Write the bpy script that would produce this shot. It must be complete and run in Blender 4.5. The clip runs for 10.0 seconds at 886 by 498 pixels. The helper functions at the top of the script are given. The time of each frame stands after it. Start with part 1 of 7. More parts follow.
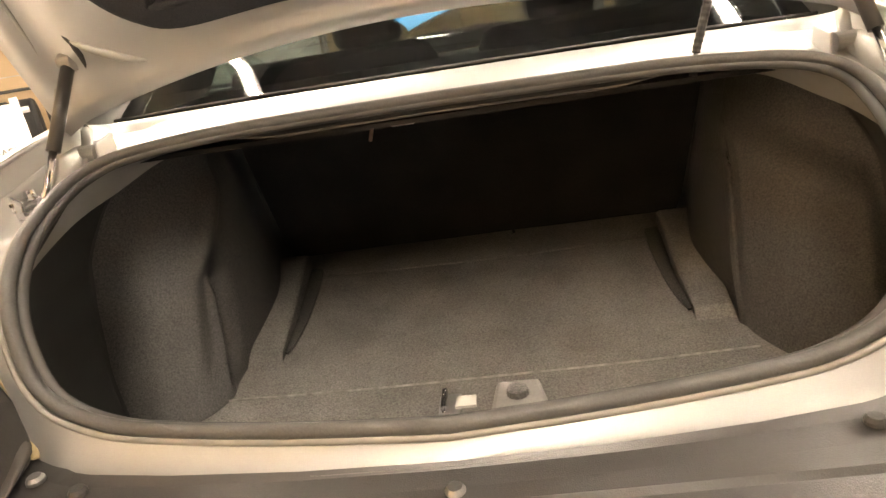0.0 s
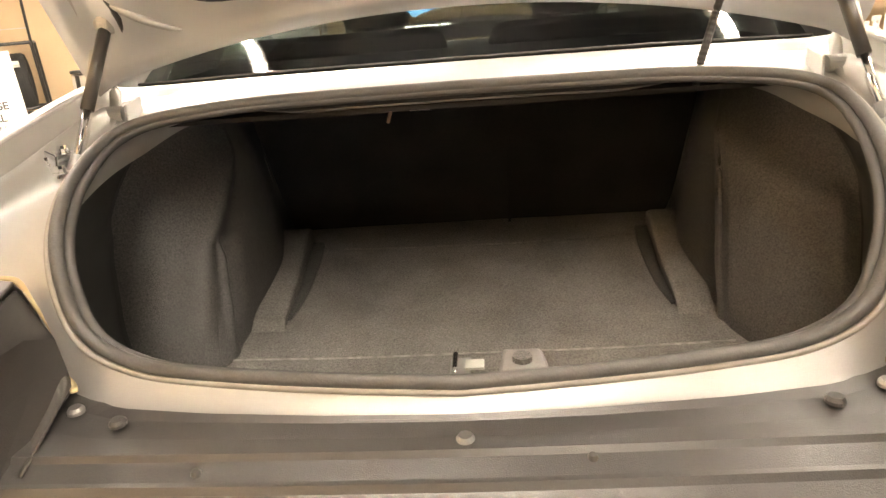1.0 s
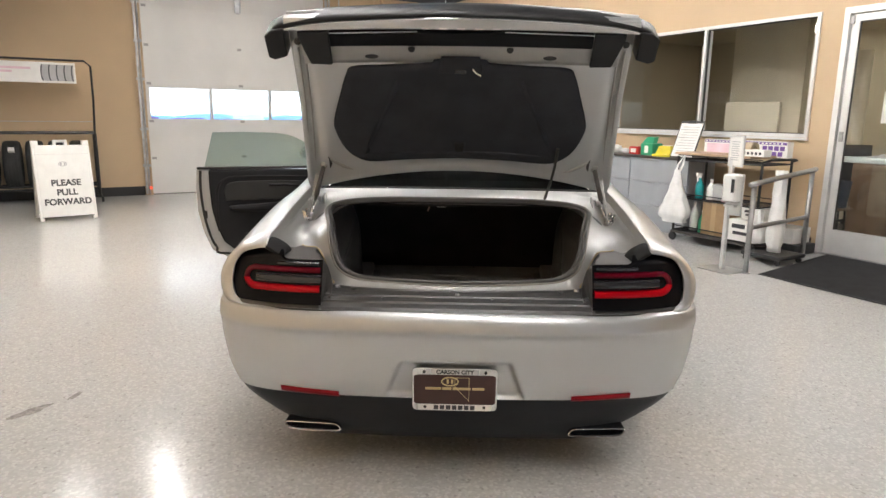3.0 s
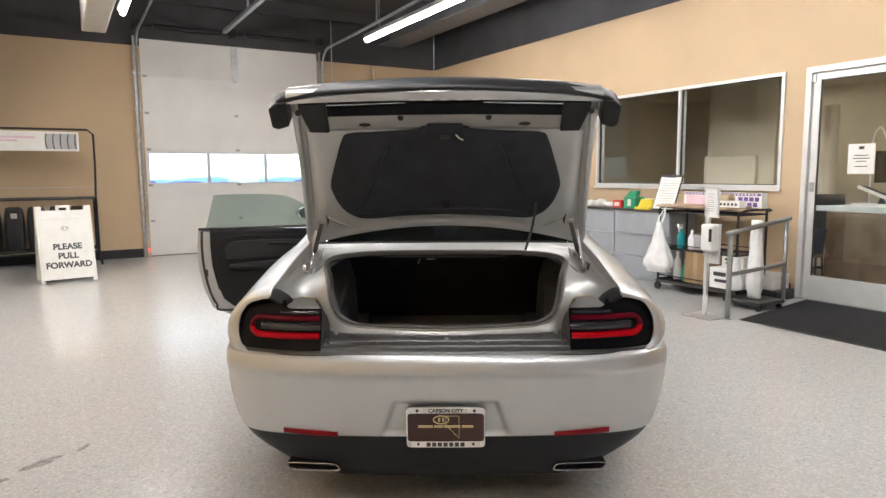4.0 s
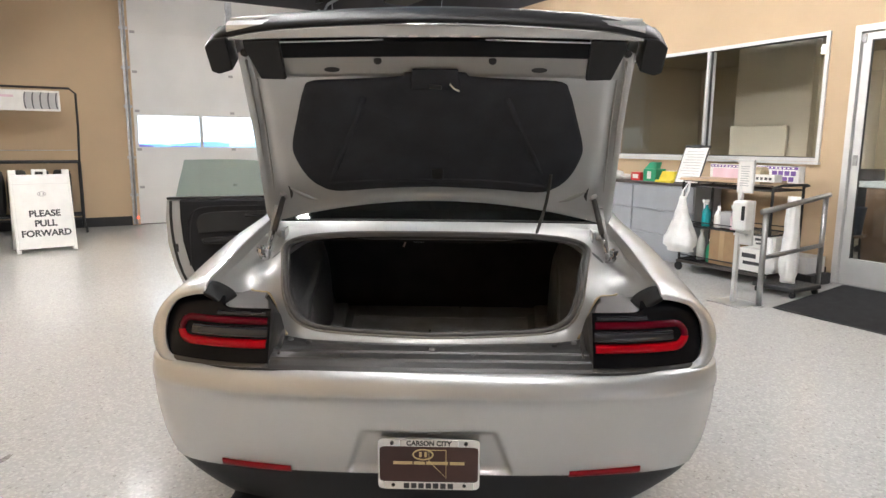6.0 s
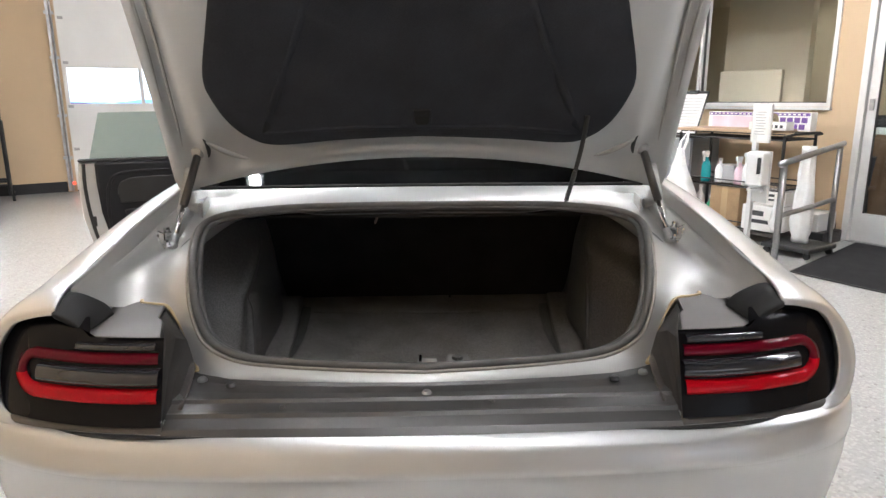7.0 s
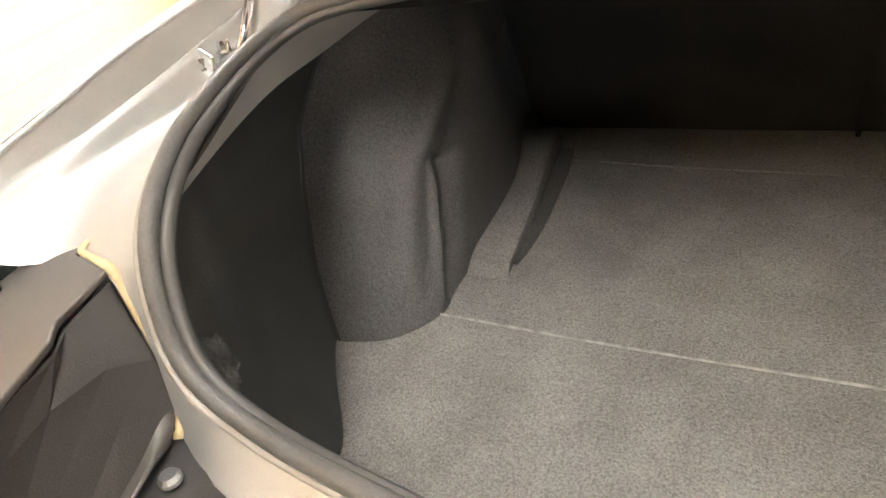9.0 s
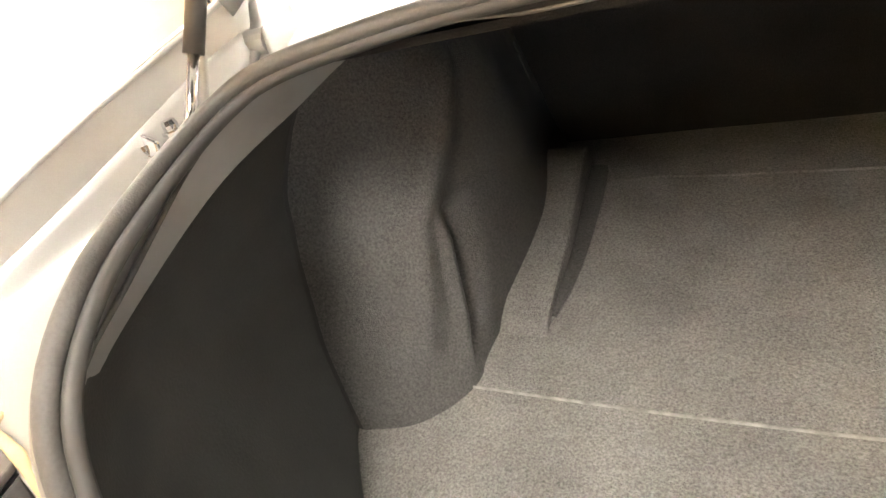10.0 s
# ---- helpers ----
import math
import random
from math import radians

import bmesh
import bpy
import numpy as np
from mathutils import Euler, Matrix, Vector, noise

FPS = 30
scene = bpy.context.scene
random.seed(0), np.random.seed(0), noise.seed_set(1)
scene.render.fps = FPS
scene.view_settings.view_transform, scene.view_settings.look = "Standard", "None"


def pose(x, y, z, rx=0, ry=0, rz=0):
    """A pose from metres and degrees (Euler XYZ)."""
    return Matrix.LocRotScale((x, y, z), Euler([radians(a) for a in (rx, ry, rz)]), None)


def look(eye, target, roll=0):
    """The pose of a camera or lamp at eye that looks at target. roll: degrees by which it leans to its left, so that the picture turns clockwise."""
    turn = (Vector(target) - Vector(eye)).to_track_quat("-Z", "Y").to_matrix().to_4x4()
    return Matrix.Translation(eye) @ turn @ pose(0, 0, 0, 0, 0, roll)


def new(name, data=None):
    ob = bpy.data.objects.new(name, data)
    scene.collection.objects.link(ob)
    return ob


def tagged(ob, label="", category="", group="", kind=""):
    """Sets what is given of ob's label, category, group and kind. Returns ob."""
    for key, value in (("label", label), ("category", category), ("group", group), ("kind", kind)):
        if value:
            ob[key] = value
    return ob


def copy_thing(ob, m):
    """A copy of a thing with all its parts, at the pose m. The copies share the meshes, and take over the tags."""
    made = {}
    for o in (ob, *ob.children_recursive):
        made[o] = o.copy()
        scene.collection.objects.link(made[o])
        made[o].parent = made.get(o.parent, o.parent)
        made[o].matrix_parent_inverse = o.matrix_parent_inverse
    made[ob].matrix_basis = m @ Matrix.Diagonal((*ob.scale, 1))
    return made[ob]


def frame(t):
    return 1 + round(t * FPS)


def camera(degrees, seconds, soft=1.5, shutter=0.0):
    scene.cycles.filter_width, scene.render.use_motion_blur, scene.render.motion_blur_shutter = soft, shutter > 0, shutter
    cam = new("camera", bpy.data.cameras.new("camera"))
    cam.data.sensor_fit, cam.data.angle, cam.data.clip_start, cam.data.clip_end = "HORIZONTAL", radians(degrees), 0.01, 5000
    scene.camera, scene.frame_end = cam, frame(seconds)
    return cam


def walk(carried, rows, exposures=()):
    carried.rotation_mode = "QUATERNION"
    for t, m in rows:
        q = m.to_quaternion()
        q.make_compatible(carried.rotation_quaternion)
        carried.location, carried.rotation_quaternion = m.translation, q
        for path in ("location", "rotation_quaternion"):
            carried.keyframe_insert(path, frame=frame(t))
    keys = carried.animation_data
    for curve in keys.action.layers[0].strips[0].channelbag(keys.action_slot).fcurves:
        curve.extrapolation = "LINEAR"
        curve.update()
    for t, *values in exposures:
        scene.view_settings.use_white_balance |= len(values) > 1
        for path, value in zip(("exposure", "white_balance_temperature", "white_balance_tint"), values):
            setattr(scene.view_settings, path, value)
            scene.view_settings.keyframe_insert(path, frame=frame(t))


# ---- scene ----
cam = camera(68.55, 10.0)
PATH = [
    (0, (0.083, -0.378, 1.137), (-0.128, 1.493, 0.463), -9.3),
    (0.5, (0.057, -0.270, 1.154), (-0.188, 1.576, 0.423), -9.9),
    (1, (0.044, -0.452, 1.153), (-0.112, 1.410, 0.438), -4.7),
    (1.5, (0.018, -0.859, 1.229), (0.006, 1.068, 0.695), -0.9),
    (2, (-0.007, -1.368, 1.254), (-0.002, 0.579, 0.797), 1.0),
    (3.3, (0.005, -2.348, 1.394), (-0.048, -0.38, 1.045), 0.5),
    (3.5, (0.014, -2.402, 1.379), (-0.035, -0.426, 1.078), 0.2),
    (4, (0.025, -2.439, 1.386), (0.0, -0.453, 1.157), -0.4),
    (4.5, (0.027, -2.408, 1.374), (0.007, -0.418, 1.173), -0.6),
    (5, (0.039, -2.291, 1.362), (0.0, -0.302, 1.156), -0.1),
    (5.5, (0.093, -2.096, 1.348), (0.031, -0.112, 1.101), 0.4),
    (5.7, (0.107, -1.996, 1.363), (0.034, -0.017, 1.084), 0.4),
    (6.8, (-0.007, -1.244, 1.313), (0.052, 0.711, 0.893), 0.1),
    (7, (0.009, -1.076, 1.291), (0.058, 0.873, 0.842), -0.4),
    (7.5, (-0.018, -0.722, 1.274), (0.004, 1.211, 0.760), -0.8),
    (8, (-0.086, -0.406, 1.256), (-0.115, 1.488, 0.614), -1.5),
    (8.5, (-0.076, -0.194, 1.165), (-0.492, 1.567, 0.312), -4.1),
    (9, (-0.043, -0.033, 1.128), (-0.922, 1.437, 0.096), -11.0),
    (9.5, (-0.052, 0.050, 1.094), (-1.146, 1.361, 0.053), -19.1),
    (10, (-0.078, 0.140, 1.118), (-1.086, 1.549, 0.119), -20.2),
]
EXPO = [(0, 1.72, 8200, 14), (0.5, 1.97, 8400, 14), (1.0, 1.9, 7900, 13), (1.5, 1.52, 6700, 10), (2.0, 0.75, 6500, 10), (3.3, 0.42, 6250, 10), (5.7, 0.44, 6150, 10), (7.0, 0.66, 5950, 10), (7.5, 0.85, 6250, 10),
        (8.0, 1.35, 6100, 10), (8.5, 1.78, 6600, 10), (9.0, 2.26, 6700, 10), (9.5, 2.42, 6800, 10), (10.0, 2.62, 7000, 10)]
walk(cam, [(t, look(eye, target, roll)) for t, eye, target, roll in PATH], EXPO)


# ---- world and light ----
ROOM = pose(0, 0, 0, 0, 0, 31)          # the hall stands turned against the car
XR, YG, XL, YB = 5.70, 10.10, -5.2, -7.5   # right wall, overhead-door wall, left wall, back wall
PAINT_TOP, CEIL = 3.55, 4.45

world = bpy.data.worlds.new("sky")
scene.world = world
world.use_nodes = True
wn = world.node_tree
sky = wn.nodes.new("ShaderNodeTexSky")
sky.sky_type, sky.sun_disc = "NISHITA", False
sky.sun_elevation, sky.sun_rotation = radians(42), radians(150)
wn.nodes["Background"].inputs["Strength"].default_value = 0.12
wn.links.new(sky.outputs["Color"], wn.nodes["Background"].inputs["Color"])

TUBES = [(-0.4, 5.9), (3.1, 6.0), (-0.12, 2.0), (3.1, 2.1), (-0.4, -1.5), (3.1, -1.4), (-1.44, 5.3)]
TUBE_Z, TUBE_LEN = 3.50, 3.4
# daylight through the overhead door's panes; the south lamp is an added, unseen source
for wx, wy, rz, power in ((1.58, YG - 0.06, 0, 1.5), (0.6, YB + 0.06, 180, 5)):
    data = bpy.data.lights.new("window_light", "AREA")
    data.shape, data.size, data.size_y = "RECTANGLE", 2.9, 0.5
    data.energy, data.color = power, (0.72, 0.82, 1.0)
    ob = new("window_light", data)
    ob.matrix_world = ROOM @ pose(wx, wy, 1.52, 0, 0, rz) @ pose(0, 0, 0, -90, 0, 0)


# ---- materials ----
def surf(name, col, rough=0.5, metal=0.0, var=0.12, scale=6.0, grain=0.0, gscale=250.0, bump=0.0, bscale=120.0, coat=0.0, spec=0.5, rvar=0.1):
    """A surface with stains at one scale, grain at a finer one, uneven gloss and fine relief."""
    m = bpy.data.materials.new(name)
    m.use_nodes = True
    nt = m.node_tree
    n, ln = nt.nodes, nt.links
    b = n["Principled BSDF"]
    b.inputs["Metallic"].default_value = metal
    b.inputs["Coat Weight"].default_value = coat
    b.inputs["Coat Roughness"].default_value = 0.08
    b.inputs["Specular IOR Level"].default_value = spec
    co = n.new("ShaderNodeTexCoord")
    big = n.new("ShaderNodeTexNoise")
    big.inputs["Scale"].default_value, big.inputs["Detail"].default_value = scale, 5
    ln.new(co.outputs["Object"], big.inputs["Vector"])
    fine = n.new("ShaderNodeTexNoise")
    fine.inputs["Scale"].default_value, fine.inputs["Detail"].default_value, fine.inputs["Roughness"].default_value = gscale, 6, 0.68
    ln.new(co.outputs["Object"], fine.inputs["Vector"])
    total = None
    for tex, amount in ((big, var), (fine, grain)):
        r = n.new("ShaderNodeMapRange")
        r.inputs["From Min"].default_value, r.inputs["From Max"].default_value = 0.15, 0.85
        r.inputs["To Min"].default_value, r.inputs["To Max"].default_value = 1 - amount * 1.75, 1 + amount * 1.75
        ln.new(tex.outputs["Fac"], r.inputs["Value"])
        if total is None:
            total = r.outputs["Result"]
        else:
            mu = n.new("ShaderNodeMath")
            mu.operation = "MULTIPLY"
            ln.new(total, mu.inputs[0])
            ln.new(r.outputs["Result"], mu.inputs[1])
            total = mu.outputs["Value"]
    mix = n.new("ShaderNodeVectorMath")
    mix.operation = "SCALE"
    mix.inputs[0].default_value = col
    ln.new(total, mix.inputs["Scale"])
    ln.new(mix.outputs["Vector"], b.inputs["Base Color"])
    rr = n.new("ShaderNodeMapRange")
    rr.inputs["From Min"].default_value, rr.inputs["From Max"].default_value = 0.15, 0.85
    rr.inputs["To Min"].default_value, rr.inputs["To Max"].default_value = max(0.02, rough * (1 - rvar)), min(1.0, rough * (1 + rvar))
    ln.new(big.outputs["Fac"], rr.inputs["Value"])
    ln.new(rr.outputs["Result"], b.inputs["Roughness"])
    if bump:
        tx = n.new("ShaderNodeTexNoise")
        tx.inputs["Scale"].default_value, tx.inputs["Detail"].default_value = bscale, 4
        ln.new(co.outputs["Object"], tx.inputs["Vector"])
        bp = n.new("ShaderNodeBump")
        bp.inputs["Strength"].default_value, bp.inputs["Distance"].default_value = bump, 0.004
        ln.new(tx.outputs["Fac"], bp.inputs["Height"])
        ln.new(bp.outputs["Normal"], b.inputs["Normal"])
    return m


def glow(name, col, strength):
    m = bpy.data.materials.new(name)
    m.use_nodes = True
    b = m.node_tree.nodes["Principled BSDF"]
    b.inputs["Base Color"].default_value = (*col, 1)
    b.inputs["Emission Color"].default_value = (*col, 1)
    b.inputs["Emission Strength"].default_value = strength
    return m


def pane_mat(name, col, rough=0.02, ior=1.45):
    m = bpy.data.materials.new(name)
    m.use_nodes = True
    b = m.node_tree.nodes["Principled BSDF"]
    b.inputs["Base Color"].default_value = (*col, 1)
    b.inputs["Roughness"].default_value = rough
    b.inputs["Transmission Weight"].default_value = 1.0
    b.inputs["IOR"].default_value = ior
    return m


def speckled(name, base, dark, light, rough):
    """Epoxy floor with scattered chips and dull, scuffed patches."""
    m = bpy.data.materials.new(name)
    m.use_nodes = True
    nt = m.node_tree
    n, ln = nt.nodes, nt.links
    b = n["Principled BSDF"]
    tc = n.new("ShaderNodeTexCoord")
    co = n.new("ShaderNodeVectorMath")
    co.inputs[1].default_value = (3.1, 7.3, 0.37)
    ln.new(tc.outputs["Object"], co.inputs[0])
    cells = n.new("ShaderNodeTexVoronoi")
    cells.inputs["Scale"].default_value = 90
    ln.new(co.outputs["Vector"], cells.inputs["Vector"])
    ramp = n.new("ShaderNodeValToRGB")
    ramp.color_ramp.interpolation = "CONSTANT"
    e = ramp.color_ramp.elements
    e[0].position, e[0].color = 0.0, (*dark, 1)
    e[1].position, e[1].color = 0.10, (*base, 1)
    for p, c in ((0.45, [v * 0.93 for v in base]), (0.70, light), (0.88, [v * 1.05 for v in base])):
        q = e.new(p)
        q.color = (*c, 1)
    ln.new(cells.outputs["Color"], ramp.inputs["Fac"])
    big = n.new("ShaderNodeTexNoise")
    big.inputs["Scale"].default_value, big.inputs["Detail"].default_value = 0.6, 2
    ln.new(co.outputs["Vector"], big.inputs["Vector"])
    r = n.new("ShaderNodeMapRange")
    r.inputs["From Min"].default_value, r.inputs["From Max"].default_value = 0.15, 0.85
    r.inputs["To Min"].default_value, r.inputs["To Max"].default_value = 0.965, 1.03
    ln.new(big.outputs["Fac"], r.inputs["Value"])
    sc = n.new("ShaderNodeVectorMath")
    sc.operation = "SCALE"
    ln.new(ramp.outputs["Color"], sc.inputs[0])
    ln.new(r.outputs["Result"], sc.inputs["Scale"])
    ln.new(sc.outputs["Vector"], b.inputs["Base Color"])
    rr = n.new("ShaderNodeMapRange")
    rr.inputs["From Min"].default_value, rr.inputs["From Max"].default_value = 0.15, 0.85
    rr.inputs["To Min"].default_value, rr.inputs["To Max"].default_value = rough * 0.88, rough * 1.12
    ln.new(big.outputs["Fac"], rr.inputs["Value"])
    ln.new(rr.outputs["Result"], b.inputs["Roughness"])
    bp = n.new("ShaderNodeBump")
    bp.inputs["Strength"].default_value, bp.inputs["Distance"].default_value = 0.10, 0.002
    small = n.new("ShaderNodeTexNoise")
    small.inputs["Scale"].default_value = 60
    ln.new(co.outputs["Vector"], small.inputs["Vector"])
    ln.new(small.outputs["Fac"], bp.inputs["Height"])
    ln.new(bp.outputs["Normal"], b.inputs["Normal"])
    return m


SILVER = surf("silver_paint", (0.58, 0.59, 0.595), 0.40, 0.80, 0.03, 3, 0.05, 900, coat=0.8)
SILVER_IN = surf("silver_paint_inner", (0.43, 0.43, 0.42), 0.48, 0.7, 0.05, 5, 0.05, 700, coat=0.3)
SEALER = surf("seam_sealer", (0.42, 0.33, 0.18), 0.55, 0.0, 0.25, 30)
TRIM = surf("black_trim_plastic", (0.024, 0.024, 0.025), 0.38, 0, 0.15, 9, 0.15, 500, 0.25, 600)
GLOSSBLK = surf("gloss_black", (0.007, 0.007, 0.008), 0.20, 0, 0.1, 9, spec=0.12)
LAMPTOP = surf("brown_grey_satin_cover", (0.070, 0.063, 0.057), 0.42, 0.15, 0.12, 9, 0.1, 500)
CAPBLK = surf("matt_black_rubber", (0.012, 0.012, 0.012), 0.6, 0, 0.2, 12, 0.1, 400, 0.2, 500, spec=0.3)
CHEEK = surf("brown_black_cheek", (0.032, 0.029, 0.027), 0.5, 0, 0.2, 10, 0.12, 400, 0.15, 500)
HOUSING = surf("satin_black_housing", (0.045, 0.043, 0.042), 0.33, 0, 0.15, 9, 0.15, 500, 0.15, 600, spec=0.8)
VALANCE = surf("valance_plastic", (0.017, 0.018, 0.021), 0.5, 0, 0.15, 7, 0.12, 500, 0.2, 700, spec=0.3)
SEALRUB = surf("weather_seal_rubber", (0.085, 0.083, 0.08), 0.5, 0, 0.15, 25, 0.12, 300, 0.2, 300)
RUBBER = surf("rubber_seal", (0.03, 0.029, 0.028), 0.5, 0, 0.2, 25, 0.1, 300, 0.2, 300)
CARPET = surf("trunk_carpet", (0.27, 0.26, 0.245), 0.97, 0, 0.16, 9, 0.50, 300, 1.0, 420, spec=0.1)
FELT = surf("moulded_felt_liner", (0.092, 0.089, 0.086), 0.42, 0, 0.15, 9, 0.7, 300, 0.45, 500, spec=0.7)
POCKET = surf("black_liner_plastic", (0.058, 0.060, 0.058), 0.6, 0, 0.2, 7, 0.1, 300, 0.2, 300)
LIDFELT = surf("lid_liner_felt", (0.034, 0.037, 0.045), 0.85, 0, 0.2, 8, 0.3, 500, 0.4, 500, spec=0.2)
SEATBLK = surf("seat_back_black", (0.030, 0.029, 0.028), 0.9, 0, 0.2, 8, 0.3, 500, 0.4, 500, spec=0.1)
RED = surf("red_lens", (0.36, 0.002, 0.008), 0.12, 0, 0.12, 12, spec=0.22)
DARKRED = surf("dark_red_lens", (0.085, 0.002, 0.009), 0.15, 0, 0.15, 12, spec=0.2)
SMOKE = surf("smoked_lens", (0.03, 0.03, 0.034), 0.1, 0.2, 0.15, 12, coat=0.6)
CHROME = surf("chrome", (0.75, 0.75, 0.76), 0.12, 1, 0.04, 12)
STEEL = surf("brushed_steel", (0.40, 0.40, 0.40), 0.42, 1, 0.1, 20, 0.1, 400)
GALV = surf("galvanised_steel", (0.52, 0.54, 0.56), 0.42, 0.9, 0.18, 14, 0.1, 200)
PLATE = surf("plate_brown", (0.055, 0.022, 0.018), 0.3, 0, 0.1, 12)
PLATEGOLD = surf("plate_gold", (0.62, 0.50, 0.25), 0.35, 0, 0.1, 12)
CARGLASS = pane_mat("tinted_glass", (0.17, 0.21, 0.20))
DOORGLASS = pane_mat("green_tinted_glass", (0.50, 0.60, 0.56))
CLEAR = pane_mat("clear_glass", (0.93, 0.95, 0.94))
BLACKTRIM = surf("door_trim_black", (0.014, 0.014, 0.016), 0.65, 0, 0.15, 9, 0.1, 400, 0.3, 500, spec=0.3)
TYRE = surf("tyre_rubber", (0.022, 0.022, 0.022), 0.72, 0, 0.2, 14, 0.1, 300, 0.3, 200)
TAN = surf("tan_wall_paint", (0.56, 0.42, 0.27), 0.75, 0, 0.05, 1.2, 0.03, 220, 0.10, 260)
BLACKCEIL = surf("black_ceiling_paint", (0.052, 0.051, 0.056), 0.7, 0, 0.3, 1.5, 0.1, 120, 0.2, 60)
EPOXY = speckled("speckled_epoxy", (0.53, 0.525, 0.51), (0.40, 0.39, 0.375), (0.60, 0.595, 0.575), 0.175)
COVE = surf("black_cove_base", (0.015, 0.015, 0.016), 0.5, 0, 0.2, 6)
SPOILER = surf("spoiler_black", (0.012, 0.012, 0.013), 0.42, 0, 0.15, 9, 0.12, 500, 0.15, 600, spec=0.35)
SEAM = surf("pale_seam", (0.40, 0.385, 0.36), 0.9, 0, 0.35, 60)
WHITEDOOR = surf("white_door_paint", (0.74, 0.74, 0.73), 0.5, 0, 0.05, 1.5, 0.03, 200, 0.08, 200)
ALU = surf("aluminium_frame", (0.70, 0.70, 0.69), 0.45, 0.35, 0.06, 6, 0.05, 300)
WHITEPL = surf("white_plastic", (0.78, 0.78, 0.76), 0.4, 0, 0.05, 8, 0.03, 200)
INK = surf("dark_ink", (0.05, 0.05, 0.055), 0.6)
GREYINK = surf("grey_print", (0.42, 0.42, 0.43), 0.6)
PURPLE = surf("purple_print", (0.16, 0.08, 0.30), 0.6)
PINK = surf("pink_print", (0.75, 0.55, 0.62), 0.6)
CAB = surf("grey_cabinet_enamel", (0.36, 0.38, 0.41), 0.4, 0.1, 0.05, 5, 0.04, 300)
DARKTOP = surf("dark_laminate", (0.07, 0.06, 0.055), 0.45, 0, 0.2, 10)
WIRE = surf("black_wire", (0.02, 0.02, 0.021), 0.4, 0.3, 0.2, 14)
RACKBLK = surf("black_powder_coat", (0.02, 0.02, 0.021), 0.35, 0.2, 0.15, 12)
CARD = surf("brown_cardboard", (0.33, 0.22, 0.12), 0.8, 0, 0.12, 8, 0.1, 150)
PAPER = surf("white_paper", (0.80, 0.79, 0.76), 0.8, 0, 0.05, 8)
BAG = surf("thin_white_plastic_bag", (0.80, 0.80, 0.79), 0.35, 0, 0.08, 10, bump=0.5, bscale=35)
GREEN = surf("green_plastic", (0.03, 0.30, 0.15), 0.4)
YELLOW = surf("yellow_plastic", (0.75, 0.62, 0.04), 0.4)
REDPL = surf("red_plastic", (0.60, 0.03, 0.03), 0.4)
TEAL = surf("teal_liquid", (0.02, 0.26, 0.28), 0.2)
MAT = surf("dark_entrance_mat", (0.035, 0.035, 0.037), 0.95, 0, 0.2, 8, 0.4, 300, 0.6, 300, spec=0.1)
OFFICE = surf("office_wall_paint", (0.42, 0.37, 0.27), 0.8, 0, 0.05, 1.5)
OFFICELT = surf("office_light_panel", (0.62, 0.56, 0.43), 0.7, 0, 0.05, 2)
WOOD = surf("brown_desk_wood", (0.20, 0.13, 0.08), 0.45, 0, 0.25, 6)
CHAIRBLK = surf("black_chair_fabric", (0.03, 0.03, 0.032), 0.8, 0, 0.2, 12)
TUBEGLOW = glow("lit_tube", (1.0, 0.95, 0.89), 60)
REDDOT = glow("red_sensor", (1.0, 0.1, 0.05), 2)


# ---- mesh helpers ----
def part(name, bm, material, parent, label="", smooth=False, solid=0.0, bevel=0.0, sub=0):
    """Links a bmesh as one mesh object under a thing or a part."""
    bmesh.ops.recalc_face_normals(bm, faces=bm.faces)
    me = bpy.data.meshes.new(name)
    bm.to_mesh(me)
    bm.free()
    me.materials.append(material)
    if smooth:
        me.shade_smooth()
    ob = new(name, me)
    if parent is not None:
        ob.parent = parent
    if label:
        ob["label"] = label
    if sub:
        s = ob.modifiers.new("round", "SUBSURF")
        s.levels = s.render_levels = sub
    if solid:
        s = ob.modifiers.new("thickness", "SOLIDIFY")
        s.thickness, s.offset = abs(solid), (-1 if solid > 0 else 1)
    if bevel:
        s = ob.modifiers.new("soft_edges", "BEVEL")
        s.width, s.segments, s.limit_method = bevel, 2, "ANGLE"
    return ob


def thing(name, m, label, category, group="", kind=""):
    ob = new(name)
    ob.empty_display_size = 0.1
    ob.matrix_world = m
    return tagged(ob, label, category, group, kind)


def B():
    return bmesh.new()


def box(bm, x0, x1, y0, y1, z0, z1):
    v = [bm.verts.new(p) for p in ((x0, y0, z0), (x1, y0, z0), (x1, y1, z0), (x0, y1, z0), (x0, y0, z1), (x1, y0, z1), (x1, y1, z1), (x0, y1, z1))]
    for f in ((0, 3, 2, 1), (4, 5, 6, 7), (0, 1, 5, 4), (1, 2, 6, 5), (2, 3, 7, 6), (3, 0, 4, 7)):
        bm.faces.new([v[i] for i in f])
    return bm


def spline(pts, n, closed=False):
    """n points along a smooth curve through pts."""
    p = np.array(pts, float)
    k = len(p)
    seg = k if closed else k - 1
    out = []
    for i in range(n):
        u = i / (n if closed else n - 1) * seg
        j = min(int(u), seg - 1)
        f = u - j
        if closed:
            a, b, c, d = (p[(j + o) % k] for o in (-1, 0, 1, 2))
        else:
            b, c = p[j], p[j + 1]
            a = p[j - 1] if j > 0 else 2 * b - c
            d = p[j + 2] if j + 2 < k else 2 * c - b
        out.append(0.5 * (2 * b + (c - a) * f + (2 * a - 5 * b + 4 * c - d) * f * f + (3 * b - a - 3 * c + d) * f ** 3))
    return out


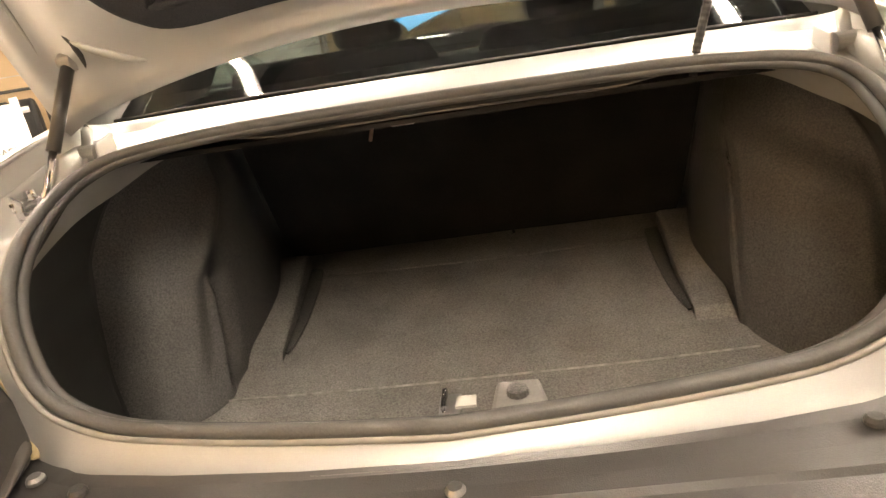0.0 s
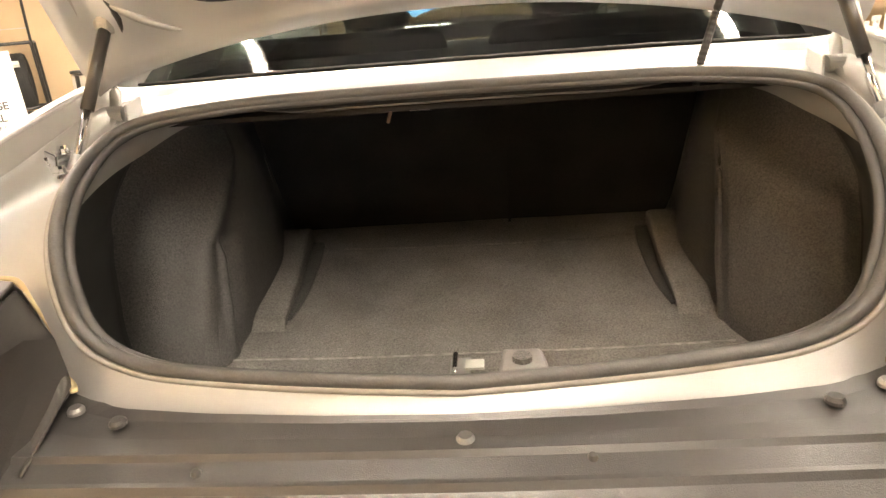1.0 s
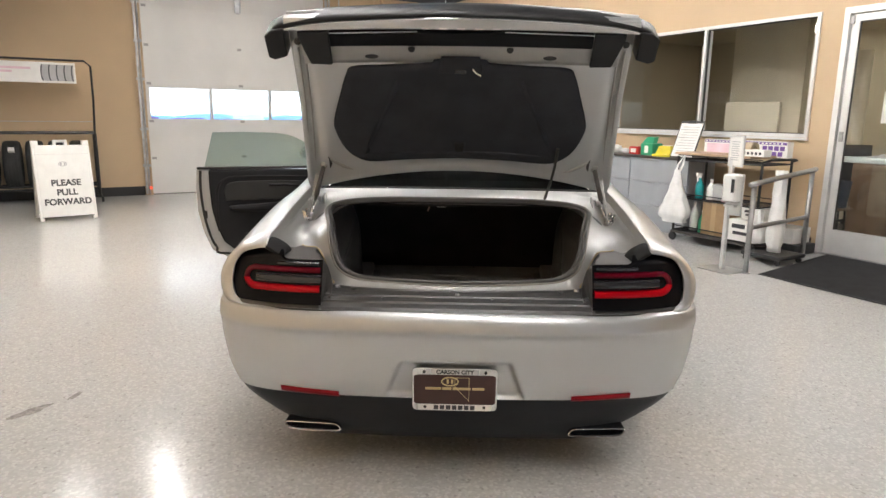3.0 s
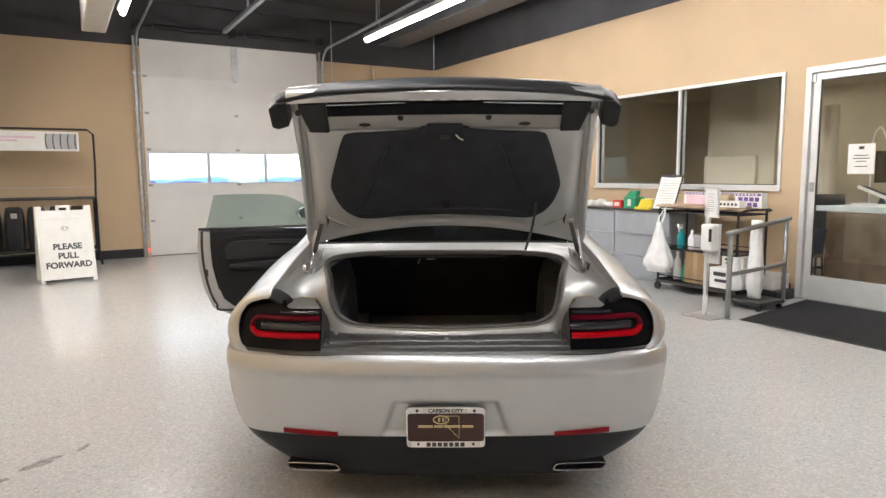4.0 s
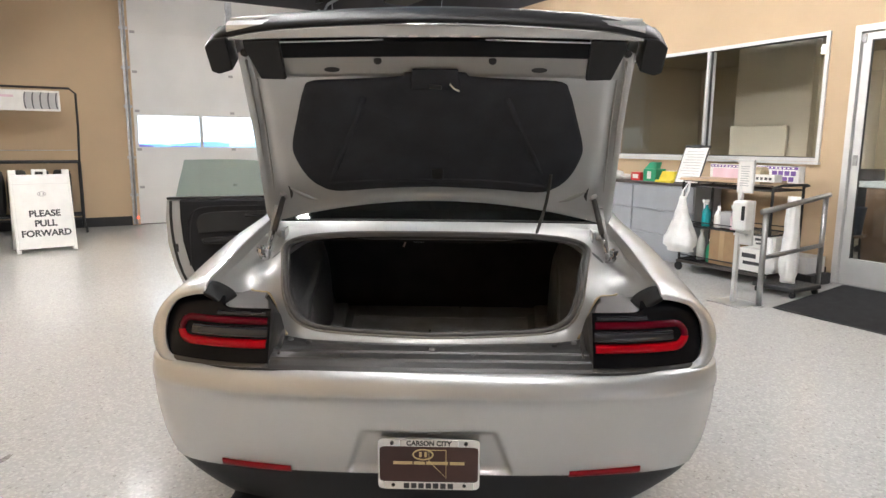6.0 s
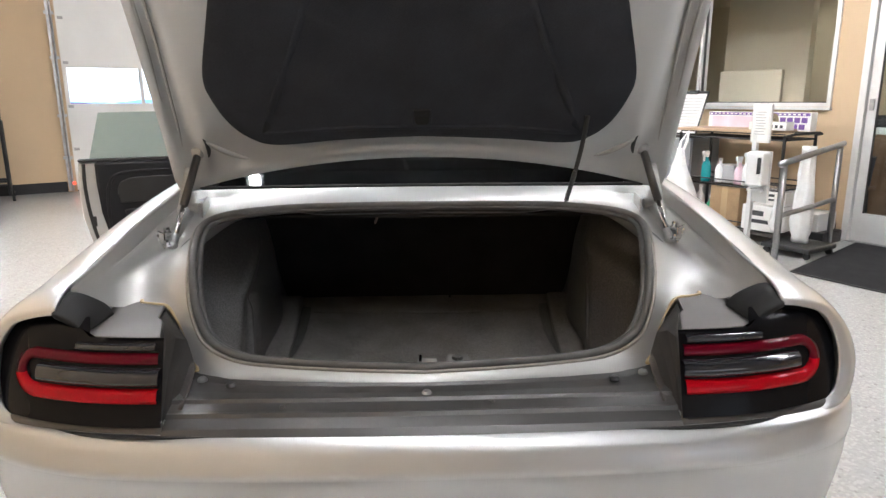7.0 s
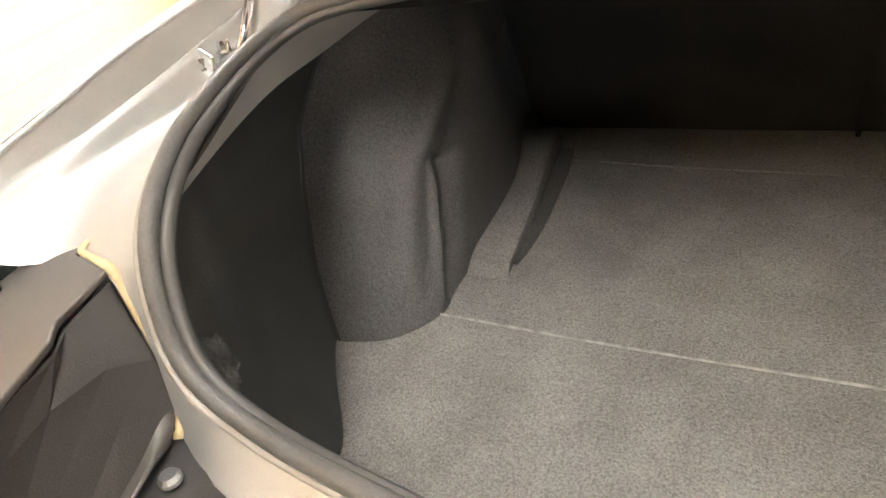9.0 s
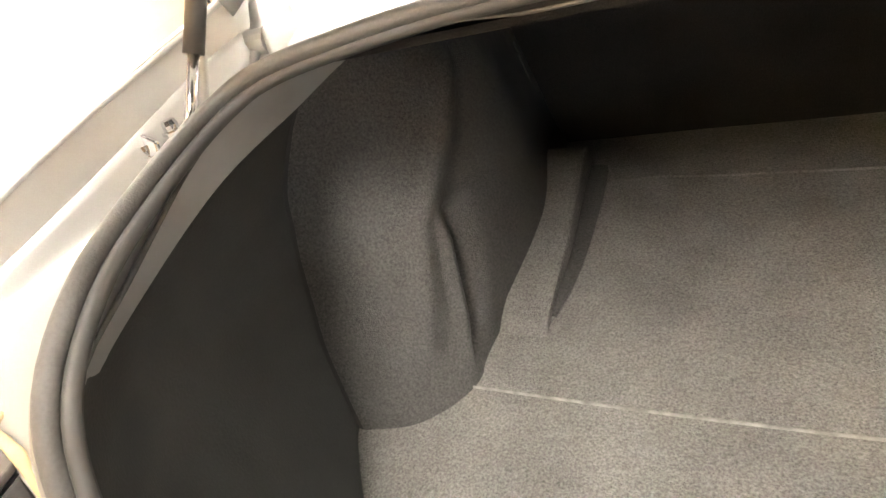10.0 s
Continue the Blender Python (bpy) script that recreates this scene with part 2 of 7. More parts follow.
def grid(bm, rows, wrap=False):
    vs = [[bm.verts.new(tuple(p)) for p in r] for r in rows]
    for a, b in zip(vs, vs[1:]):
        m = len(a)
        for i in range(m if wrap else m - 1):
            j = (i + 1) % m
            bm.faces.new((a[i], a[j], b[j], b[i]))
    return vs


def surface(ctrl, nu, nv):
    """A smooth sheet of nu x nv points through a net of control points."""
    rows = [spline(r, nv) for r in ctrl]
    cols = [spline([r[j] for r in rows], nu) for j in range(nv)]
    return [[cols[j][i] for j in range(nv)] for i in range(nu)]


def flip(rows):
    return [[(-p[0], p[1], p[2]) for p in r] for r in rows]


def tube(bm, pts, r, seg=10, closed=False, flat=1.0, up=(0, 0, 1)):
    """A round bar along a line of points; flat: its height by its width."""
    p = [Vector(q) for q in pts]
    k = len(p)
    rings = []
    for i in range(k):
        a = p[i - 1] if (closed or i > 0) else p[i]
        b = p[(i + 1) % k] if (closed or i < k - 1) else p[i]
        t = (b - a).normalized()
        u = Vector(up)
        if abs(t.dot(u)) > 0.95:
            u = Vector((0, 1, 0)) if abs(t.y) < 0.9 else Vector((1, 0, 0))
        s = t.cross(u).normalized()
        w = s.cross(t).normalized()
        rr = r[i] if isinstance(r, (list, tuple)) else r
        rings.append([bm.verts.new(p[i] + s * math.cos(2 * math.pi * j / seg) * rr + w * math.sin(2 * math.pi * j / seg) * rr * flat) for j in range(seg)])
    pairs = list(zip(rings, rings[1:] + rings[:1])) if closed else list(zip(rings, rings[1:]))
    for a, b in pairs:
        for j in range(seg):
            bm.faces.new((a[j], a[(j + 1) % seg], b[(j + 1) % seg], b[j]))
    if not closed:
        bm.faces.new(rings[0])
        bm.faces.new(rings[-1])
    return bm


def lathe(bm, prof, seg=24, at=(0, 0, 0), axis="z"):
    """Turns a profile of (radius, height) round an axis."""
    rings = []
    for r, h in prof:
        ring = []
        for j in range(seg):
            c, s = math.cos(2 * math.pi * j / seg) * max(r, 1e-4), math.sin(2 * math.pi * j / seg) * max(r, 1e-4)
            q = (c, s, h) if axis == "z" else ((h, c, s) if axis == "x" else (c, h, s))
            ring.append(bm.verts.new((at[0] + q[0], at[1] + q[1], at[2] + q[2])))
        rings.append(ring)
    for a, b in zip(rings, rings[1:]):
        for j in range(seg):
            bm.faces.new((a[j], a[(j + 1) % seg], b[(j + 1) % seg], b[j]))
    bm.faces.new(rings[0])
    bm.faces.new(rings[-1])
    return bm


def slab(bm, pts, push):
    """A flat outline given body by pushing it along a vector."""
    a = [bm.verts.new(tuple(p)) for p in pts]
    b = [bm.verts.new(tuple(Vector(p) + Vector(push))) for p in pts]
    bm.faces.new(a)
    bm.faces.new(b[::-1])
    for i in range(len(a)):
        j = (i + 1) % len(a)
        bm.faces.new((a[i], a[j], b[j], b[i]))
    return bm


def lettering(name, words, size, material, parent, m, extrude=0.001):
    cu = bpy.data.curves.new(name, "FONT")
    cu.offset = size * 0.035
    cu.body, cu.size, cu.extrude, cu.align_x, cu.align_y = words, size, extrude, "CENTER", "CENTER"
    tmp = bpy.data.objects.new(name, cu)
    me = bpy.data.meshes.new_from_object(tmp)
    bpy.data.objects.remove(tmp)
    me.materials.append(material)
    ob = new(name, me)
    ob.parent = parent
    ob.matrix_local = m
    return ob


def setting(name, bm, material, label, category, m=ROOM, **kw):
    ob = part(name, bm, material, None, label, **kw)
    ob.matrix_world = m
    return tagged(ob, label, category, kind="structure")


# ---- the hall ----
floor = setting("floor", box(B(), XL - 0.2, XR + 0.0, YB - 0.2, YG + 0.12, -0.12, 0.0), EPOXY, "glossy light grey epoxy floor with fine chips", "floor")
GX0, GX1, GH = 0.04, 3.14, 3.68                       # overhead door opening
W0, W1, WZ0, WZ1 = 2.285, 5.19, 1.20, 2.47            # office window opening along the right wall
D0, D1, DH = 0.95, 2.05, 2.48                         # glass door opening
TW = 0.16


def wall_y(bm, y0, y1, x0, x1, z0, z1, holes):
    """A wall along x with rectangular openings (x0, x1, z0, z1), built in upright strips."""
    xs = sorted({x0, x1, *[h[0] for h in holes], *[h[1] for h in holes]})
    for a, b in zip(xs, xs[1:]):
        cuts = sorted((max(z0, h[2]), min(z1, h[3])) for h in holes if h[0] < (a + b) / 2 < h[1] and h[3] > z0 and h[2] < z1)
        z = z0
        for lo, hi in cuts:
            if lo > z:
                box(bm, a, b, y0, y1, z, lo)
            z = hi
        if z < z1:
            box(bm, a, b, y0, y1, z, z1)
    return bm


def wall_x(bm, x0, x1, y0, y1, z0, z1, holes):
    wall_y(bm, x0, x1, y0, y1, z0, z1, holes)
    for v in bm.verts:
        v.co.x, v.co.y = v.co.y, v.co.x
    return bm


gd_hole = (GX0, GX1, 0, GH)
setting("wall_north", wall_y(B(), YG, YG + TW, XL, XR, 0, PAINT_TOP, [gd_hole]), TAN, "tan painted wall round the overhead door", "wall")
setting("wall_north_upper", wall_y(B(), YG + 0.002, YG + TW, XL, XR, PAINT_TOP, CEIL, [gd_hole]), BLACKCEIL, "black painted upper wall", "wall")
setting("wall_east", wall_x(B(), XR, XR + TW, YB, YG, 0, PAINT_TOP, [(W0, W1, WZ0, WZ1), (D0, D1, 0, DH)]), TAN, "tan painted wall with office windows and a glass door", "wall")
setting("wall_east_upper", wall_x(B(), XR + 0.002, XR + TW, YB, YG, PAINT_TOP, CEIL, []), BLACKCEIL, "black painted upper wall", "wall")
setting("wall_west", box(B(), XL - TW, XL, YB, YG, 0, PAINT_TOP), TAN, "tan painted wall", "wall")
# painted block wall beside the car, laid in courses with shallow joints
WX, WEND = -2.42, 8.20
bw = setting("wall_west_block", box(B(), WX - 0.22, WX - 0.003, YB, WEND - 0.003, 0, PAINT_TOP), TAN, "tan painted concrete block wall beside the car", "wall")
for k in range(18):
    z0 = max(0.0, 0.2032 * k - 0.077)
    part("block_course", box(B(), WX - 0.20, WX, YB + 0.002, WEND, z0, min(PAINT_TOP, 0.2032 * (k + 1) - 0.077 - 0.004)), TAN, bw, bevel=0.002)
setting("wall_west_block_upper", box(B(), WX - 0.22, WX - 0.004, YB, WEND - 0.004, PAINT_TOP, CEIL), BLACKCEIL, "black painted upper wall", "wall")
setting("wall_west_upper", box(B(), XL - TW, XL - 0.002, YB, YG, PAINT_TOP, CEIL), BLACKCEIL, "black painted upper wall", "wall")
# the opening in the south wall is unseen, cut for the added daylight
setting("wall_south", wall_y(B(), YB - TW, YB, XL, XR, 0, PAINT_TOP, [(-0.95, 2.15, 1.26, 1.78)]), TAN, "tan painted wall behind the car", "wall")
setting("wall_south_upper", box(B(), XL, XR, YB - TW, YB - 0.002, PAINT_TOP, CEIL), BLACKCEIL, "black painted upper wall", "wall")
setting("ceiling", box(B(), XL - TW, XR + TW, YB - TW, YG + TW, CEIL, CEIL + 0.15), BLACKCEIL, "black painted open ceiling", "ceiling")

# black cove base along the walls
bm = B()
box(bm, XL, GX0 - 0.12, YG - 0.012, YG, 0, 0.15)
box(bm, GX1 + 0.12, XR - 0.012, YG - 0.012, YG, 0, 0.15)
box(bm, XR - 0.012, XR, D1 + 0.06, YG, 0, 0.15)
box(bm, XR - 0.012, XR, YB, D0 - 0.06, 0, 0.15)
setting("baseboard", bm, COVE, "black rubber cove base along the wall", "baseboard")

# beams and purlins under the ceiling
for i, (bx0, bx1, bz) in enumerate(((4.45, 4.95, 3.95), (-2.9, -2.5, 4.0))):
    bm = B()
    box(bm, bx0, bx1, YB, YG, bz, bz + 0.03)
    box(bm, (bx0 + bx1) / 2 - 0.02, (bx0 + bx1) / 2 + 0.02, YB, YG, bz + 0.03, CEIL)
    box(bm, bx0, bx1, YB, YG, CEIL - 0.03, CEIL - 0.002)
    setting("ceiling_beam", bm, surf("dark_grey_steel", (0.10, 0.10, 0.105), 0.45, 0.1, 0.2, 3), "dark grey steel ceiling beam", "beam")
for i in range(9):
    y = YB + 1.2 + i * 2.0
    setting("ceiling_purlin", box(B(), XL, XR, y, y + 0.07, CEIL - 0.22, CEIL - 0.002), BLACKCEIL, "black painted ceiling purlin", "beam")

# overhead door: six sections, the third with panes
door = thing("door_1", ROOM @ pose(GX0, YG + 0.045, 0), "closed white sectional overhead door with a row of panes", "garage door", kind="structure")
DW, PH = GX1 - GX0, GH / 6
PANES = [(0.06, 1.01), (1.06, 2.03), (2.08, DW - 0.06)]
for k in range(6):
    z0, z1 = k * PH + 0.0004, (k + 1) * PH - 0.0004
    bm = B()
    if k == 2:
        wall_y(bm, 0, 0.05, 0.0, DW, z0, z1, [(a, b, 1.265, 1.775) for a, b in PANES])
    else:
        box(bm, 0.0, DW, 0, 0.05, z0, z1)
    part("section", bm, WHITEDOOR, door, bevel=0.0008)
for a, b in PANES:
    p = part("pane", box(B(), a, b, 0.022, 0.028, 1.265, 1.775), CLEAR, door)
    p.visible_shadow = False
    bm = B()
    for q in ((a - 0.02, a, 1.245, 1.795), (b, b + 0.02, 1.245, 1.795)):
        box(bm, q[0], q[1], -0.008, -0.001, q[2], q[3])
    box(bm, a, b, -0.008, -0.001, 1.245, 1.265)
    box(bm, a, b, -0.008, -0.001, 1.775, 1.795)
    part("pane_frame", bm, WHITEPL, door)
for k in range(1, 6):
    for hx in (0.06, DW / 2, DW - 0.06):
        bm = B()
        box(bm, hx - 0.035, hx + 0.035, -0.010, -0.001, k * PH - 0.02, k * PH + 0.02)
        tube(bm, [(hx - 0.03, -0.012, k * PH), (hx + 0.03, -0.012, k * PH)], 0.007, 8)
        part("hinge", bm, STEEL, door)
part("bottom_seal", box(B(), 0, DW, -0.004, 0.05, 0.0, 0.012), RUBBER, door)
bm = B()
box(bm, DW / 2 - 0.05, DW / 2 + 0.05, -0.03, -0.012, 3.06, 3.66)
box(bm, DW / 2 - 0.05, DW / 2 - 0.035, -0.055, -0.03, 3.06, 3.66)
box(bm, DW / 2 + 0.035, DW / 2 + 0.05, -0.055, -0.03, 3.06, 3.66)
part("opener_bracket", bm, GALV, door)

# its tracks, spring shaft and opener rail
for side, x in (("left", GX0 - 0.06), ("right", GX1 + 0.06)):
    t = thing("door_track", ROOM, "galvanised steel overhead door track with a curved top", "door track", "tracks of the overhead door")
    arc = [(x, YG - 0.09, 0.02), (x, YG - 0.09, 3.35)]
    arc += [(x, YG - 0.09 - 0.38 * (1 - math.cos(a)), 3.35 + 0.38 * math.sin(a)) for a in np.linspace(0.15, math.pi / 2, 9)]
    arc += [(x, YG - 1.6, 3.74), (x, YG - 5.2, 3.80)]
    bm = B()
    tube(bm, arc, 0.028, 8, up=(1, 0, 0), flat=0.6)
    part("rail", bm, GALV, t)
    bm = B()
    box(bm, x - 0.05, x - 0.02, YG - 0.06, YG - 0.001, 0.02, 3.7)
    part("wall_angle", bm, GALV, t)
    for z in (0.5, 1.1, 1.9, 2.5, 3.1):
        part("bracket", box(B(), x - 0.075, x + 0.045, YG - 0.10, YG - 0.055, z - 0.02, z + 0.02), GALV, t)
    for yy in (YG - 2.6, YG - 5.0):
        part("hanger", box(B(), x - 0.012, x + 0.012, yy - 0.012, yy + 0.012, 3.78, CEIL - 0.003), GALV, t)
    if side == "left":
        bm = B()
        lathe(bm, [(0, 0), (0.022, 0), (0.022, 0.02), (0, 0.02)], 12, (x + 0.02, YG - 0.125, 0.13), "y")
        part("sensor_light", bm, REDDOT, t, "small red sensor light")
sh = thing("spring_shaft", ROOM, "dark torsion spring shaft above the overhead door", "spring shaft")
part("shaft", tube(B(), [(GX0 - 0.1, YG - 0.14, 3.86), (GX1 + 0.1, YG - 0.14, 3.86)], 0.016), WIRE, sh)
for a, b in ((0.25, 1.35), (1.75, 2.9)):
    part("spring", tube(B(), [(a, YG - 0.14, 3.86), (b, YG - 0.14, 3.86)], 0.04, 12), WIRE, sh)
for q in (0.0, 1.55, 3.15):
    part("bearing_plate", box(B(), q - 0.04, q + 0.04, YG - 0.2, YG - 0.001, 3.80, 3.93), WIRE, sh)
opn = thing("opener_rail", ROOM, "ceiling-hung galvanised opener rail running to the overhead door", "door opener")
part("rail", box(B(), 1.36, 1.42, 5.4, YG - 0.2, 3.84, 3.90), GALV, opn)
part("motor_box", box(B(), 1.21, 1.57, 5.0, 5.4, 3.80, 4.02), GALV, opn, bevel=0.02)
for yy in (5.2, 8.2):
    part("hanger", box(B(), 1.375, 1.405, yy, yy + 0.03, 3.903, CEIL - 0.003), GALV, opn)
# conduit drop and a box near the corner
cd = thing("wall_conduit", ROOM, "tan painted conduit and junction box on the wall", "conduit")
part("pipe", tube(B(), [(4.29, YG - 0.05, 0.4), (4.29, YG - 0.05, 3.5)], 0.045, 12), TAN, cd)
part("thin_conduit", tube(B(), [(3.42, YG - 0.02, 1.2), (3.42, YG - 0.02, CEIL - 0.05)], 0.012, 8), GALV, cd)

# tube lights
for i, (tx, ty) in enumerate(TUBES):
    t = thing("tube_light", ROOM @ pose(tx, ty, TUBE_Z), "lit white strip light hung below the black ceiling", "ceiling light", "strip lights under the ceiling")
    h = TUBE_LEN / 2
    bm = B()
    box(bm, -0.06, 0.06, -h, h, 0.03, 0.09)
    part("housing", bm, surf("light_housing", (0.30, 0.30, 0.30), 0.4, 0.2), t, bevel=0.01)
    part("diffuser", tube(B(), [(0, -h + 0.02, 0.005), (0, h - 0.02, 0.005)], 0.035, 10), TUBEGLOW, t, "glowing white tube")
    for yy in (-h * 0.7, h * 0.7):
        part("hanger", tube(B(), [(0, yy, 0.09), (0, yy, CEIL - TUBE_Z - 0.003)], 0.006, 6), GALV, t)

# unit heater hung from the ceiling
ht = thing("unit_heater", ROOM, "light grey ceiling-hung unit heater", "heater")
part("casing", box(B(), -0.86, -0.56, 5.2, 8.3, 3.36, 3.78), ALU, ht, bevel=0.02)
for i in range(6):
    part("louvre", box(B(), -0.84, -0.58, 5.185, 5.199, 3.40 + i * 0.06, 3.43 + i * 0.06), GALV, ht)
for yy in (5.6, 7.9):
    part("hanger", tube(B(), [(-0.71, yy, 3.78), (-0.71, yy, CEIL - 0.003)], 0.01, 6), GALV, ht)

# added glowing panes over the car, there to reflect blue in the rear window
sk = thing("skylight", ROOM @ pose(1.66, 3.27, CEIL - 0.012), "two added glowing panes in the black ceiling, mirrored blue in the rear window", "skylight", kind="structure")
for a, b, col, power in ((-0.44, -0.03, (0.10, 0.50, 0.95), 2.2), (0.03, 0.44, (0.45, 0.75, 0.75), 0.5)):
    part("pane", box(B(), a, b, -0.22, 0.22, -0.004, 0.004), glow("reflection_pane", col, power), sk)
bm = B()
for x in (-0.47, -0.03, 0.44):
    box(bm, x, x + (0.06 if x == -0.03 else 0.03), -0.25, 0.25, -0.02, 0.010)
for y in (-0.25, 0.22):
    box(bm, -0.44, -0.03, y, y + 0.03, -0.02, 0.010)
    box(bm, 0.03, 0.44, y, y + 0.03, -0.02, 0.010)
part("frame", bm, BLACKCEIL, sk)

# outside, beyond the panes
out = setting("backdrop", box(B(), -6, 12, YG + 9.0, YG + 9.1, -0.1, 8.0), glow("bright_daylight", (0.92, 0.96, 1.0), 1.25), "bright daylight outside", "backdrop")
# flat parked-car shapes; the daylight glare on them is their own glow
rng = random.Random(5)
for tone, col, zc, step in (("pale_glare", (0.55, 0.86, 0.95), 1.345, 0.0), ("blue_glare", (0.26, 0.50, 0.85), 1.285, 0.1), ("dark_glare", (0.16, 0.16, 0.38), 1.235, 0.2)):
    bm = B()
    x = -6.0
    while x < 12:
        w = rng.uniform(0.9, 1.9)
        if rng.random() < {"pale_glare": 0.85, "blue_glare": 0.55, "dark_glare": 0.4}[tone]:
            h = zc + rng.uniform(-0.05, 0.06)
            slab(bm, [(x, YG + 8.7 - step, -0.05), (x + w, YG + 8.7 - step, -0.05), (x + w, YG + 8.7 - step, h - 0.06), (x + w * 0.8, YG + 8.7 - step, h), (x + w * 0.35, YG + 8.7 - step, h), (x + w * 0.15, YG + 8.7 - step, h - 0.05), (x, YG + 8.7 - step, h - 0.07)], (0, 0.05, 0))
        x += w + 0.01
    setting("backdrop_cars", bm, glow("cars_in_" + tone, col, 1.1), "parked cars outside, their bright glare put in as glow", "backdrop")
setting("ground", box(B(), -40, 40, YG + 0.13, YG + 60, -0.2, -0.06), surf("asphalt", (0.06, 0.06, 0.062), 0.9, 0, 0.2, 2, 0.3, 90), "asphalt outside the door", "ground")
# unseen glowing panel, added behind the south opening
setting("added_backdrop_south", box(B(), -6, 8, YB - 3.1, YB - 3.0, 0, 5), glow("added_daylight_south", (0.92, 0.96, 1.0), 1.2), "bright daylight outside", "backdrop")

# old scuffs on the coating
STAIN = surf("grey_floor_scuff", (0.20, 0.19, 0.172), 0.5, 0, 0.4, 30, 0.3, 120)
for sx, sy, ra, rb, turn in ((-1.40, 1.50, 0.10, 0.028, 0.5), (-1.22, 1.60, 0.05, 0.014, 0.9), (-1.56, 1.38, 0.035, 0.02, 0.2)):
    bm = B()
    rim_ = []
    for k in range(26):
        a = 2 * math.pi * k / 26
        q = 1 + 0.55 * noise.noise(Vector((math.cos(a) * 2.2 + sx * 9, math.sin(a) * 2.2, sy * 7)))
        u, v = ra * q * math.cos(a), rb * q * math.sin(a)
        rim_.append((sx + u * math.cos(turn) - v * math.sin(turn), sy + u * math.sin(turn) + v * math.cos(turn), 0.001))
    slab(bm, rim_, (0, 0, 0.0015))
    setting("floor_scuff", bm, STAIN, "grey scuff mark on the floor coating", "floor")

# office window
wf = thing("window_1", ROOM, "white-framed two-pane office window", "window", kind="structure")
FX0, FX1 = XR - 0.022, XR + 0.10
ymid = 3.70
bm = B()
FW, MW = 0.037, 0.018
box(bm, FX0, FX1, W0, W1, WZ0, WZ0 + FW)
box(bm, FX0, FX1, W0, W1, WZ1 - FW, WZ1)
box(bm, FX0, FX1, W0, W0 + FW, WZ0 + FW, WZ1 - FW)
box(bm, FX0, FX1, W1 - FW, W1, WZ0 + FW, WZ1 - FW)
part("window_frame", bm, ALU, wf)
part("mullion", box(B(), FX0 + 0.004, FX1, ymid - MW, ymid + MW, WZ0 + FW, WZ1 - FW), ALU, wf)
for a, b in ((W0 + FW, ymid - MW), (ymid + MW, W1 - FW)):
    p = part("pane", box(B(), XR + 0.04, XR + 0.046, a, b, WZ0 + FW, WZ1 - FW), CLEAR, wf)
    p.visible_shadow = False
    bm = B()
    for y0, y1, z0, z1 in ((a, a + 0.011, WZ0 + FW, WZ1 - FW), (b - 0.011, b, WZ0 + FW, WZ1 - FW), (a + 0.011, b - 0.011, WZ0 + FW, WZ0 + FW + 0.009), (a + 0.011, b - 0.011, WZ1 - FW - 0.009, WZ1 - FW)):
        box(bm, XR + 0.010, XR + 0.039, y0, y1, z0, z1)
    part("gasket", bm, RUBBER, wf, "thin black rubber gasket")
part("window_sill", box(B(), XR - 0.045, XR - 0.001, W0 - 0.01, W1 + 0.01, WZ0 - 0.03, WZ0 - 0.003), ALU, wf)

# glass door with closer shoe, pull and a notice
gd = thing("door_2", ROOM, "aluminium-framed glass door with a paper notice", "glass door", kind="structure")
bm = B()
box(bm, XR - 0.02, XR + 0.12, D1 - 0.055, D1, 0, DH)
box(bm, XR - 0.02, XR + 0.12, D0, D0 + 0.055, 0, DH)
box(bm, XR - 0.02, XR + 0.12, D0 + 0.055, D1 - 0.055, DH - 0.06, DH)
part("door_frame", bm, ALU, gd)
L0, L1 = D0 + 0.062, D1 - 0.062
leaf = B()
box(leaf, XR + 0.02, XR + 0.065, L1 - 0.075, L1, 0.012, DH - 0.068)
box(leaf, XR + 0.02, XR + 0.065, L0, L0 + 0.075, 0.012, DH - 0.068)
box(leaf, XR + 0.02, XR + 0.065, L0 + 0.075, L1 - 0.075, 0.012, 0.265)
box(leaf, XR + 0.02, XR + 0.065, L0 + 0.075, L1 - 0.075, DH - 0.135, DH - 0.068)
part("leaf", leaf, ALU, gd)
p = part("pane", box(B(), XR + 0.04, XR + 0.048, L0 + 0.075, L1 - 0.075, 0.265, DH - 0.135), CLEAR, gd)
p.visible_shadow = False
bm = B()
for y0, y1 in ((L1 - 0.087, L1 - 0.0755), (L0 + 0.0755, L0 + 0.087)):
    box(bm, XR + 0.026, XR + 0.0395, y0, y1, 0.266, DH - 0.136)
box(bm, XR + 0.026, XR + 0.0395, L0 + 0.087, L1 - 0.087, DH - 0.146, DH - 0.136)
part("gasket", bm, RUBBER, gd, "thin black rubber gasket")
part("push_bar", box(B(), XR + 0.066, XR + 0.12, L0 + 0.05, L1 - 0.05, 0.965, 1.025), surf("push_bar_grey", (0.40, 0.43, 0.41), 0.4, 0.3), gd, bevel=0.008)
part("lock", box(B(), XR + 0.004, XR + 0.02, L1 - 0.06, L1 - 0.02, 1.17, 1.27), STEEL, gd, "steel lock plate", bevel=0.004)
part("closer_shoe", box(B(), XR - 0.0, XR + 0.02, L1 - 0.03, L1 + 0.02, DH - 0.16, DH - 0.08), STEEL, gd, bevel=0.004)
part("notice", box(B(), XR + 0.034, XR + 0.039, 1.345, 1.60, 1.36, 1.66), PAPER, gd, "white paper notice with grey lines")
bm = B()
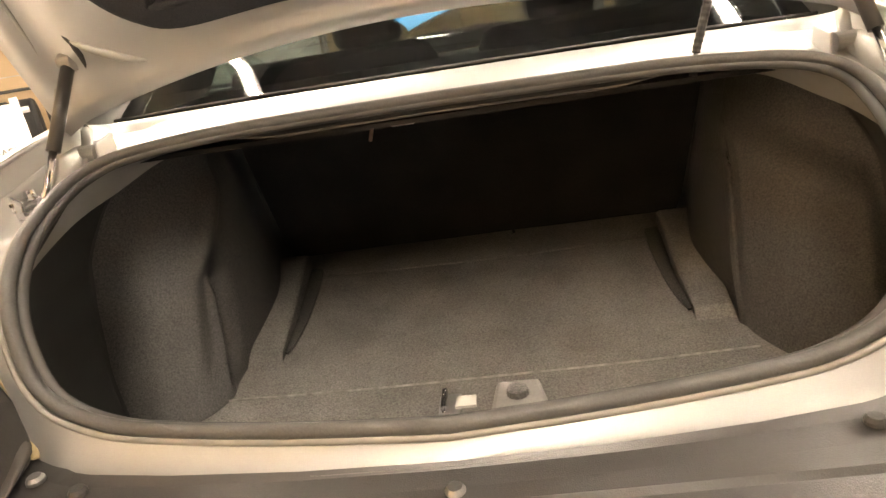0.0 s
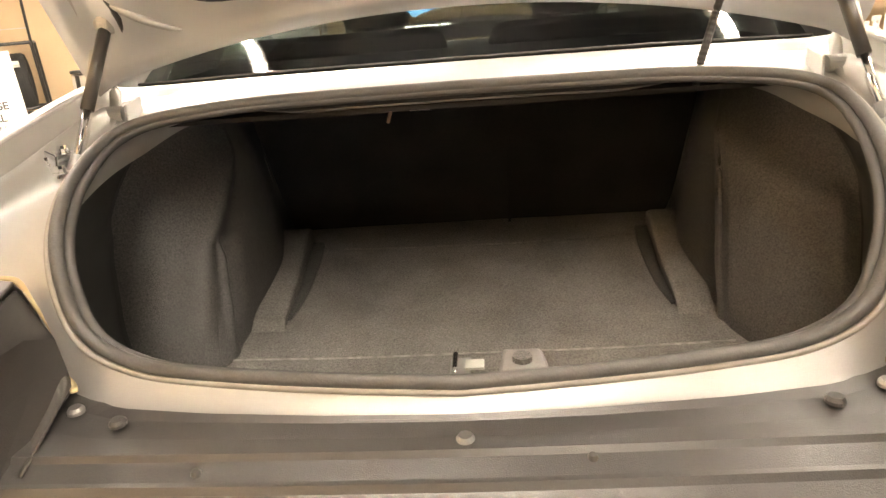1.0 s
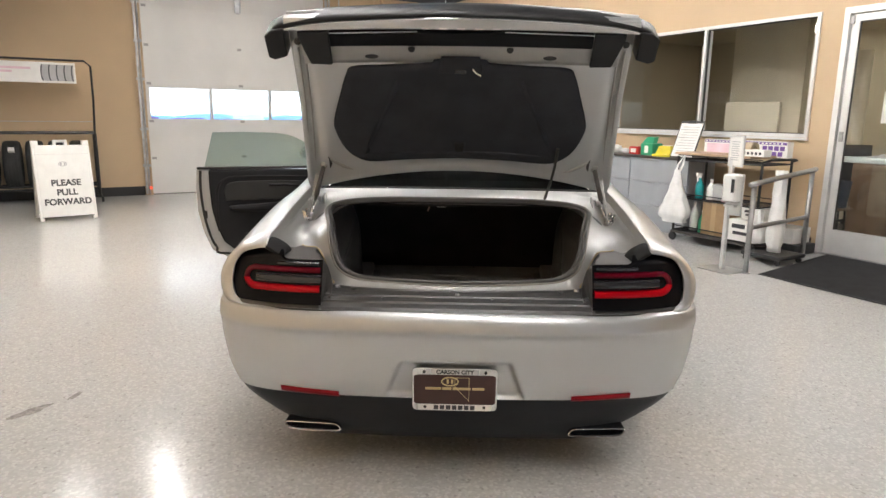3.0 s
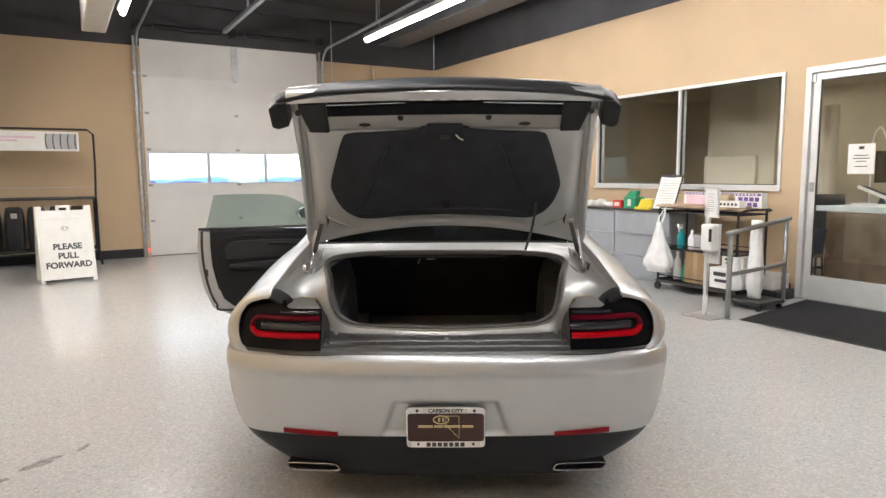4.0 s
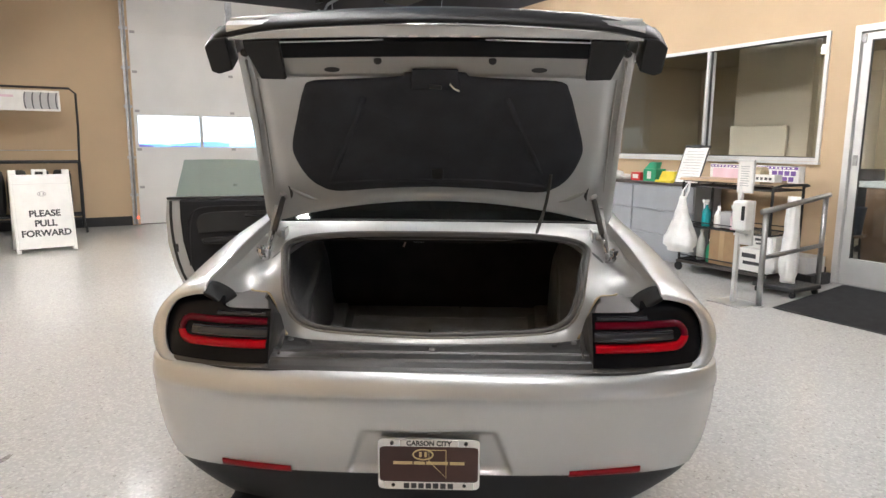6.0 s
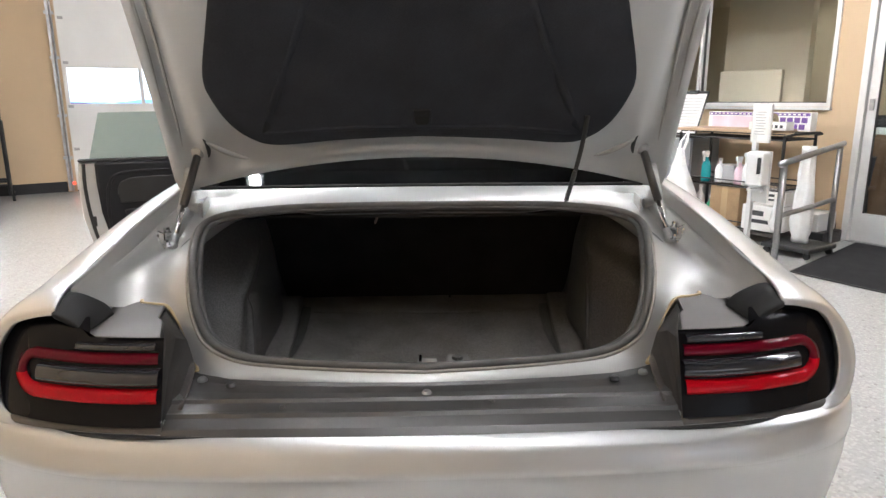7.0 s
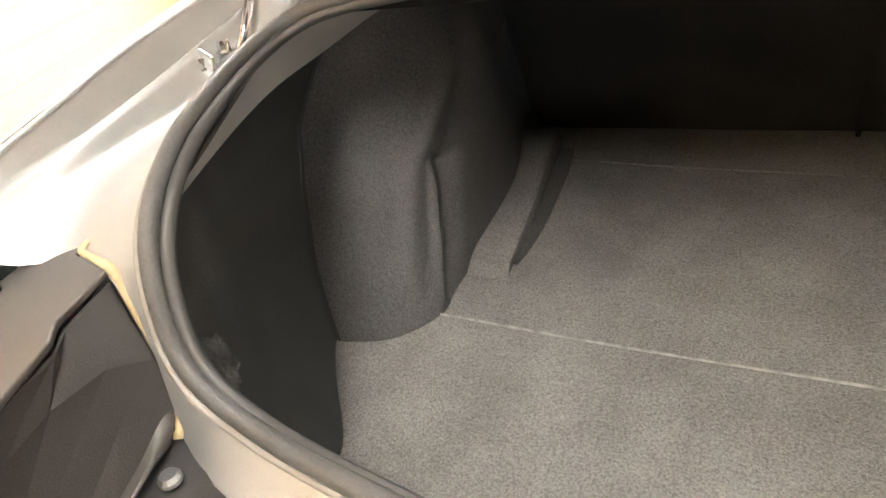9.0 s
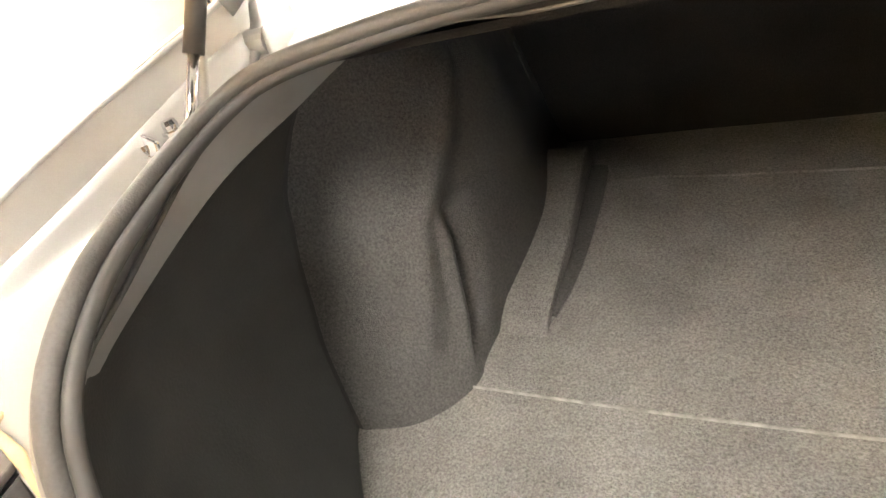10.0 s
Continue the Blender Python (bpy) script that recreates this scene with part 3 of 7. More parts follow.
for i, (wd, z) in enumerate(((0.05, 1.605), (0.14, 1.54), (0.16, 1.51), (0.10, 1.48), (0.12, 1.43))):
    box(bm, XR + 0.031, XR + 0.0335, 1.472 - wd / 2, 1.472 + wd / 2, z, z + (0.03 if i == 0 else 0.008))
part("print", bm, INK, gd)
part("threshold", box(B(), XR - 0.02, XR + 0.14, D0, D1, 0.001, 0.010), STEEL, gd)

# the office behind the glass
OX1 = 9.6
setting("office_floor", box(B(), XR + 0.002, OX1, -1.5, 7.0, -0.12, -0.002), surf("office_carpet", (0.20, 0.18, 0.15), 0.95, 0, 0.2, 5, 0.3, 200), "brown carpet in the office", "floor")
bm = B()
box(bm, OX1, OX1 + 0.12, -1.5, 7.0, 0, 2.75)
box(bm, XR + TW, OX1, -1.62, -1.5, 0, 2.75)
box(bm, XR + TW, OX1, 7.0, 7.12, 0, 2.75)
setting("office_walls", bm, OFFICE, "beige office walls", "wall")
setting("office_ceiling", box(B(), XR + TW, OX1 + 0.12, -1.62, 7.12, 2.75, 2.83), OFFICE, "white office ceiling", "ceiling")
setting("office_partition", box(B(), 7.7, 7.82, 3.66, 4.80, 0, 2.75), OFFICELT, "light beige partition in the office", "wall")
for oy in (1.2, 4.2):
    data = bpy.data.lights.new("office_light", "AREA")
    data.size, data.energy, data.color = 0.6, 12, (1.0, 0.92, 0.80)
    ob = new("office_light", data)
    ob.matrix_world = ROOM @ pose(8.6, oy, 2.70)
    t = thing("office_ceiling_light", ROOM @ pose(8.6, oy, 2.715), "white recessed office ceiling light", "ceiling light", "office lights")
    part("diffuser", box(B(), -0.3, 0.3, -0.3, 0.3, 0, 0.03), glow("office_diffuser", (1, 0.95, 0.88), 1.0), t)
cp = thing("cubicle_panel", ROOM @ pose(7.62, 3.92, 0), "low cream fabric cubicle panel in the office", "panel")
part("panel", box(B(), 0, 0.05, 0, 0.88, 0.01, 1.63), surf("cream_panel", (0.72, 0.66, 0.52), 0.8, 0, 0.05, 3), cp, bevel=0.008)
pl = thing("office_column", ROOM @ pose(8.1, 3.12, 0), "pale round column in the office", "column")
part("shaft", lathe(B(), [(0, 0), (0.11, 0), (0.11, 2.3), (0, 2.3)], 24), OFFICELT, pl, smooth=False)
dk = thing("reception_desk", ROOM @ pose(6.9, 0.75, 0), "brown wooden reception counter with a grey top", "desk")
part("body", box(B(), 0, 0.6, 0.0, 1.68, 0, 0.93), WOOD, dk, bevel=0.006)
part("kick_panel", box(B(), -0.012, -0.002, 0.05, 1.45, 0.30, 0.88), surf("lighter_desk_panel", (0.28, 0.22, 0.15), 0.5, 0, 0.2, 5), dk)
part("top", box(B(), -0.06, 0.7, -0.06, 1.72, 0.931, 0.965), surf("grey_laminate", (0.45, 0.45, 0.44), 0.4), dk, bevel=0.006)
wb = thing("waste_bin", ROOM @ pose(6.55, 2.36, 0.40), "dark blue plastic waste bin on a low stool", "bin")
part("shell", lathe(B(), [(0, 0), (0.10, 0.0), (0.125, 0.29), (0.132, 0.29), (0.132, 0.30), (0.118, 0.30), (0.095, 0.02), (0, 0.02)], 20), surf("bin_blue", (0.05, 0.065, 0.09), 0.5), wb, smooth=False)
for dx, dy in ((-0.08, -0.08), (0.08, -0.08), (0.08, 0.08), (-0.08, 0.08)):
    part("stool_leg", tube(B(), [(dx, dy, -0.40), (dx * 0.8, dy * 0.8, -0.02)], 0.012, 8), TRIM, wb)
part("stool_top", box(B(), -0.12, 0.12, -0.12, 0.12, -0.03, -0.001), WOOD, wb, bevel=0.006)
rng = random.Random(3)
for k in range(5):
    pb = thing("paper_stack", ROOM @ pose(7.0 + 0.03 * k, 1.0 + 0.27 * k, 0.966, 0, 0, rng.uniform(-30, 30)), "untidy stack of papers on the counter", "papers", "papers on the counter")
    for j in range(3):
        bm = box(B(), -0.11, 0.11, -0.15, 0.15, 0.012 * j, 0.012 * j + 0.010)
        bmesh.ops.rotate(bm, verts=bm.verts, matrix=Matrix.Rotation(0.25 * j * rng.uniform(-1, 1), 3, "Z"))
        part("sheets", bm, PAPER, pb)
for (yy, tilt, ln) in ((1.90, 22, 0.62), (1.55, -14, 0.5)):
    fo = thing("slanted_display", ROOM @ pose(7.12, yy, 0.972, tilt, 0, 0), "slanted document holder on the counter", "holder", "holders on the counter")
    part("tray", box(B(), -0.10, 0.10, -ln / 2, ln / 2, 0.11, 0.125), TRIM, fo, bevel=0.003)
    part("lip", box(B(), -0.118, -0.101, -ln / 2, ln / 2, 0.105, 0.145), PAPER, fo, bevel=0.003)
    part("foot", box(B(), -0.05, 0.05, -0.05, 0.05, 0.0, 0.11), TRIM, fo)
dl = thing("desk_lamp", ROOM @ pose(7.4, 2.12, 0.966), "pale desk lamp with an arched arm", "lamp")
part("base", lathe(B(), [(0, 0), (0.08, 0), (0.08, 0.02), (0, 0.02)], 18), ALU, dl)
part("arm", tube(B(), spline([(0, 0.08, 0.02), (0, 0.08, 0.75), (0, 0.0, 0.95), (0, -0.08, 0.80)], 18), 0.012, 8), ALU, dl, smooth=True)
mo = thing("desk_monitor", ROOM @ pose(7.3, 1.86, 0.966), "black monitor on the office desk", "monitor")
part("screen", box(B(), 0.0, 0.03, -0.25, 0.25, 0.28, 0.66), GLOSSBLK, mo, bevel=0.006)
part("stand", box(B(), 0.0, 0.05, -0.03, 0.03, 0.01, 0.28), TRIM, mo)
part("foot", box(B(), -0.06, 0.1, -0.1, 0.1, 0.0, 0.012), TRIM, mo)


def office_chair(m):
    c = thing("office_chair", m, "black swivel office chair", "chair", "chairs in the office")
    part("seat", box(B(), -0.24, 0.24, -0.24, 0.24, 0.44, 0.52), CHAIRBLK, c, bevel=0.03)
    bk = spline([(0.20, 0, 0.55), (0.25, 0, 0.75), (0.27, 0, 1.02)], 8)
    bm = B()
    grid(bm, [[(p[0] + 0.05 * (1 - (yy / 0.22) ** 2) - 0.03, yy, p[2] * 1.1 - 0.05) for yy in np.linspace(-0.22, 0.22, 7)] for p in bk])
    part("backrest", bm, CHAIRBLK, c, smooth=True, solid=0.05)
    part("column", tube(B(), [(0, 0, 0.08), (0, 0, 0.44)], 0.025), TRIM, c)
    part("back_stem", box(B(), 0.18, 0.24, -0.03, 0.03, 0.46, 0.60), TRIM, c)
    for k in range(5):
        a = k * 2 * math.pi / 5
        part("leg", tube(B(), [(0, 0, 0.11), (0.28 * math.cos(a), 0.28 * math.sin(a), 0.075)], 0.018, 8), TRIM, c)
        part("castor", lathe(B(), [(0, -0.015), (0.028, -0.015), (0.028, 0.015), (0, 0.015)], 12, (0.28 * math.cos(a), 0.28 * math.sin(a), 0.030), "y"), TRIM, c)
    return c


first_chair = office_chair(ROOM @ pose(7.75, 2.75, 0.0, 0, 0, 60))
copy_thing(first_chair, ROOM @ pose(8.7, 1.5, 0, 0, 0, 140))


# ---- things along the right wall ----
def lateral_file(m):
    c = thing("filing_cabinet", m, "grey steel lateral filing cabinet with three drawers", "cabinet", "filing cabinets along the wall")
    w, d, h = 0.92, 0.46, 0.89
    part("body", box(B(), 0.02, d, 0.0, w, 0.0, h), CAB, c, bevel=0.004)
    for i in range(3):
        z0 = 0.03 + i * 0.287
        dr = part("drawer", box(B(), 0.0, 0.019, 0.008, w - 0.008, z0, z0 + 0.279), CAB, c, bevel=0.004)
        part("pull", box(B(), -0.012, -0.001, 0.01, w - 0.01, z0 + 0.262, z0 + 0.276), CAB, dr, bevel=0.003)
        part("label_holder", box(B(), -0.005, -0.001, w / 2 - 0.04, w / 2 + 0.04, z0 + 0.18, z0 + 0.205), CAB, dr)
    return c


CX = 5.16
fc = lateral_file(ROOM @ pose(CX, 3.34, 0))
for k in (1, 2):
    copy_thing(fc, ROOM @ pose(CX, 3.34 + 0.925 * k, 0))
ct = thing("counter_top", ROOM @ pose(CX, 3.32, 0.891), "dark laminate counter top over the filing cabinets", "counter top")
part("top", box(B(), -0.02, 0.52, 0.0, 2.82, 0.0, 0.028), DARKTOP, ct, bevel=0.004)
CT = 0.919


def tissue_box(name, m, sx, sy, sz, material, label):
    t = thing(name, m, label, "box")
    part("body", box(B(), -sx / 2, sx / 2, -sy / 2, sy / 2, 0, sz), material, t, bevel=0.006)
    part("label_panel", box(B(), -sx / 2 - 0.003, -sx / 2 - 0.001, -sy * 0.3, sy * 0.3, sz * 0.25, sz * 0.75), PAPER, t)
    return t


tissue_box("first_aid_box", ROOM @ pose(5.32, 4.32, CT), 0.14, 0.15, 0.10, REDPL, "small red plastic box on the counter")
gb = thing("green_dispenser", ROOM @ pose(5.32, 4.08, CT), "green wet-wipe box with white labels on the counter", "dispenser")
part("body", box(B(), -0.09, 0.09, -0.10, 0.10, 0, 0.15), GREEN, gb, bevel=0.01)
bm = B()
slab(bm, [(-0.08, -0.09, 0.151), (-0.08, 0.09, 0.151), (-0.02, 0.06, 0.23), (-0.02, -0.06, 0.23)], (0.08, 0, 0))
part("lid", bm, GREEN, gb, bevel=0.006)
part("label_panel", box(B(), -0.094, -0.091, -0.03, 0.03, 0.03, 0.12), PAPER, gb)
yb = thing("yellow_dispenser", ROOM @ pose(5.30, 3.80, CT), "yellow plastic tray with a white label on the counter", "tray")
bm = B()
slab(bm, [(-0.10, -0.12, 0), (-0.10, 0.12, 0), (-0.06, 0.09, 0.13), (-0.06, -0.09, 0.13)], (0.16, 0, 0))
part("body", bm, YELLOW, yb, bevel=0.008)
part("lip", box(B(), -0.14, -0.10, -0.12, 0.12, 0.0, 0.03), YELLOW, yb, bevel=0.004)
part("label_panel", box(B(), -0.02, 0.05, -0.06, 0.06, 0.131, 0.134), PAPER, yb)
for k, (yy, r) in enumerate(((4.75, 0.09), (4.95, 0.07), (4.58, 0.06))):
    bm = B()
    bmesh.ops.create_icosphere(bm, subdivisions=3, radius=r)
    for v in bm.verts:
        v.co *= 1 + 0.35 * noise.noise(v.co * 22 + Vector((k * 7, 0, 0)))
        v.co.z = max(v.co.z * 0.7 + r * 0.45, 0.0)
    t = thing("crumpled_bag", ROOM @ pose(5.36, yy, CT), "crumpled clear plastic bag on the counter", "bag", "bags on the counter")
    part("sheet", bm, BAG, t, smooth=True)

# clip board leaning at the counter's end
cb = thing("clipboard", ROOM @ pose(5.15, 3.46, 0.925) @ pose(0, 0, 0, 0, 21, 0), "black clipboard with a printed sheet, propped upright", "clipboard")
part("board", box(B(), 0, 0.010, -0.17, 0.17, 0, 0.46), TRIM, cb, bevel=0.004)
part("sheet", box(B(), -0.003, -0.001, -0.155, 0.155, 0.015, 0.43), PAPER, cb)
for i in range(11):
    part("print_bar", box(B(), -0.0045, -0.0035, -0.13, 0.13 - 0.02 * (i % 3), 0.05 + i * 0.033, 0.056 + i * 0.033), GREYINK, cb)
part("clip", box(B(), -0.016, 0.012, -0.06, 0.06, 0.425, 0.464), TRIM, cb, bevel=0.004)

# wire cart with its shelves and load
CY0, CY1, CX0, CX1 = 2.20, 3.24, 4.86, 5.34
cart = thing("wire_cart", ROOM, "black wire shelving cart on castors", "cart")
for px in (CX0, CX1):
    for py in (CY0, CY1):
        part("post", tube(B(), [(px, py, 0.10), (px, py, 0.97)], 0.014, 10), WIRE, cart)
        bm = B()
        lathe(bm, [(0, -0.016), (0.042, -0.016), (0.05, 0), (0.042, 0.016), (0, 0.016)], 16, (px, py, 0.05), "x")
        part("castor", bm, TYRE, cart)
for z in (0.13, 0.50, 0.93):
    bm = B()
    for px in (CX0, CX1):
        tube(bm, [(px, CY0, z), (px, CY1, z)], 0.008, 6)
        tube(bm, [(px, CY0, z + 0.05), (px, CY1, z + 0.05)], 0.006, 6)
    for py in (CY0, CY1):
        tube(bm, [(CX0, py, z), (CX1, py, z)], 0.008, 6)
    for k in range(1, 26):
        yy = CY0 + (CY1 - CY0) * k / 26
        tube(bm, [(CX0, yy, z), (CX1, yy, z)], 0.003, 4)
    part("wire_shelf", bm, WIRE, cart)
bm = B()
tube(bm, [(CX0, CY0, 0.96), (CX0, CY0 - 0.05, 0.975), (CX0 + 0.05, CY0 - 0.06, 0.985), (CX1 - 0.05, CY0 - 0.06, 0.985), (CX1, CY0 - 0.05, 0.975), (CX1, CY0, 0.96)], 0.012, 8)
part("handle", bm, WIRE, cart)
part("base_board", box(B(), CX0 - 0.02, CX1, CY0 - 0.02, CY1 + 0.02, 0.095, 0.12), DARKTOP, cart)
bo = thing("cart_board", ROOM @ pose(CX0 - 0.02, 2.33, 0.987), "light wooden board on the cart's top shelf", "board")
part("top", box(B(), 0, 0.48, 0, 0.95, 0, 0.025), surf("pale_board", (0.50, 0.36, 0.24), 0.6, 0, 0.2, 7), bo, bevel=0.004)
# long box standing behind on the cart, with unreadable print
lb = thing("long_carton", ROOM @ pose(5.27, 2.22, 0.992), "long white and purple printed carton", "carton")
part("body", box(B(), 0, 0.10, 0.0, 1.02, 0, 0.165), PAPER, lb, bevel=0.003)
bm = B()
box(bm, -0.003, -0.001, 0.01, 1.01, 0.132, 0.158)
for r, (z0, z1) in enumerate(((0.072, 0.118), (0.014, 0.060))):
    for k in range(4):
        box(bm, -0.003, -0.001, 0.03 + k * 0.066 + 0.02 * r, 0.082 + k * 0.066 + 0.02 * r, z0, z1)
part("purple_print", bm, PURPLE, lb)
bm = B()
box(bm, -0.003, -0.001, 0.40, 0.98, 0.010, 0.122)
part("pink_print", bm, PINK, lb)
bm = B()
for k in range(22):
    box(bm, -0.005, -0.0035, 0.05 + k * 0.044, 0.075 + k * 0.044, 0.138, 0.152)
part("print", bm, PAPER, lb)
tp = thing("tape_roll", ROOM @ pose(4.96, 2.42, 1.013), "roll of brown masking tape", "tape roll")
bm = B()
rings = [[(r * math.cos(a), h, r * math.sin(a) + 0.07) for a in np.linspace(0, 2 * math.pi, 24, endpoint=False)] for r, h in ((0.07, -0.05), (0.07, 0.05), (0.035, 0.05), (0.035, -0.05), (0.07, -0.05))]
grid(bm, rings, wrap=True)
part("roll", bm, surf("tape", (0.48, 0.40, 0.26), 0.5), tp, smooth=False)
gl = thing("glove_carton", ROOM @ pose(4.88, 2.21, 1.012), "small white carton with black print", "carton")
part("body", box(B(), 0, 0.12, 0.0, 0.34, 0.0, 0.07), PAPER, gl, bevel=0.003)
bm = B()
for k in range(6):
    box(bm, -0.003, -0.001, 0.03 + k * 0.045, 0.055 + k * 0.045, 0.02, 0.045)
part("print", bm, INK, gl)


def bottle(m, col, label, trigger=True, h=0.2):
    t = thing("spray_bottle", m, label, "bottle", "bottles on the cart")
    part("body", lathe(B(), [(0, 0), (0.042, 0.0), (0.045, 0.02), (0.045, h * 0.62), (0.03, h * 0.8), (0.014, h * 0.9), (0.014, h)], 18), col, t, smooth=True)
    if trigger:
        bm = B()
        box(bm, -0.06, 0.02, -0.013, 0.013, h + 0.02, h + 0.055)
        box(bm, -0.045, -0.035, -0.008, 0.008, h - 0.04, h + 0.02)
        part("trigger", bm, WHITEPL, t, bevel=0.004)
        part("neck", tube(B(), [(0, 0, h), (0, 0, h + 0.02)], 0.016, 10), WHITEPL, t)
    else:
        part("cap", tube(B(), [(0, 0, h), (0, 0, h + 0.025)], 0.017, 12), WHITEPL, t)
    return t


bottle(ROOM @ pose(4.93, 2.98, 0.51), TEAL, "teal spray bottle with a white trigger", h=0.23)
bottle(ROOM @ pose(4.93, 2.55, 0.51), WHITEPL, "white spray bottle on the cart", h=0.24)
bottle(ROOM @ pose(4.93, 2.63, 0.51), PINK, "pink spray bottle on the cart", h=0.2)
bottle(ROOM @ pose(4.97, 3.05, 0.138), WHITEPL, "large white jug on the cart's base", False, 0.3)
bottle(ROOM @ pose(4.93, 2.90, 0.138), GREEN, "green-labelled cleaner jug on the cart's base", False, 0.22)
bottle(ROOM @ pose(4.96, 2.85, 0.51), WHITEPL, "white cleaner bottle on the middle shelf", False, 0.2)
jb = thing("grey_bin", ROOM @ pose(5.02, 2.78, 0.51), "small grey plastic bin on the cart", "bin")
bm = B()
slab(bm, [(-0.08, -0.09, 0), (0.08, -0.09, 0), (0.08, 0.09, 0), (-0.08, 0.09, 0)], (0, 0, 0.17))
part("body", bm, GREYINK, jb, bevel=0.01)
for (x, y, sx, sy, sz, mt, lab) in ((5.0, 2.72, 0.26, 0.30, 0.36, CARD, "brown cardboard box on the cart's lower shelf"), (4.98, 2.34, 0.28, 0.34, 0.22, PAPER, "white printed carton on the cart's lower shelf"), (5.06, 2.32, 0.2, 0.26, 0.12, PAPER, "small white carton stacked on another")):
    z = 0.138 if sz != 0.12 else 0.359
    c = thing("carton", ROOM @ pose(x, y, z), lab, "carton", "cartons on the cart")
    part("body", box(B(), -sx / 2, sx / 2, -sy / 2, sy / 2, 0, sz), mt, c, bevel=0.004)
    if mt is PAPER:
        bm = B()
        box(bm, -sx / 2 - 0.003, -sx / 2 - 0.001, -sy * 0.35, sy * 0.3, sz * 0.3, sz * 0.45)
        box(bm, -sx / 2 - 0.003, -sx / 2 - 0.001, -sy * 0.1, sy * 0.35, sz * 0.6, sz * 0.8)
        part("print", bm, INK, c)
    else:
        part("tape", box(B(), -sx / 2 - 0.003, -sx / 2 - 0.001, -0.03, 0.03, 0, sz), surf("parcel_tape", (0.40, 0.28, 0.15), 0.3), c)
fx = thing("flat_carton", ROOM @ pose(5.32, 1.62, 0.0), "flat white carton on the floor by the wall", "carton")
part("body", box(B(), 0, 0.30, 0.46, 0.80, 0.11, 0.27), PAPER, fx, bevel=0.004)
part("dolly", box(B(), -0.02, 0.32, 0.40, 0.84, 0.0, 0.109), TRIM, fx, bevel=0.01)


def hanging_bag(name, m, h, r0, r1, label, lean=0.0):
    bm = B()
    rows = []
    for i, f in enumerate(np.linspace(0, 1, 18)):
        rad = (r0 + (r1 - r0) * min(1, f * 1.25) ** 1.4) * (1 if f < 0.93 else 0.8)
        row = []
        for j in range(28):
            a = 2 * math.pi * j / 28
            q = 1 + 0.22 * noise.noise(Vector((math.cos(a) * 2, math.sin(a) * 2, f * 6))) + 0.10 * math.sin(7 * a + 3 * f)
            row.append((rad * 0.7 * math.cos(a) * q + lean * f, rad * math.sin(a) * q, h * (1 - f)))
        rows.append(row)
    vs = grid(bm, rows, wrap=True)
    bm.faces.new(vs[0])
    bm.faces.new(vs[-1])
    t = thing(name, m, label, "bag")
    part("sack", bm, BAG, t, smooth=True)
    return t


hb = hanging_bag("plastic_bag", ROOM @ pose(4.74, 3.14, 0.24), 0.58, 0.035, 0.185, "clear plastic bag full of white packing, hung on the cart")
bm = B()
for s in (-1, 1):
    tube(bm, [(0, 0.02 * s, 0.54), (0.04, 0.035 * s, 0.64), (0.10, 0.0, 0.74)], [0.020, 0.014, 0.009], 8, flat=0.4)
part("handles", bm, BAG, hb, smooth=True)
hanging_bag("paper_roll_cover", ROOM @ pose(4.84, 1.97, 0.10), 0.80, 0.055, 0.085, "tall roll wrapped in thin white plastic beside the cart")
hanging_bag("plastic_sleeve", ROOM @ pose(4.80, 2.16, 0.16), 0.34, 0.03, 0.075, "limp white plastic sleeve beside the wrapped roll", 0.03)
rb = thing("roll_stand", ROOM @ pose(4.84, 1.99, 0), "low black wheeled stand under the wrapped roll", "stand")
part("plate", box(B(), -0.2, 0.22, -0.22, 0.2, 0.055, 0.095), TRIM, rb, bevel=0.01)
for sx in (-0.16, 0.18):
    for sy in (-0.18, 0.16):
        part("castor", lathe(B(), [(0, -0.012), (0.027, -0.012), (0.027, 0.012), (0, 0.012)], 12, (sx, sy, 0.0275), "x"), TYRE, rb)

# hand sanitizer stand
st = thing("sanitizer_stand", ROOM @ pose(4.08, 1.97, 0), "white hand sanitizer dispenser on a steel floor stand", "dispenser")
part("base_plate", box(B(), -0.15, 0.15, -0.18, 0.15, 0.001, 0.007), surf("grey_base_plate", (0.42, 0.42, 0.41), 0.3, 0.3), st, bevel=0.002)
part("pole", box(B(), -0.018, 0.018, -0.018, 0.018, 0.008, 1.05), ALU, st, bevel=0.003)
part("back_plate", box(B(), -0.012, 0.012, -0.14, 0.02, 0.52, 0.90), ALU, st, bevel=0.003)
part("drip_tray", box(B(), -0.06, -0.013, -0.11, 0.0, 0.60, 0.62), ALU, st)
dp = part("dispenser_body", box(B(), -0.12, -0.013, -0.145, -0.01, 0.65, 0.90), WHITEPL, st, "white plastic dispenser", bevel=0.018)
part("window", box(B(), -0.124, -0.121, -0.135, -0.105, 0.74, 0.86), TRIM, dp)
sf = part("sign_frame", box(B(), -0.012, 0.012, -0.11, 0.04, 0.96, 1.24), ALU, st, bevel=0.004)
part("sheet", box(B(), -0.016, -0.0125, -0.095, 0.025, 0.975, 1.225), PAPER, sf)
bm = B()
for i in range(9):
    box(bm, -0.019, -0.0165, -0.075 + 0.01 * (i % 2), 0.005, 1.02 + i * 0.02, 1.026 + i * 0.02)
part("print", bm, GREYINK, sf)

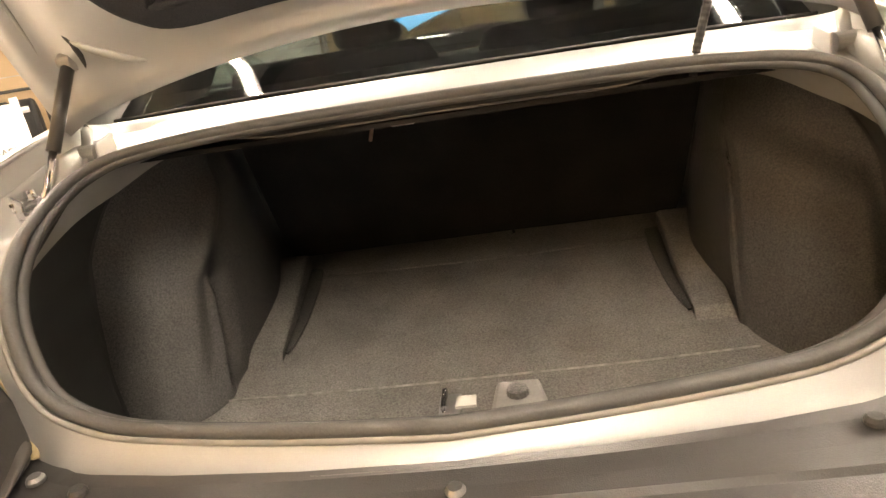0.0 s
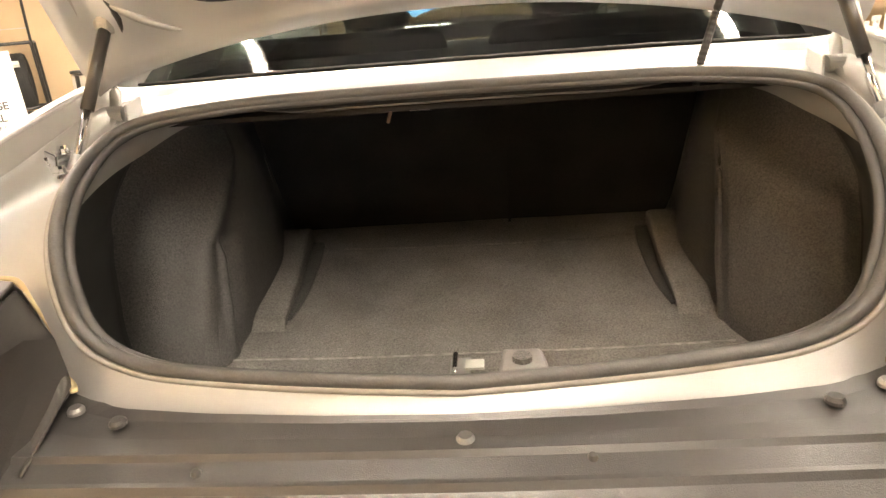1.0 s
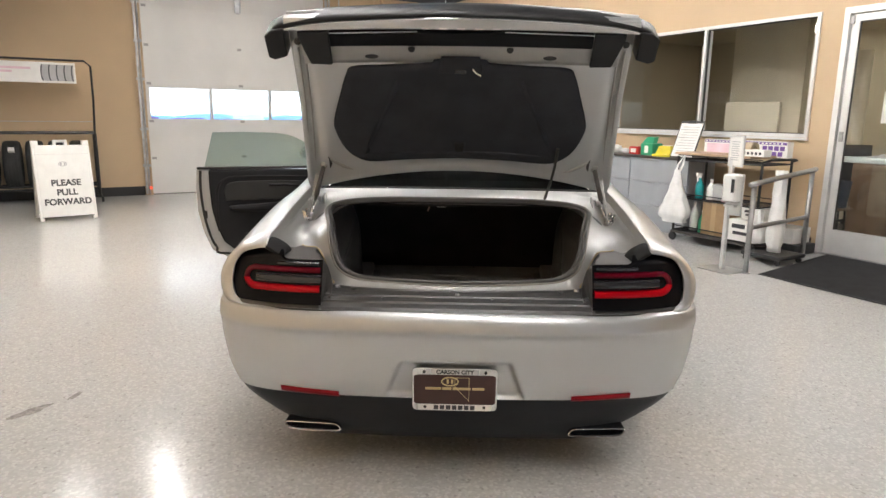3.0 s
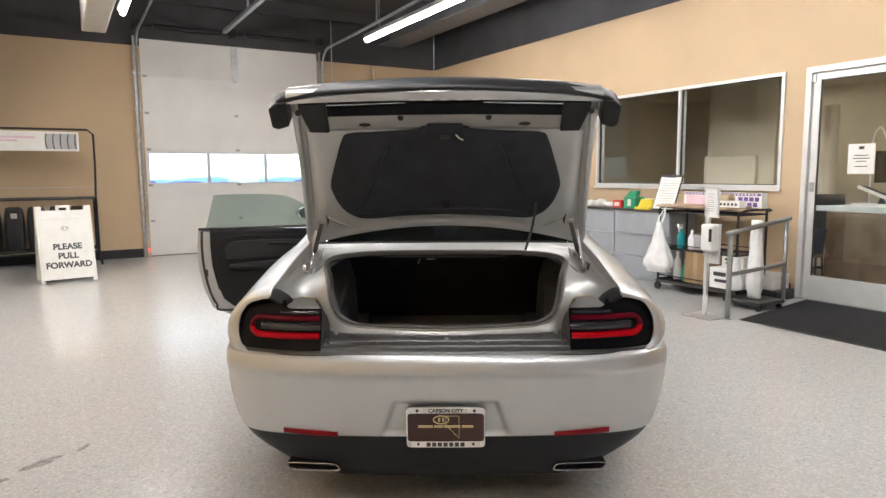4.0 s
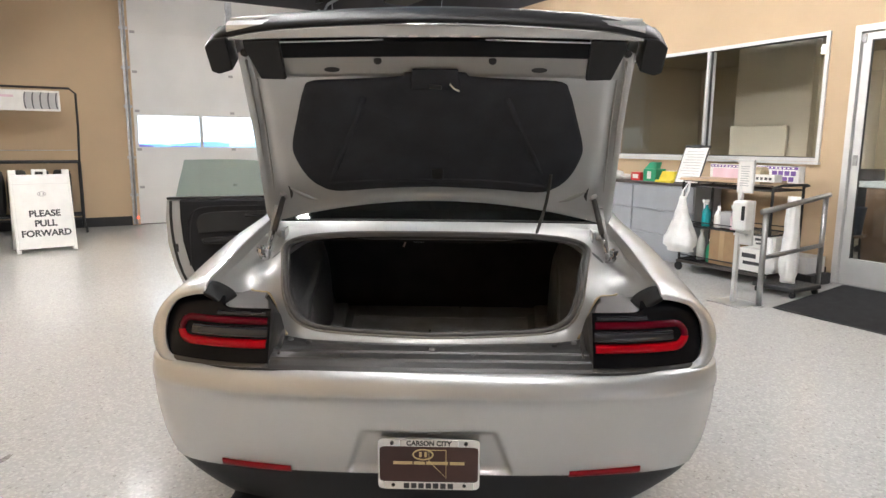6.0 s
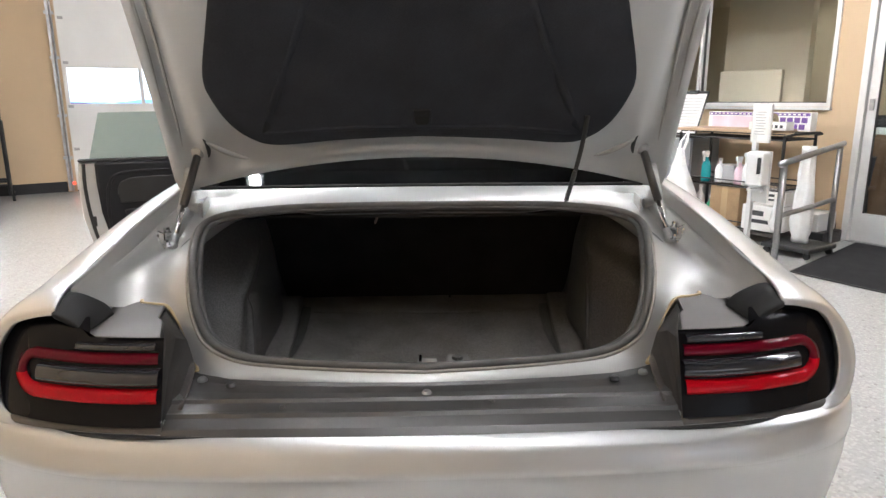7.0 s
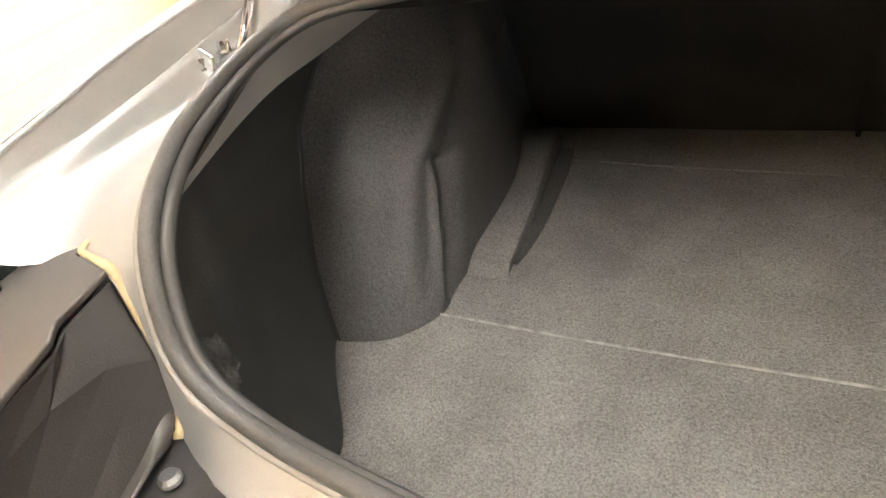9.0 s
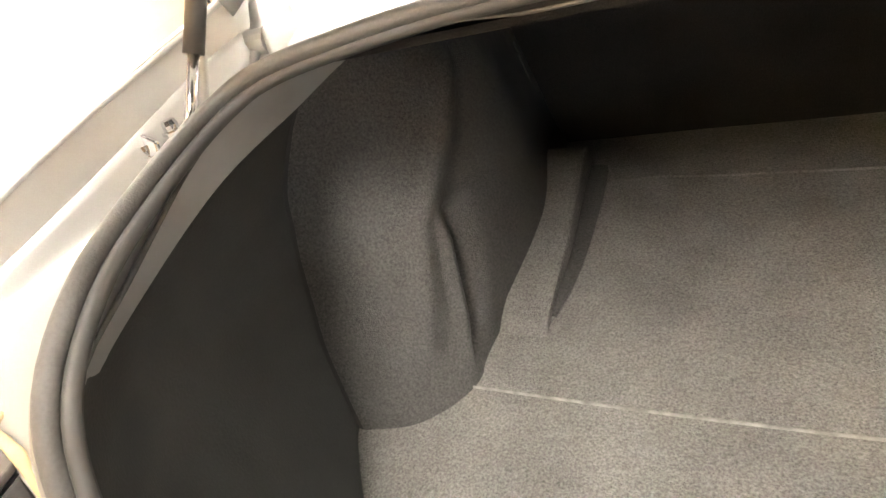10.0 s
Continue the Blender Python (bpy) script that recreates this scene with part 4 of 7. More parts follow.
# brushed steel guard rail by the door
gr = thing("guard_rail", ROOM, "brushed steel tube guard rail by the glass door", "railing")
A0, A1 = (4.15, 1.77), (5.42, 2.02)
part("post", tube(B(), [(*A0, 0.0), (*A0, 0.80)], 0.024, 14), STEEL, gr, smooth=True)
part("post", tube(B(), [(*A1, 0.0), (*A1, 0.87)], 0.024, 14), STEEL, gr, smooth=True)
part("top_rail", tube(B(), [(A0[0] - 0.08, A0[1] - 0.02, 0.815), (*A1, 0.885), (A1[0] + 0.09, A1[1] + 0.02, 0.89)], 0.024, 14), STEEL, gr, smooth=True)
part("mid_rail", tube(B(), [(A0[0], A0[1], 0.42), (A1[0], A1[1], 0.405)], 0.020, 14), STEEL, gr, smooth=True)
for q in (A0, A1):
    part("flange", lathe(B(), [(0, 0.001), (0.045, 0.001), (0.045, 0.008), (0, 0.008)], 18, (*q, 0)), STEEL, gr)
em = thing("entrance_mat", ROOM, "dark ribbed entrance mat before the glass door", "mat")
MA = [(4.21, 1.67), (5.66, 1.90), (5.66, -0.9), (4.15, -1.1)]
bm = B()
slab(bm, [(*p, 0.001) for p in MA], (0, 0, 0.007))
part("carpet", bm, MAT, em, bevel=0.003)
bm = B()
tube(bm, [(*p, 0.006) for p in MA], 0.012, 6, closed=True, flat=0.4)
part("rubber_edge", bm, RUBBER, em)

# ---- things along the overhead-door wall ----
sg = thing("folding_sign", ROOM @ pose(-1.21, 7.69, 0, 0, 0, 8.5), "white plastic A-frame floor sign with black letters", "sign")
SW, SH, SL = 0.325, 1.02, 12
for k, rot in ((0, -SL), (1, SL)):
    pn = B()
    wall_y(pn, -0.018, 0.018, -SW, SW, 0.04, SH - 0.06, [(-SW + 0.03, SW - 0.03, 0.0, 0.05)])
    box(pn, -SW, -SW + 0.08, -0.018, 0.018, SH - 0.06, SH)
    box(pn, SW - 0.08, SW, -0.018, 0.018, SH - 0.06, SH)
    box(pn, -SW, -SW + 0.05, -0.018, 0.018, 0, 0.04)
    box(pn, SW - 0.05, SW, -0.018, 0.018, 0, 0.04)
    wall_y(pn, -0.014, 0.014, -0.08, 0.08, SH - 0.06, SH + 0.01, [(-0.045, 0.045, SH - 0.06, SH - 0.02)])
    pl_ = part("panel", pn, WHITEPL, sg, bevel=0.004)
    pl_.matrix_local = pose(0, 0.0 if k == 0 else 0.43, 0, rot, 0, 0)
    if k == 0:
        for i, w in enumerate(("PLEASE", "PULL", "FORWARD")):
            lettering("letters", w, 0.108, INK, pl_, pose(0.01, -0.0195, 0.475 - i * 0.122, 90))
        bm = B()
        ring = [(0.045 * math.cos(a), -0.020, 0.72 + 0.026 * math.sin(a)) for a in np.linspace(0, 2 * math.pi, 24, endpoint=False)]
        tube(bm, ring, 0.004, 6, closed=True, up=(0, 1, 0))
        box(bm, -0.03, -0.012, -0.022, -0.019, 0.705, 0.735)
        box(bm, 0.012, 0.03, -0.022, -0.019, 0.705, 0.735)
        part("emblem", bm, GREYINK, pl_)
        part("rim", box(B(), -SW + 0.02, SW - 0.02, -0.021, -0.0185, 0.84, 0.848), ALU, pl_)

rk = thing("tyre_rack", ROOM @ pose(0, 0, 0), "black tubular tyre display rack with a printed header", "tyre rack")
RX0, RX1, RY0, RY1 = -2.50, -0.78, 9.42, 9.95
for y in (RY0, RY1):
    for x in (RX0, RX1):
        part("upright", tube(B(), [(x, y, 0.09), (x, y, 1.05)], 0.022, 10), RACKBLK, rk)
for z in (0.22, 1.05):
    for y in (RY0, RY1):
        part("rail", tube(B(), [(RX0, y, z), (RX1, y, z)], 0.018, 10), RACKBLK, rk)
for x in (RX0, RX1):
    for z in (0.22, 1.05):
        part("cross_rail", tube(B(), [(x, RY0, z), (x, RY1, z)], 0.016, 8), RACKBLK, rk)
    for y in (RY0, RY1):
        part("castor", lathe(B(), [(0, -0.016), (0.04, -0.016), (0.045, 0), (0.04, 0.016), (0, 0.016)], 16, (x + 0.03, y, 0.045), "x"), TYRE, rk)
bm = B()
tube(bm, [(RX0, RY0, 1.05), (RX0, RY0, 2.03), (RX0 + 0.08, RY0, 2.10), (RX1 - 0.06, RY0, 2.10), (RX1 + 0.02, RY0, 2.03), (RX1 + 0.02, RY0, 1.55), (RX1, RY0, 1.05)], 0.016, 10)
part("header_frame", bm, RACKBLK, rk)
part("wire", tube(B(), [(RX0, RY0, 1.22), (RX1, RY0, 1.22)], 0.005, 6), GALV, rk)
hd = part("header_panel", box(B(), -2.42, -0.96, RY0 - 0.02, RY0 - 0.005, 1.77, 2.06), PAPER, rk, "white header panel with grey print and a tyre picture", bevel=0.02)
bm = B()
box(bm, -2.3, -1.52, RY0 - 0.025, RY0 - 0.021, 1.955, 1.985)
box(bm, -2.3, -1.75, RY0 - 0.025, RY0 - 0.021, 1.905, 1.935)
part("print", bm, PINK, hd)
bm = B()
box(bm, -1.385, -0.985, RY0 - 0.025, RY0 - 0.021, 1.80, 2.03)
part("picture", bm, GREYINK, hd, bevel=0.002)
for i in range(5):
    x = -1.372 + i * 0.096
    arc = [(x - 0.022 * math.cos(a), RY0 - 0.0275, 1.915 + 0.112 * math.sin(a)) for a in np.linspace(-1.45, 1.45, 12)]
    part("picture_line", tube(B(), arc, 0.0085, 5, up=(0, 1, 0), flat=0.3), INK, hd)


def tyre(m, r=0.345, w=0.235):
    t = thing("tyre", m, "black new tyre with a paper label standing in the rack", "tyre", "tyres in the rack")
    h = w / 2
    prof = [(r * 0.62, -h * 0.85), (r * 0.8, -h), (r * 0.95, -h * 0.9), (r * 0.995, -h * 0.7), (r, 0), (r * 0.995, h * 0.7), (r * 0.95, h * 0.9), (r * 0.8, h), (r * 0.62, h * 0.85), (r * 0.62, h * 0.4), (r * 0.62, -h * 0.4), (r * 0.62, -h * 0.85)]
    bm = B()
    rows = [[(hh, rr * math.cos(a), rr * math.sin(a)) for a in np.linspace(0, 2 * math.pi, 40, endpoint=False)] for rr, hh in prof]
    grid(bm, rows, wrap=True)
    part("casing", bm, TYRE, t, smooth=True)
    for x in (-0.06, -0.02, 0.02, 0.06):
        bm = B()
        rows = [[(x + dx, rr * math.cos(a), rr * math.sin(a)) for a in np.linspace(0, 2 * math.pi, 40, endpoint=False)] for dx, rr in ((-0.014, r * 0.99), (-0.012, r * 1.012), (0.012, r * 1.012), (0.014, r * 0.99))]
        grid(bm, rows, wrap=True)
        part("tread_rib", bm, TYRE, t)
    part("label_panel", slab(B(), [(-0.03, -r * 0.93, 0.19), (0.05, -r * 0.93, 0.19), (0.05, -r * 0.83, 0.235), (-0.03, -r * 0.83, 0.235)], (0, -0.03, 0.03)), PAPER, t)
    return t


ty = tyre(ROOM @ pose(-1.88, 9.72, 0.585))
for x in (-1.02, -1.30, -1.59, -2.18):
    copy_thing(ty, ROOM @ pose(x, 9.72, 0.585))
for y in (9.57, 9.87):
    part("tyre_bar", tube(B(), [(RX0, y, 0.26), (RX1, y, 0.26)], 0.016, 8), RACKBLK, rk)


# ---- the car ----
car = thing("car", pose(0, 0, 0), "silver two-door coupe with its trunk lid and driver's door open", "car")

# rear bumper: a bowed skin lofted along its plan line
PLAN = spline([(0, 0.0), (0.25, 0.003), (0.48, 0.015), (0.66, 0.038), (0.787, 0.076), (0.864, 0.127), (0.906, 0.188), (0.924, 0.29), (0.922, 0.44), (0.905, 0.60)], 240)
PLAN = [(-p[0], p[1]) for p in PLAN[:0:-1]] + [(p[0], p[1]) for p in PLAN]


def plan_at(i, inset):
    a, b = PLAN[max(i - 1, 0)], PLAN[min(i + 1, len(PLAN) - 1)]
    tx, ty = b[0] - a[0], b[1] - a[1]
    k = math.hypot(tx, ty)
    return PLAN[i][0] - ty / k * inset, PLAN[i][1] + tx / k * inset


def recess(x, z):
    """Depth of the hollow round the plate."""
    half = 0.262 - (z - 0.34) / (0.50 - 0.34) * 0.058
    a = min(max((half - abs(x)) / 0.010, 0), 1)
    b = min(max((0.503 - z) / 0.008, 0), 1)
    return 0.026 * a * a * (3 - 2 * a) * b * b * (3 - 2 * b) * min(max((z - 0.346) / 0.012, 0), 1)


def bumper_rows(prof, n):
    rows = []
    for inset, z in spline(prof, n):
        row = []
        for i in range(len(PLAN)):
            bx = abs(PLAN[i][0])
            # the bulged lip fades out round the corners
            ins = inset if inset > 0 else inset * (1 - 0.7 * min(1, max(0, (bx - 0.62) / 0.26)))
            x, y = plan_at(i, ins)
            # the corners tuck in below the paint line
            tuck = 1.6 * max(0, 0.345 - z) ** 1.45 * min(1, max(0, (bx - 0.48) / 0.36))
            row.append((x * (1 - tuck / 0.9), y + recess(x, z) + 0.4 * tuck, z))
        rows.append(row)
    return rows


BUMP = [(0.070, 0.694), (0.040, 0.6935), (0.018, 0.691), (0.003, 0.684), (-0.009, 0.671), (-0.017, 0.655), (-0.0225, 0.639), (-0.0245, 0.628), (-0.0225, 0.619), (-0.016, 0.610), (-0.008, 0.595), (-0.002, 0.57), (0.008, 0.50), (0.024, 0.42), (0.052, 0.345)]
bm = B()
grid(bm, bumper_rows(BUMP, 120))
part("rear_bumper", bm, SILVER, car, "silver painted rear bumper", smooth=True)
VAL = [(0.051, 0.346), (0.060, 0.335), (0.070, 0.29), (0.092, 0.22), (0.125, 0.165), (0.18, 0.125), (0.34, 0.105)]
bm = B()
grid(bm, bumper_rows(VAL, 26))
part("lower_valance", bm, VALANCE, car, "dark grey textured lower valance", smooth=True)


def on_bumper(x, z, out):
    """A point on the bumper's skin, a little proud of it."""
    i = min(range(len(PLAN)), key=lambda k: abs(PLAN[k][0] - x) + (9 if PLAN[k][1] > 0.5 else 0))
    prof = BUMP[::-1] + []
    pr = [(0.20, 0.14), (0.14, 0.17), (0.095, 0.22), (0.070, 0.29), (0.060, 0.335)] + prof
    ins = np.interp(z, [p[1] for p in pr], [p[0] for p in pr])
    px, py = plan_at(i, ins - out)
    return (x, py, z)


for s in (-1, 1):
    bm = B()
    rows = []
    for z, o in ((0.338, -0.004), (0.340, 0.005), (0.350, 0.007), (0.362, 0.005), (0.364, -0.004)):
        rows.append([on_bumper(s * x, z + 0.012 * max(0, (x - 0.43) / 0.23), o) for x in np.linspace(0.432, 0.655, 14)])
    grid(bm, rows)
    part("reflector", bm, surf("reflector_red", (0.24, 0.004, 0.010), 0.3, 0, 0.1, 10, spec=0.25), car, "red bumper reflector", smooth=True)
    # exhaust tip: a flattened tube with a rolled edge
    bm = B()
    cx, cz, yy = s * 0.545, 0.200, 0.098
    outl = []
    for a in np.linspace(0, 2 * math.pi, 40, endpoint=False):
        ca, sa = math.cos(a), math.sin(a)
        outl.append((0.106 * math.copysign(abs(ca) ** 0.35, ca) - s * 0.010 * math.copysign(abs(sa) ** 0.5, sa) * -1, 0.017 * math.copysign(abs(sa) ** 0.5, sa)))
    rows = []
    for dy, k in ((0.30, 1.0), (0.012, 1.0), (-0.002, 1.05), (-0.009, 1.0), (-0.008, 0.84), (0.004, 0.72), (0.15, 0.70)):
        rows.append([(cx + u * (1 - (1 - k) * 0.2), yy + dy + abs(u) * 0.0 + (0.10 * max(0, s * (u) + 0.02) if True else 0), cz + v * k) for u, v in outl])
    grid(bm, rows, wrap=True)
    ex = part("exhaust_tip", bm, CHROME, car, "chrome rectangular exhaust tip", smooth=True)
    bm = B()
    slab(bm, [(cx + u * 0.96, yy + 0.13, cz + v * 0.76) for u, v in outl], (0, 0.01, 0))
    part("bore", bm, TRIM, ex)

# number plate with a dealer frame: all print as plain bars
np_ = new("number_plate")
np_.parent = car
np_.matrix_local = pose(0, 0.020, 0.398)
np_["label"] = "dark brown dealer plate with unreadable bars"
bm = B()
rr = [(0.156 * math.copysign(min(1, abs(math.cos(a)) ** 0.13), math.cos(a)), 0, 0.083 * math.copysign(min(1, abs(math.sin(a)) ** 0.13), math.sin(a))) for a in np.linspace(0, 2 * math.pi, 48, endpoint=False)]
ri = [(0.148 * math.copysign(min(1, abs(math.cos(a)) ** 0.12), math.cos(a)), 0, 0.056 * math.copysign(min(1, abs(math.sin(a)) ** 0.12), math.sin(a))) for a in np.linspace(0, 2 * math.pi, 48, endpoint=False)]
grid(bm, [[(p[0], 0.0, p[2]) for p in rr], [(p[0] * 0.99, -0.006, p[2] * 0.985) for p in rr], [(p[0] * 1.01, -0.006, p[2] * 1.02) for p in ri], [(p[0], -0.001, p[2]) for p in ri]], wrap=True)
part("plate_frame", bm, CHROME, np_, "chrome plate frame", smooth=False)
part("plate_back", slab(B(), [(p[0], -0.001, p[2]) for p in ri], (0, 0.003, 0)), PLATE, np_)
part("frame_panel", box(B(), -0.088, 0.088, -0.0078, -0.0062, 0.059, 0.079), ALU, np_)
part("frame_panel", box(B(), -0.135, 0.135, -0.0078, -0.0062, -0.080, -0.057), PAPER, np_)
lettering("letters", "CARSON CITY", 0.021, INK, np_, pose(0, -0.0085, 0.0685, 90))
for k in range(7):
    part("dark_bar", box(B(), -0.076 + k * 0.0222, -0.0595 + k * 0.0222, -0.0098, -0.0080, -0.0765, -0.060), INK, np_)
for x0, x1 in ((-0.108, -0.050), (-0.046, -0.012), (-0.008, 0.058), (0.064, 0.108)):
    part("gold_bar", box(B(), x0, x1, -0.0035, -0.0015, -0.002, 0.007), PLATEGOLD, np_)
bm = B()
tube(bm, [(-0.018 + 0.03 * math.cos(a), -0.003, 0.030 + 0.016 * math.sin(a)) for a in np.linspace(0, 2 * math.pi, 24, endpoint=False)], 0.0025, 6, closed=True, up=(0, 1, 0))
box(bm, -0.030, -0.022, -0.004, -0.0015, 0.022, 0.038)
box(bm, -0.014, -0.006, -0.004, -0.0015, 0.022, 0.038)
part("emblem", bm, PLATEGOLD, np_)
bm = B()
tube(bm, [(0.0, -0.003, 0.045), (0.0, -0.003, 0.010), (0.052, -0.003, -0.045), (0.052, -0.003, 0.045)], 0.0015, 5, closed=True, up=(0, 1, 0))
part("gold_outline", bm, PLATEGOLD, np_)
for x, z in ((-0.112, 0.068), (0.112, 0.068), (-0.108, -0.067), (0.108, -0.067)):
    part("screw", lathe(B(), [(0, 0), (0.006, 0), (0.005, -0.003), (0, -0.003)], 12, (x, -0.0078, z), "y"), TRIM, np_)

# quarter panels, from the rim of the lamp recess forward to the door opening
QUARTER = [
    [(0.775, 0.098, 0.690), (0.822, 0.112, 0.715), (0.838, 0.128, 0.765), (0.832, 0.14, 0.82), (0.800, 0.14, 0.868), (0.748, 0.126, 0.889), (0.700, 0.118, 0.897)],
    [(0.775, 0.085, 0.682), (0.835, 0.112, 0.705), (0.856, 0.138, 0.765), (0.850, 0.152, 0.826), (0.812, 0.150, 0.880), (0.752, 0.135, 0.905), (0.700, 0.128, 0.915)],
    [(0.830, 0.128, 0.662), (0.874, 0.165, 0.71), (0.884, 0.18, 0.775), (0.866, 0.19, 0.838), (0.816, 0.19, 0.895), (0.748, 0.18, 0.926), (0.700, 0.175, 0.935)],
    [(0.888, 0.26, 0.655), (0.906, 0.28, 0.72), (0.902, 0.29, 0.79), (0.872, 0.29, 0.853), (0.815, 0.29, 0.910), (0.740, 0.29, 0.948), (0.694, 0.29, 0.960)],
    [(0.927, 0.46, 0.65), (0.931, 0.46, 0.73), (0.917, 0.46, 0.81), (0.878, 0.46, 0.88), (0.818, 0.46, 0.940), (0.737, 0.46, 0.993), (0.684, 0.46, 1.005)],
    [(0.935, 0.70, 0.65), (0.937, 0.70, 0.75), (0.922, 0.70, 0.835), (0.882, 0.70, 0.910), (0.818, 0.70, 0.978), (0.728, 0.70, 1.038), (0.668, 0.70, 1.052)],
    [(0.943, 1.00, 0.65), (0.945, 1.00, 0.76), (0.93, 1.00, 0.855), (0.888, 1.00, 0.935), (0.825, 1.00, 0.995), (0.730, 1.00, 1.075), (0.665, 1.00, 1.115)],
    [(0.945, 1.35, 0.65), (0.945, 1.35, 0.76), (0.935, 1.35, 0.86), (0.895, 1.35, 0.945), (0.825, 1.35, 1.02), (0.725, 1.35, 1.17), (0.650, 1.35, 1.255)],
    [(0.945, 1.78, 0.65), (0.945, 1.78, 0.76), (0.938, 1.78, 0.86), (0.90, 1.78, 0.95), (0.82, 1.78, 1.06), (0.70, 1.78, 1.27), (0.615, 1.78, 1.385)],
]
# a little fuller towards the bumper's corners
QUARTER = [QUARTER[0]] + [[(x + 0.015 * min(1, max(0, (0.90 - z) / 0.12)) * min(1, max(0, (1.0 - y) / 0.45)), y, z) for x, y, z in r] for r in QUARTER[1:]]
qrows = surface(QUARTER, 70, 40)
for s in (-1, 1):
    bm = B()
    grid(bm, qrows if s > 0 else flip(qrows))
    part("quarter_panel", bm, SILVER, car, "silver quarter panel", smooth=True, solid=0.006 if s > 0 else 0.006)


def lower_side(y0, y1, n=60):
    """The body side below the shoulder, with wheel arches."""
    rows = []
    for y in np.linspace(y0, y1, n):
        zb = 0.20
        for cy in (1.08, 4.03):
            if abs(y - cy) < 0.40:
                zb = max(zb, 0.35 + math.sqrt(0.40 ** 2 - (y - cy) ** 2))
        zb = min(zb, 0.645)
        x0 = np.interp(y, [0.66, 1.0, 1.78, 3.1, 4.4, 4.85], [0.946, 0.946, 0.945, 0.945, 0.93, 0.86])
        rows.append([(x0 - 0.05 * ((0.65 - z) / 0.45) ** 2, y, z) for z in np.linspace(zb, 0.652, 8)])
    return rows


for s in (-1, 1):
    for name, a, b in (("side_panel", 0.66, 1.78), ("rocker_panel", 1.78, 3.10), ("front_fender", 3.10, 4.85)):
        rows = lower_side(a, b, 70)
        if name == "rocker_panel" and s < 0:
            rows = [[(x, y, 0.2 + (z - 0.2) * 0.16) for x, y, z in r] for r in rows]
        bm = B()
        grid(bm, rows if s > 0 else flip(rows))
        part(name, bm, SILVER, car, smooth=True, solid=0.006)
    FEND = [[(0.945, 3.10, 0.65), (0.945, 3.10, 0.78), (0.93, 3.10, 0.90), (0.86, 3.10, 0.975), (0.76, 3.10, 1.0)],
            [(0.945, 3.8, 0.65), (0.945, 3.8, 0.77), (0.925, 3.8, 0.88), (0.85, 3.8, 0.945), (0.74, 3.8, 0.965)],
            [(0.93, 4.4, 0.65), (0.93, 4.4, 0.75), (0.905, 4.4, 0.83), (0.83, 4.4, 0.885), (0.70, 4.4, 0.905)],
            [(0.86, 4.85, 0.65), (0.86, 4.85, 0.72), (0.84, 4.85, 0.78), (0.78, 4.85, 0.82), (0.66, 4.85, 0.83)]]
    rows = surface(FEND, 24, 16)
    bm = B()
    grid(bm, rows if s > 0 else flip(rows))
    part("front_wing", bm, SILVER, car, smooth=True, solid=0.006)
HOOD = [[(-0.76, 3.55, 0.985), (-0.4, 3.62, 1.02), (0, 3.64, 1.03), (0.4, 3.62, 1.02), (0.76, 3.55, 0.985)],
        [(-0.74, 3.9, 0.962), (-0.4, 3.95, 0.995), (0, 3.96, 1.0), (0.4, 3.95, 0.995), (0.74, 3.9, 0.962)],
        [(-0.70, 4.4, 0.906), (-0.4, 4.45, 0.93), (0, 4.47, 0.935), (0.4, 4.45, 0.93), (0.70, 4.4, 0.906)],
        [(-0.66, 4.85, 0.831), (-0.35, 4.95, 0.85), (0, 4.98, 0.855), (0.35, 4.95, 0.85), (0.66, 4.85, 0.831)]]
bm = B()
grid(bm, surface(HOOD, 26, 26))
part("hood", bm, SILVER, car, smooth=True, solid=0.006)
NOSE = [[(-0.86, 4.85, z), (-0.66, 4.93, z), (0, 4.99 - (0.03 if 0.45 < z < 0.75 else 0), z), (0.66, 4.93, z), (0.86, 4.85, z)] for z in (0.20, 0.38, 0.55, 0.70, 0.80, 0.84)]
bm = B()
grid(bm, surface(NOSE, 16, 26))
part("front_bumper", bm, SILVER, car, smooth=True, solid=0.006)
part("underbody", box(B(), -0.80, 0.80, 0.45, 4.8, 0.17, 0.20), TRIM, car)
ROOF = [[(-0.615, 1.78, 1.385), (-0.35, 1.72, 1.415), (0, 1.70, 1.425), (0.35, 1.72, 1.415), (0.615, 1.78, 1.385)],
        [(-0.60, 2.3, 1.415), (-0.35, 2.3, 1.445), (0, 2.3, 1.455), (0.35, 2.3, 1.445), (0.60, 2.3, 1.415)],
        [(-0.60, 2.85, 1.39), (-0.35, 2.92, 1.42), (0, 2.94, 1.43), (0.35, 2.92, 1.42), (0.60, 2.85, 1.39)]]
bm = B()
grid(bm, surface(ROOF, 20, 20))
part("roof", bm, SILVER, car, smooth=True, solid=0.03)
REAR = [[(-0.672, 0.86, 1.013), (-0.35, 0.810, 1.022), (0, 0.798, 1.024), (0.35, 0.810, 1.022), (0.672, 0.86, 1.013)],
        [(-0.655, 1.22, 1.185), (-0.35, 1.20, 1.215), (0, 1.19, 1.22), (0.35, 1.20, 1.215), (0.655, 1.22, 1.185)],
        [(-0.615, 1.77, 1.383), (-0.35, 1.715, 1.412), (0, 1.695, 1.421), (0.35, 1.715, 1.412), (0.615, 1.77, 1.383)]]
bm = B()
grid(bm, surface(REAR, 16, 24))
part("rear_window", bm, CARGLASS, car, "dark tinted rear window", smooth=True, solid=0.005)
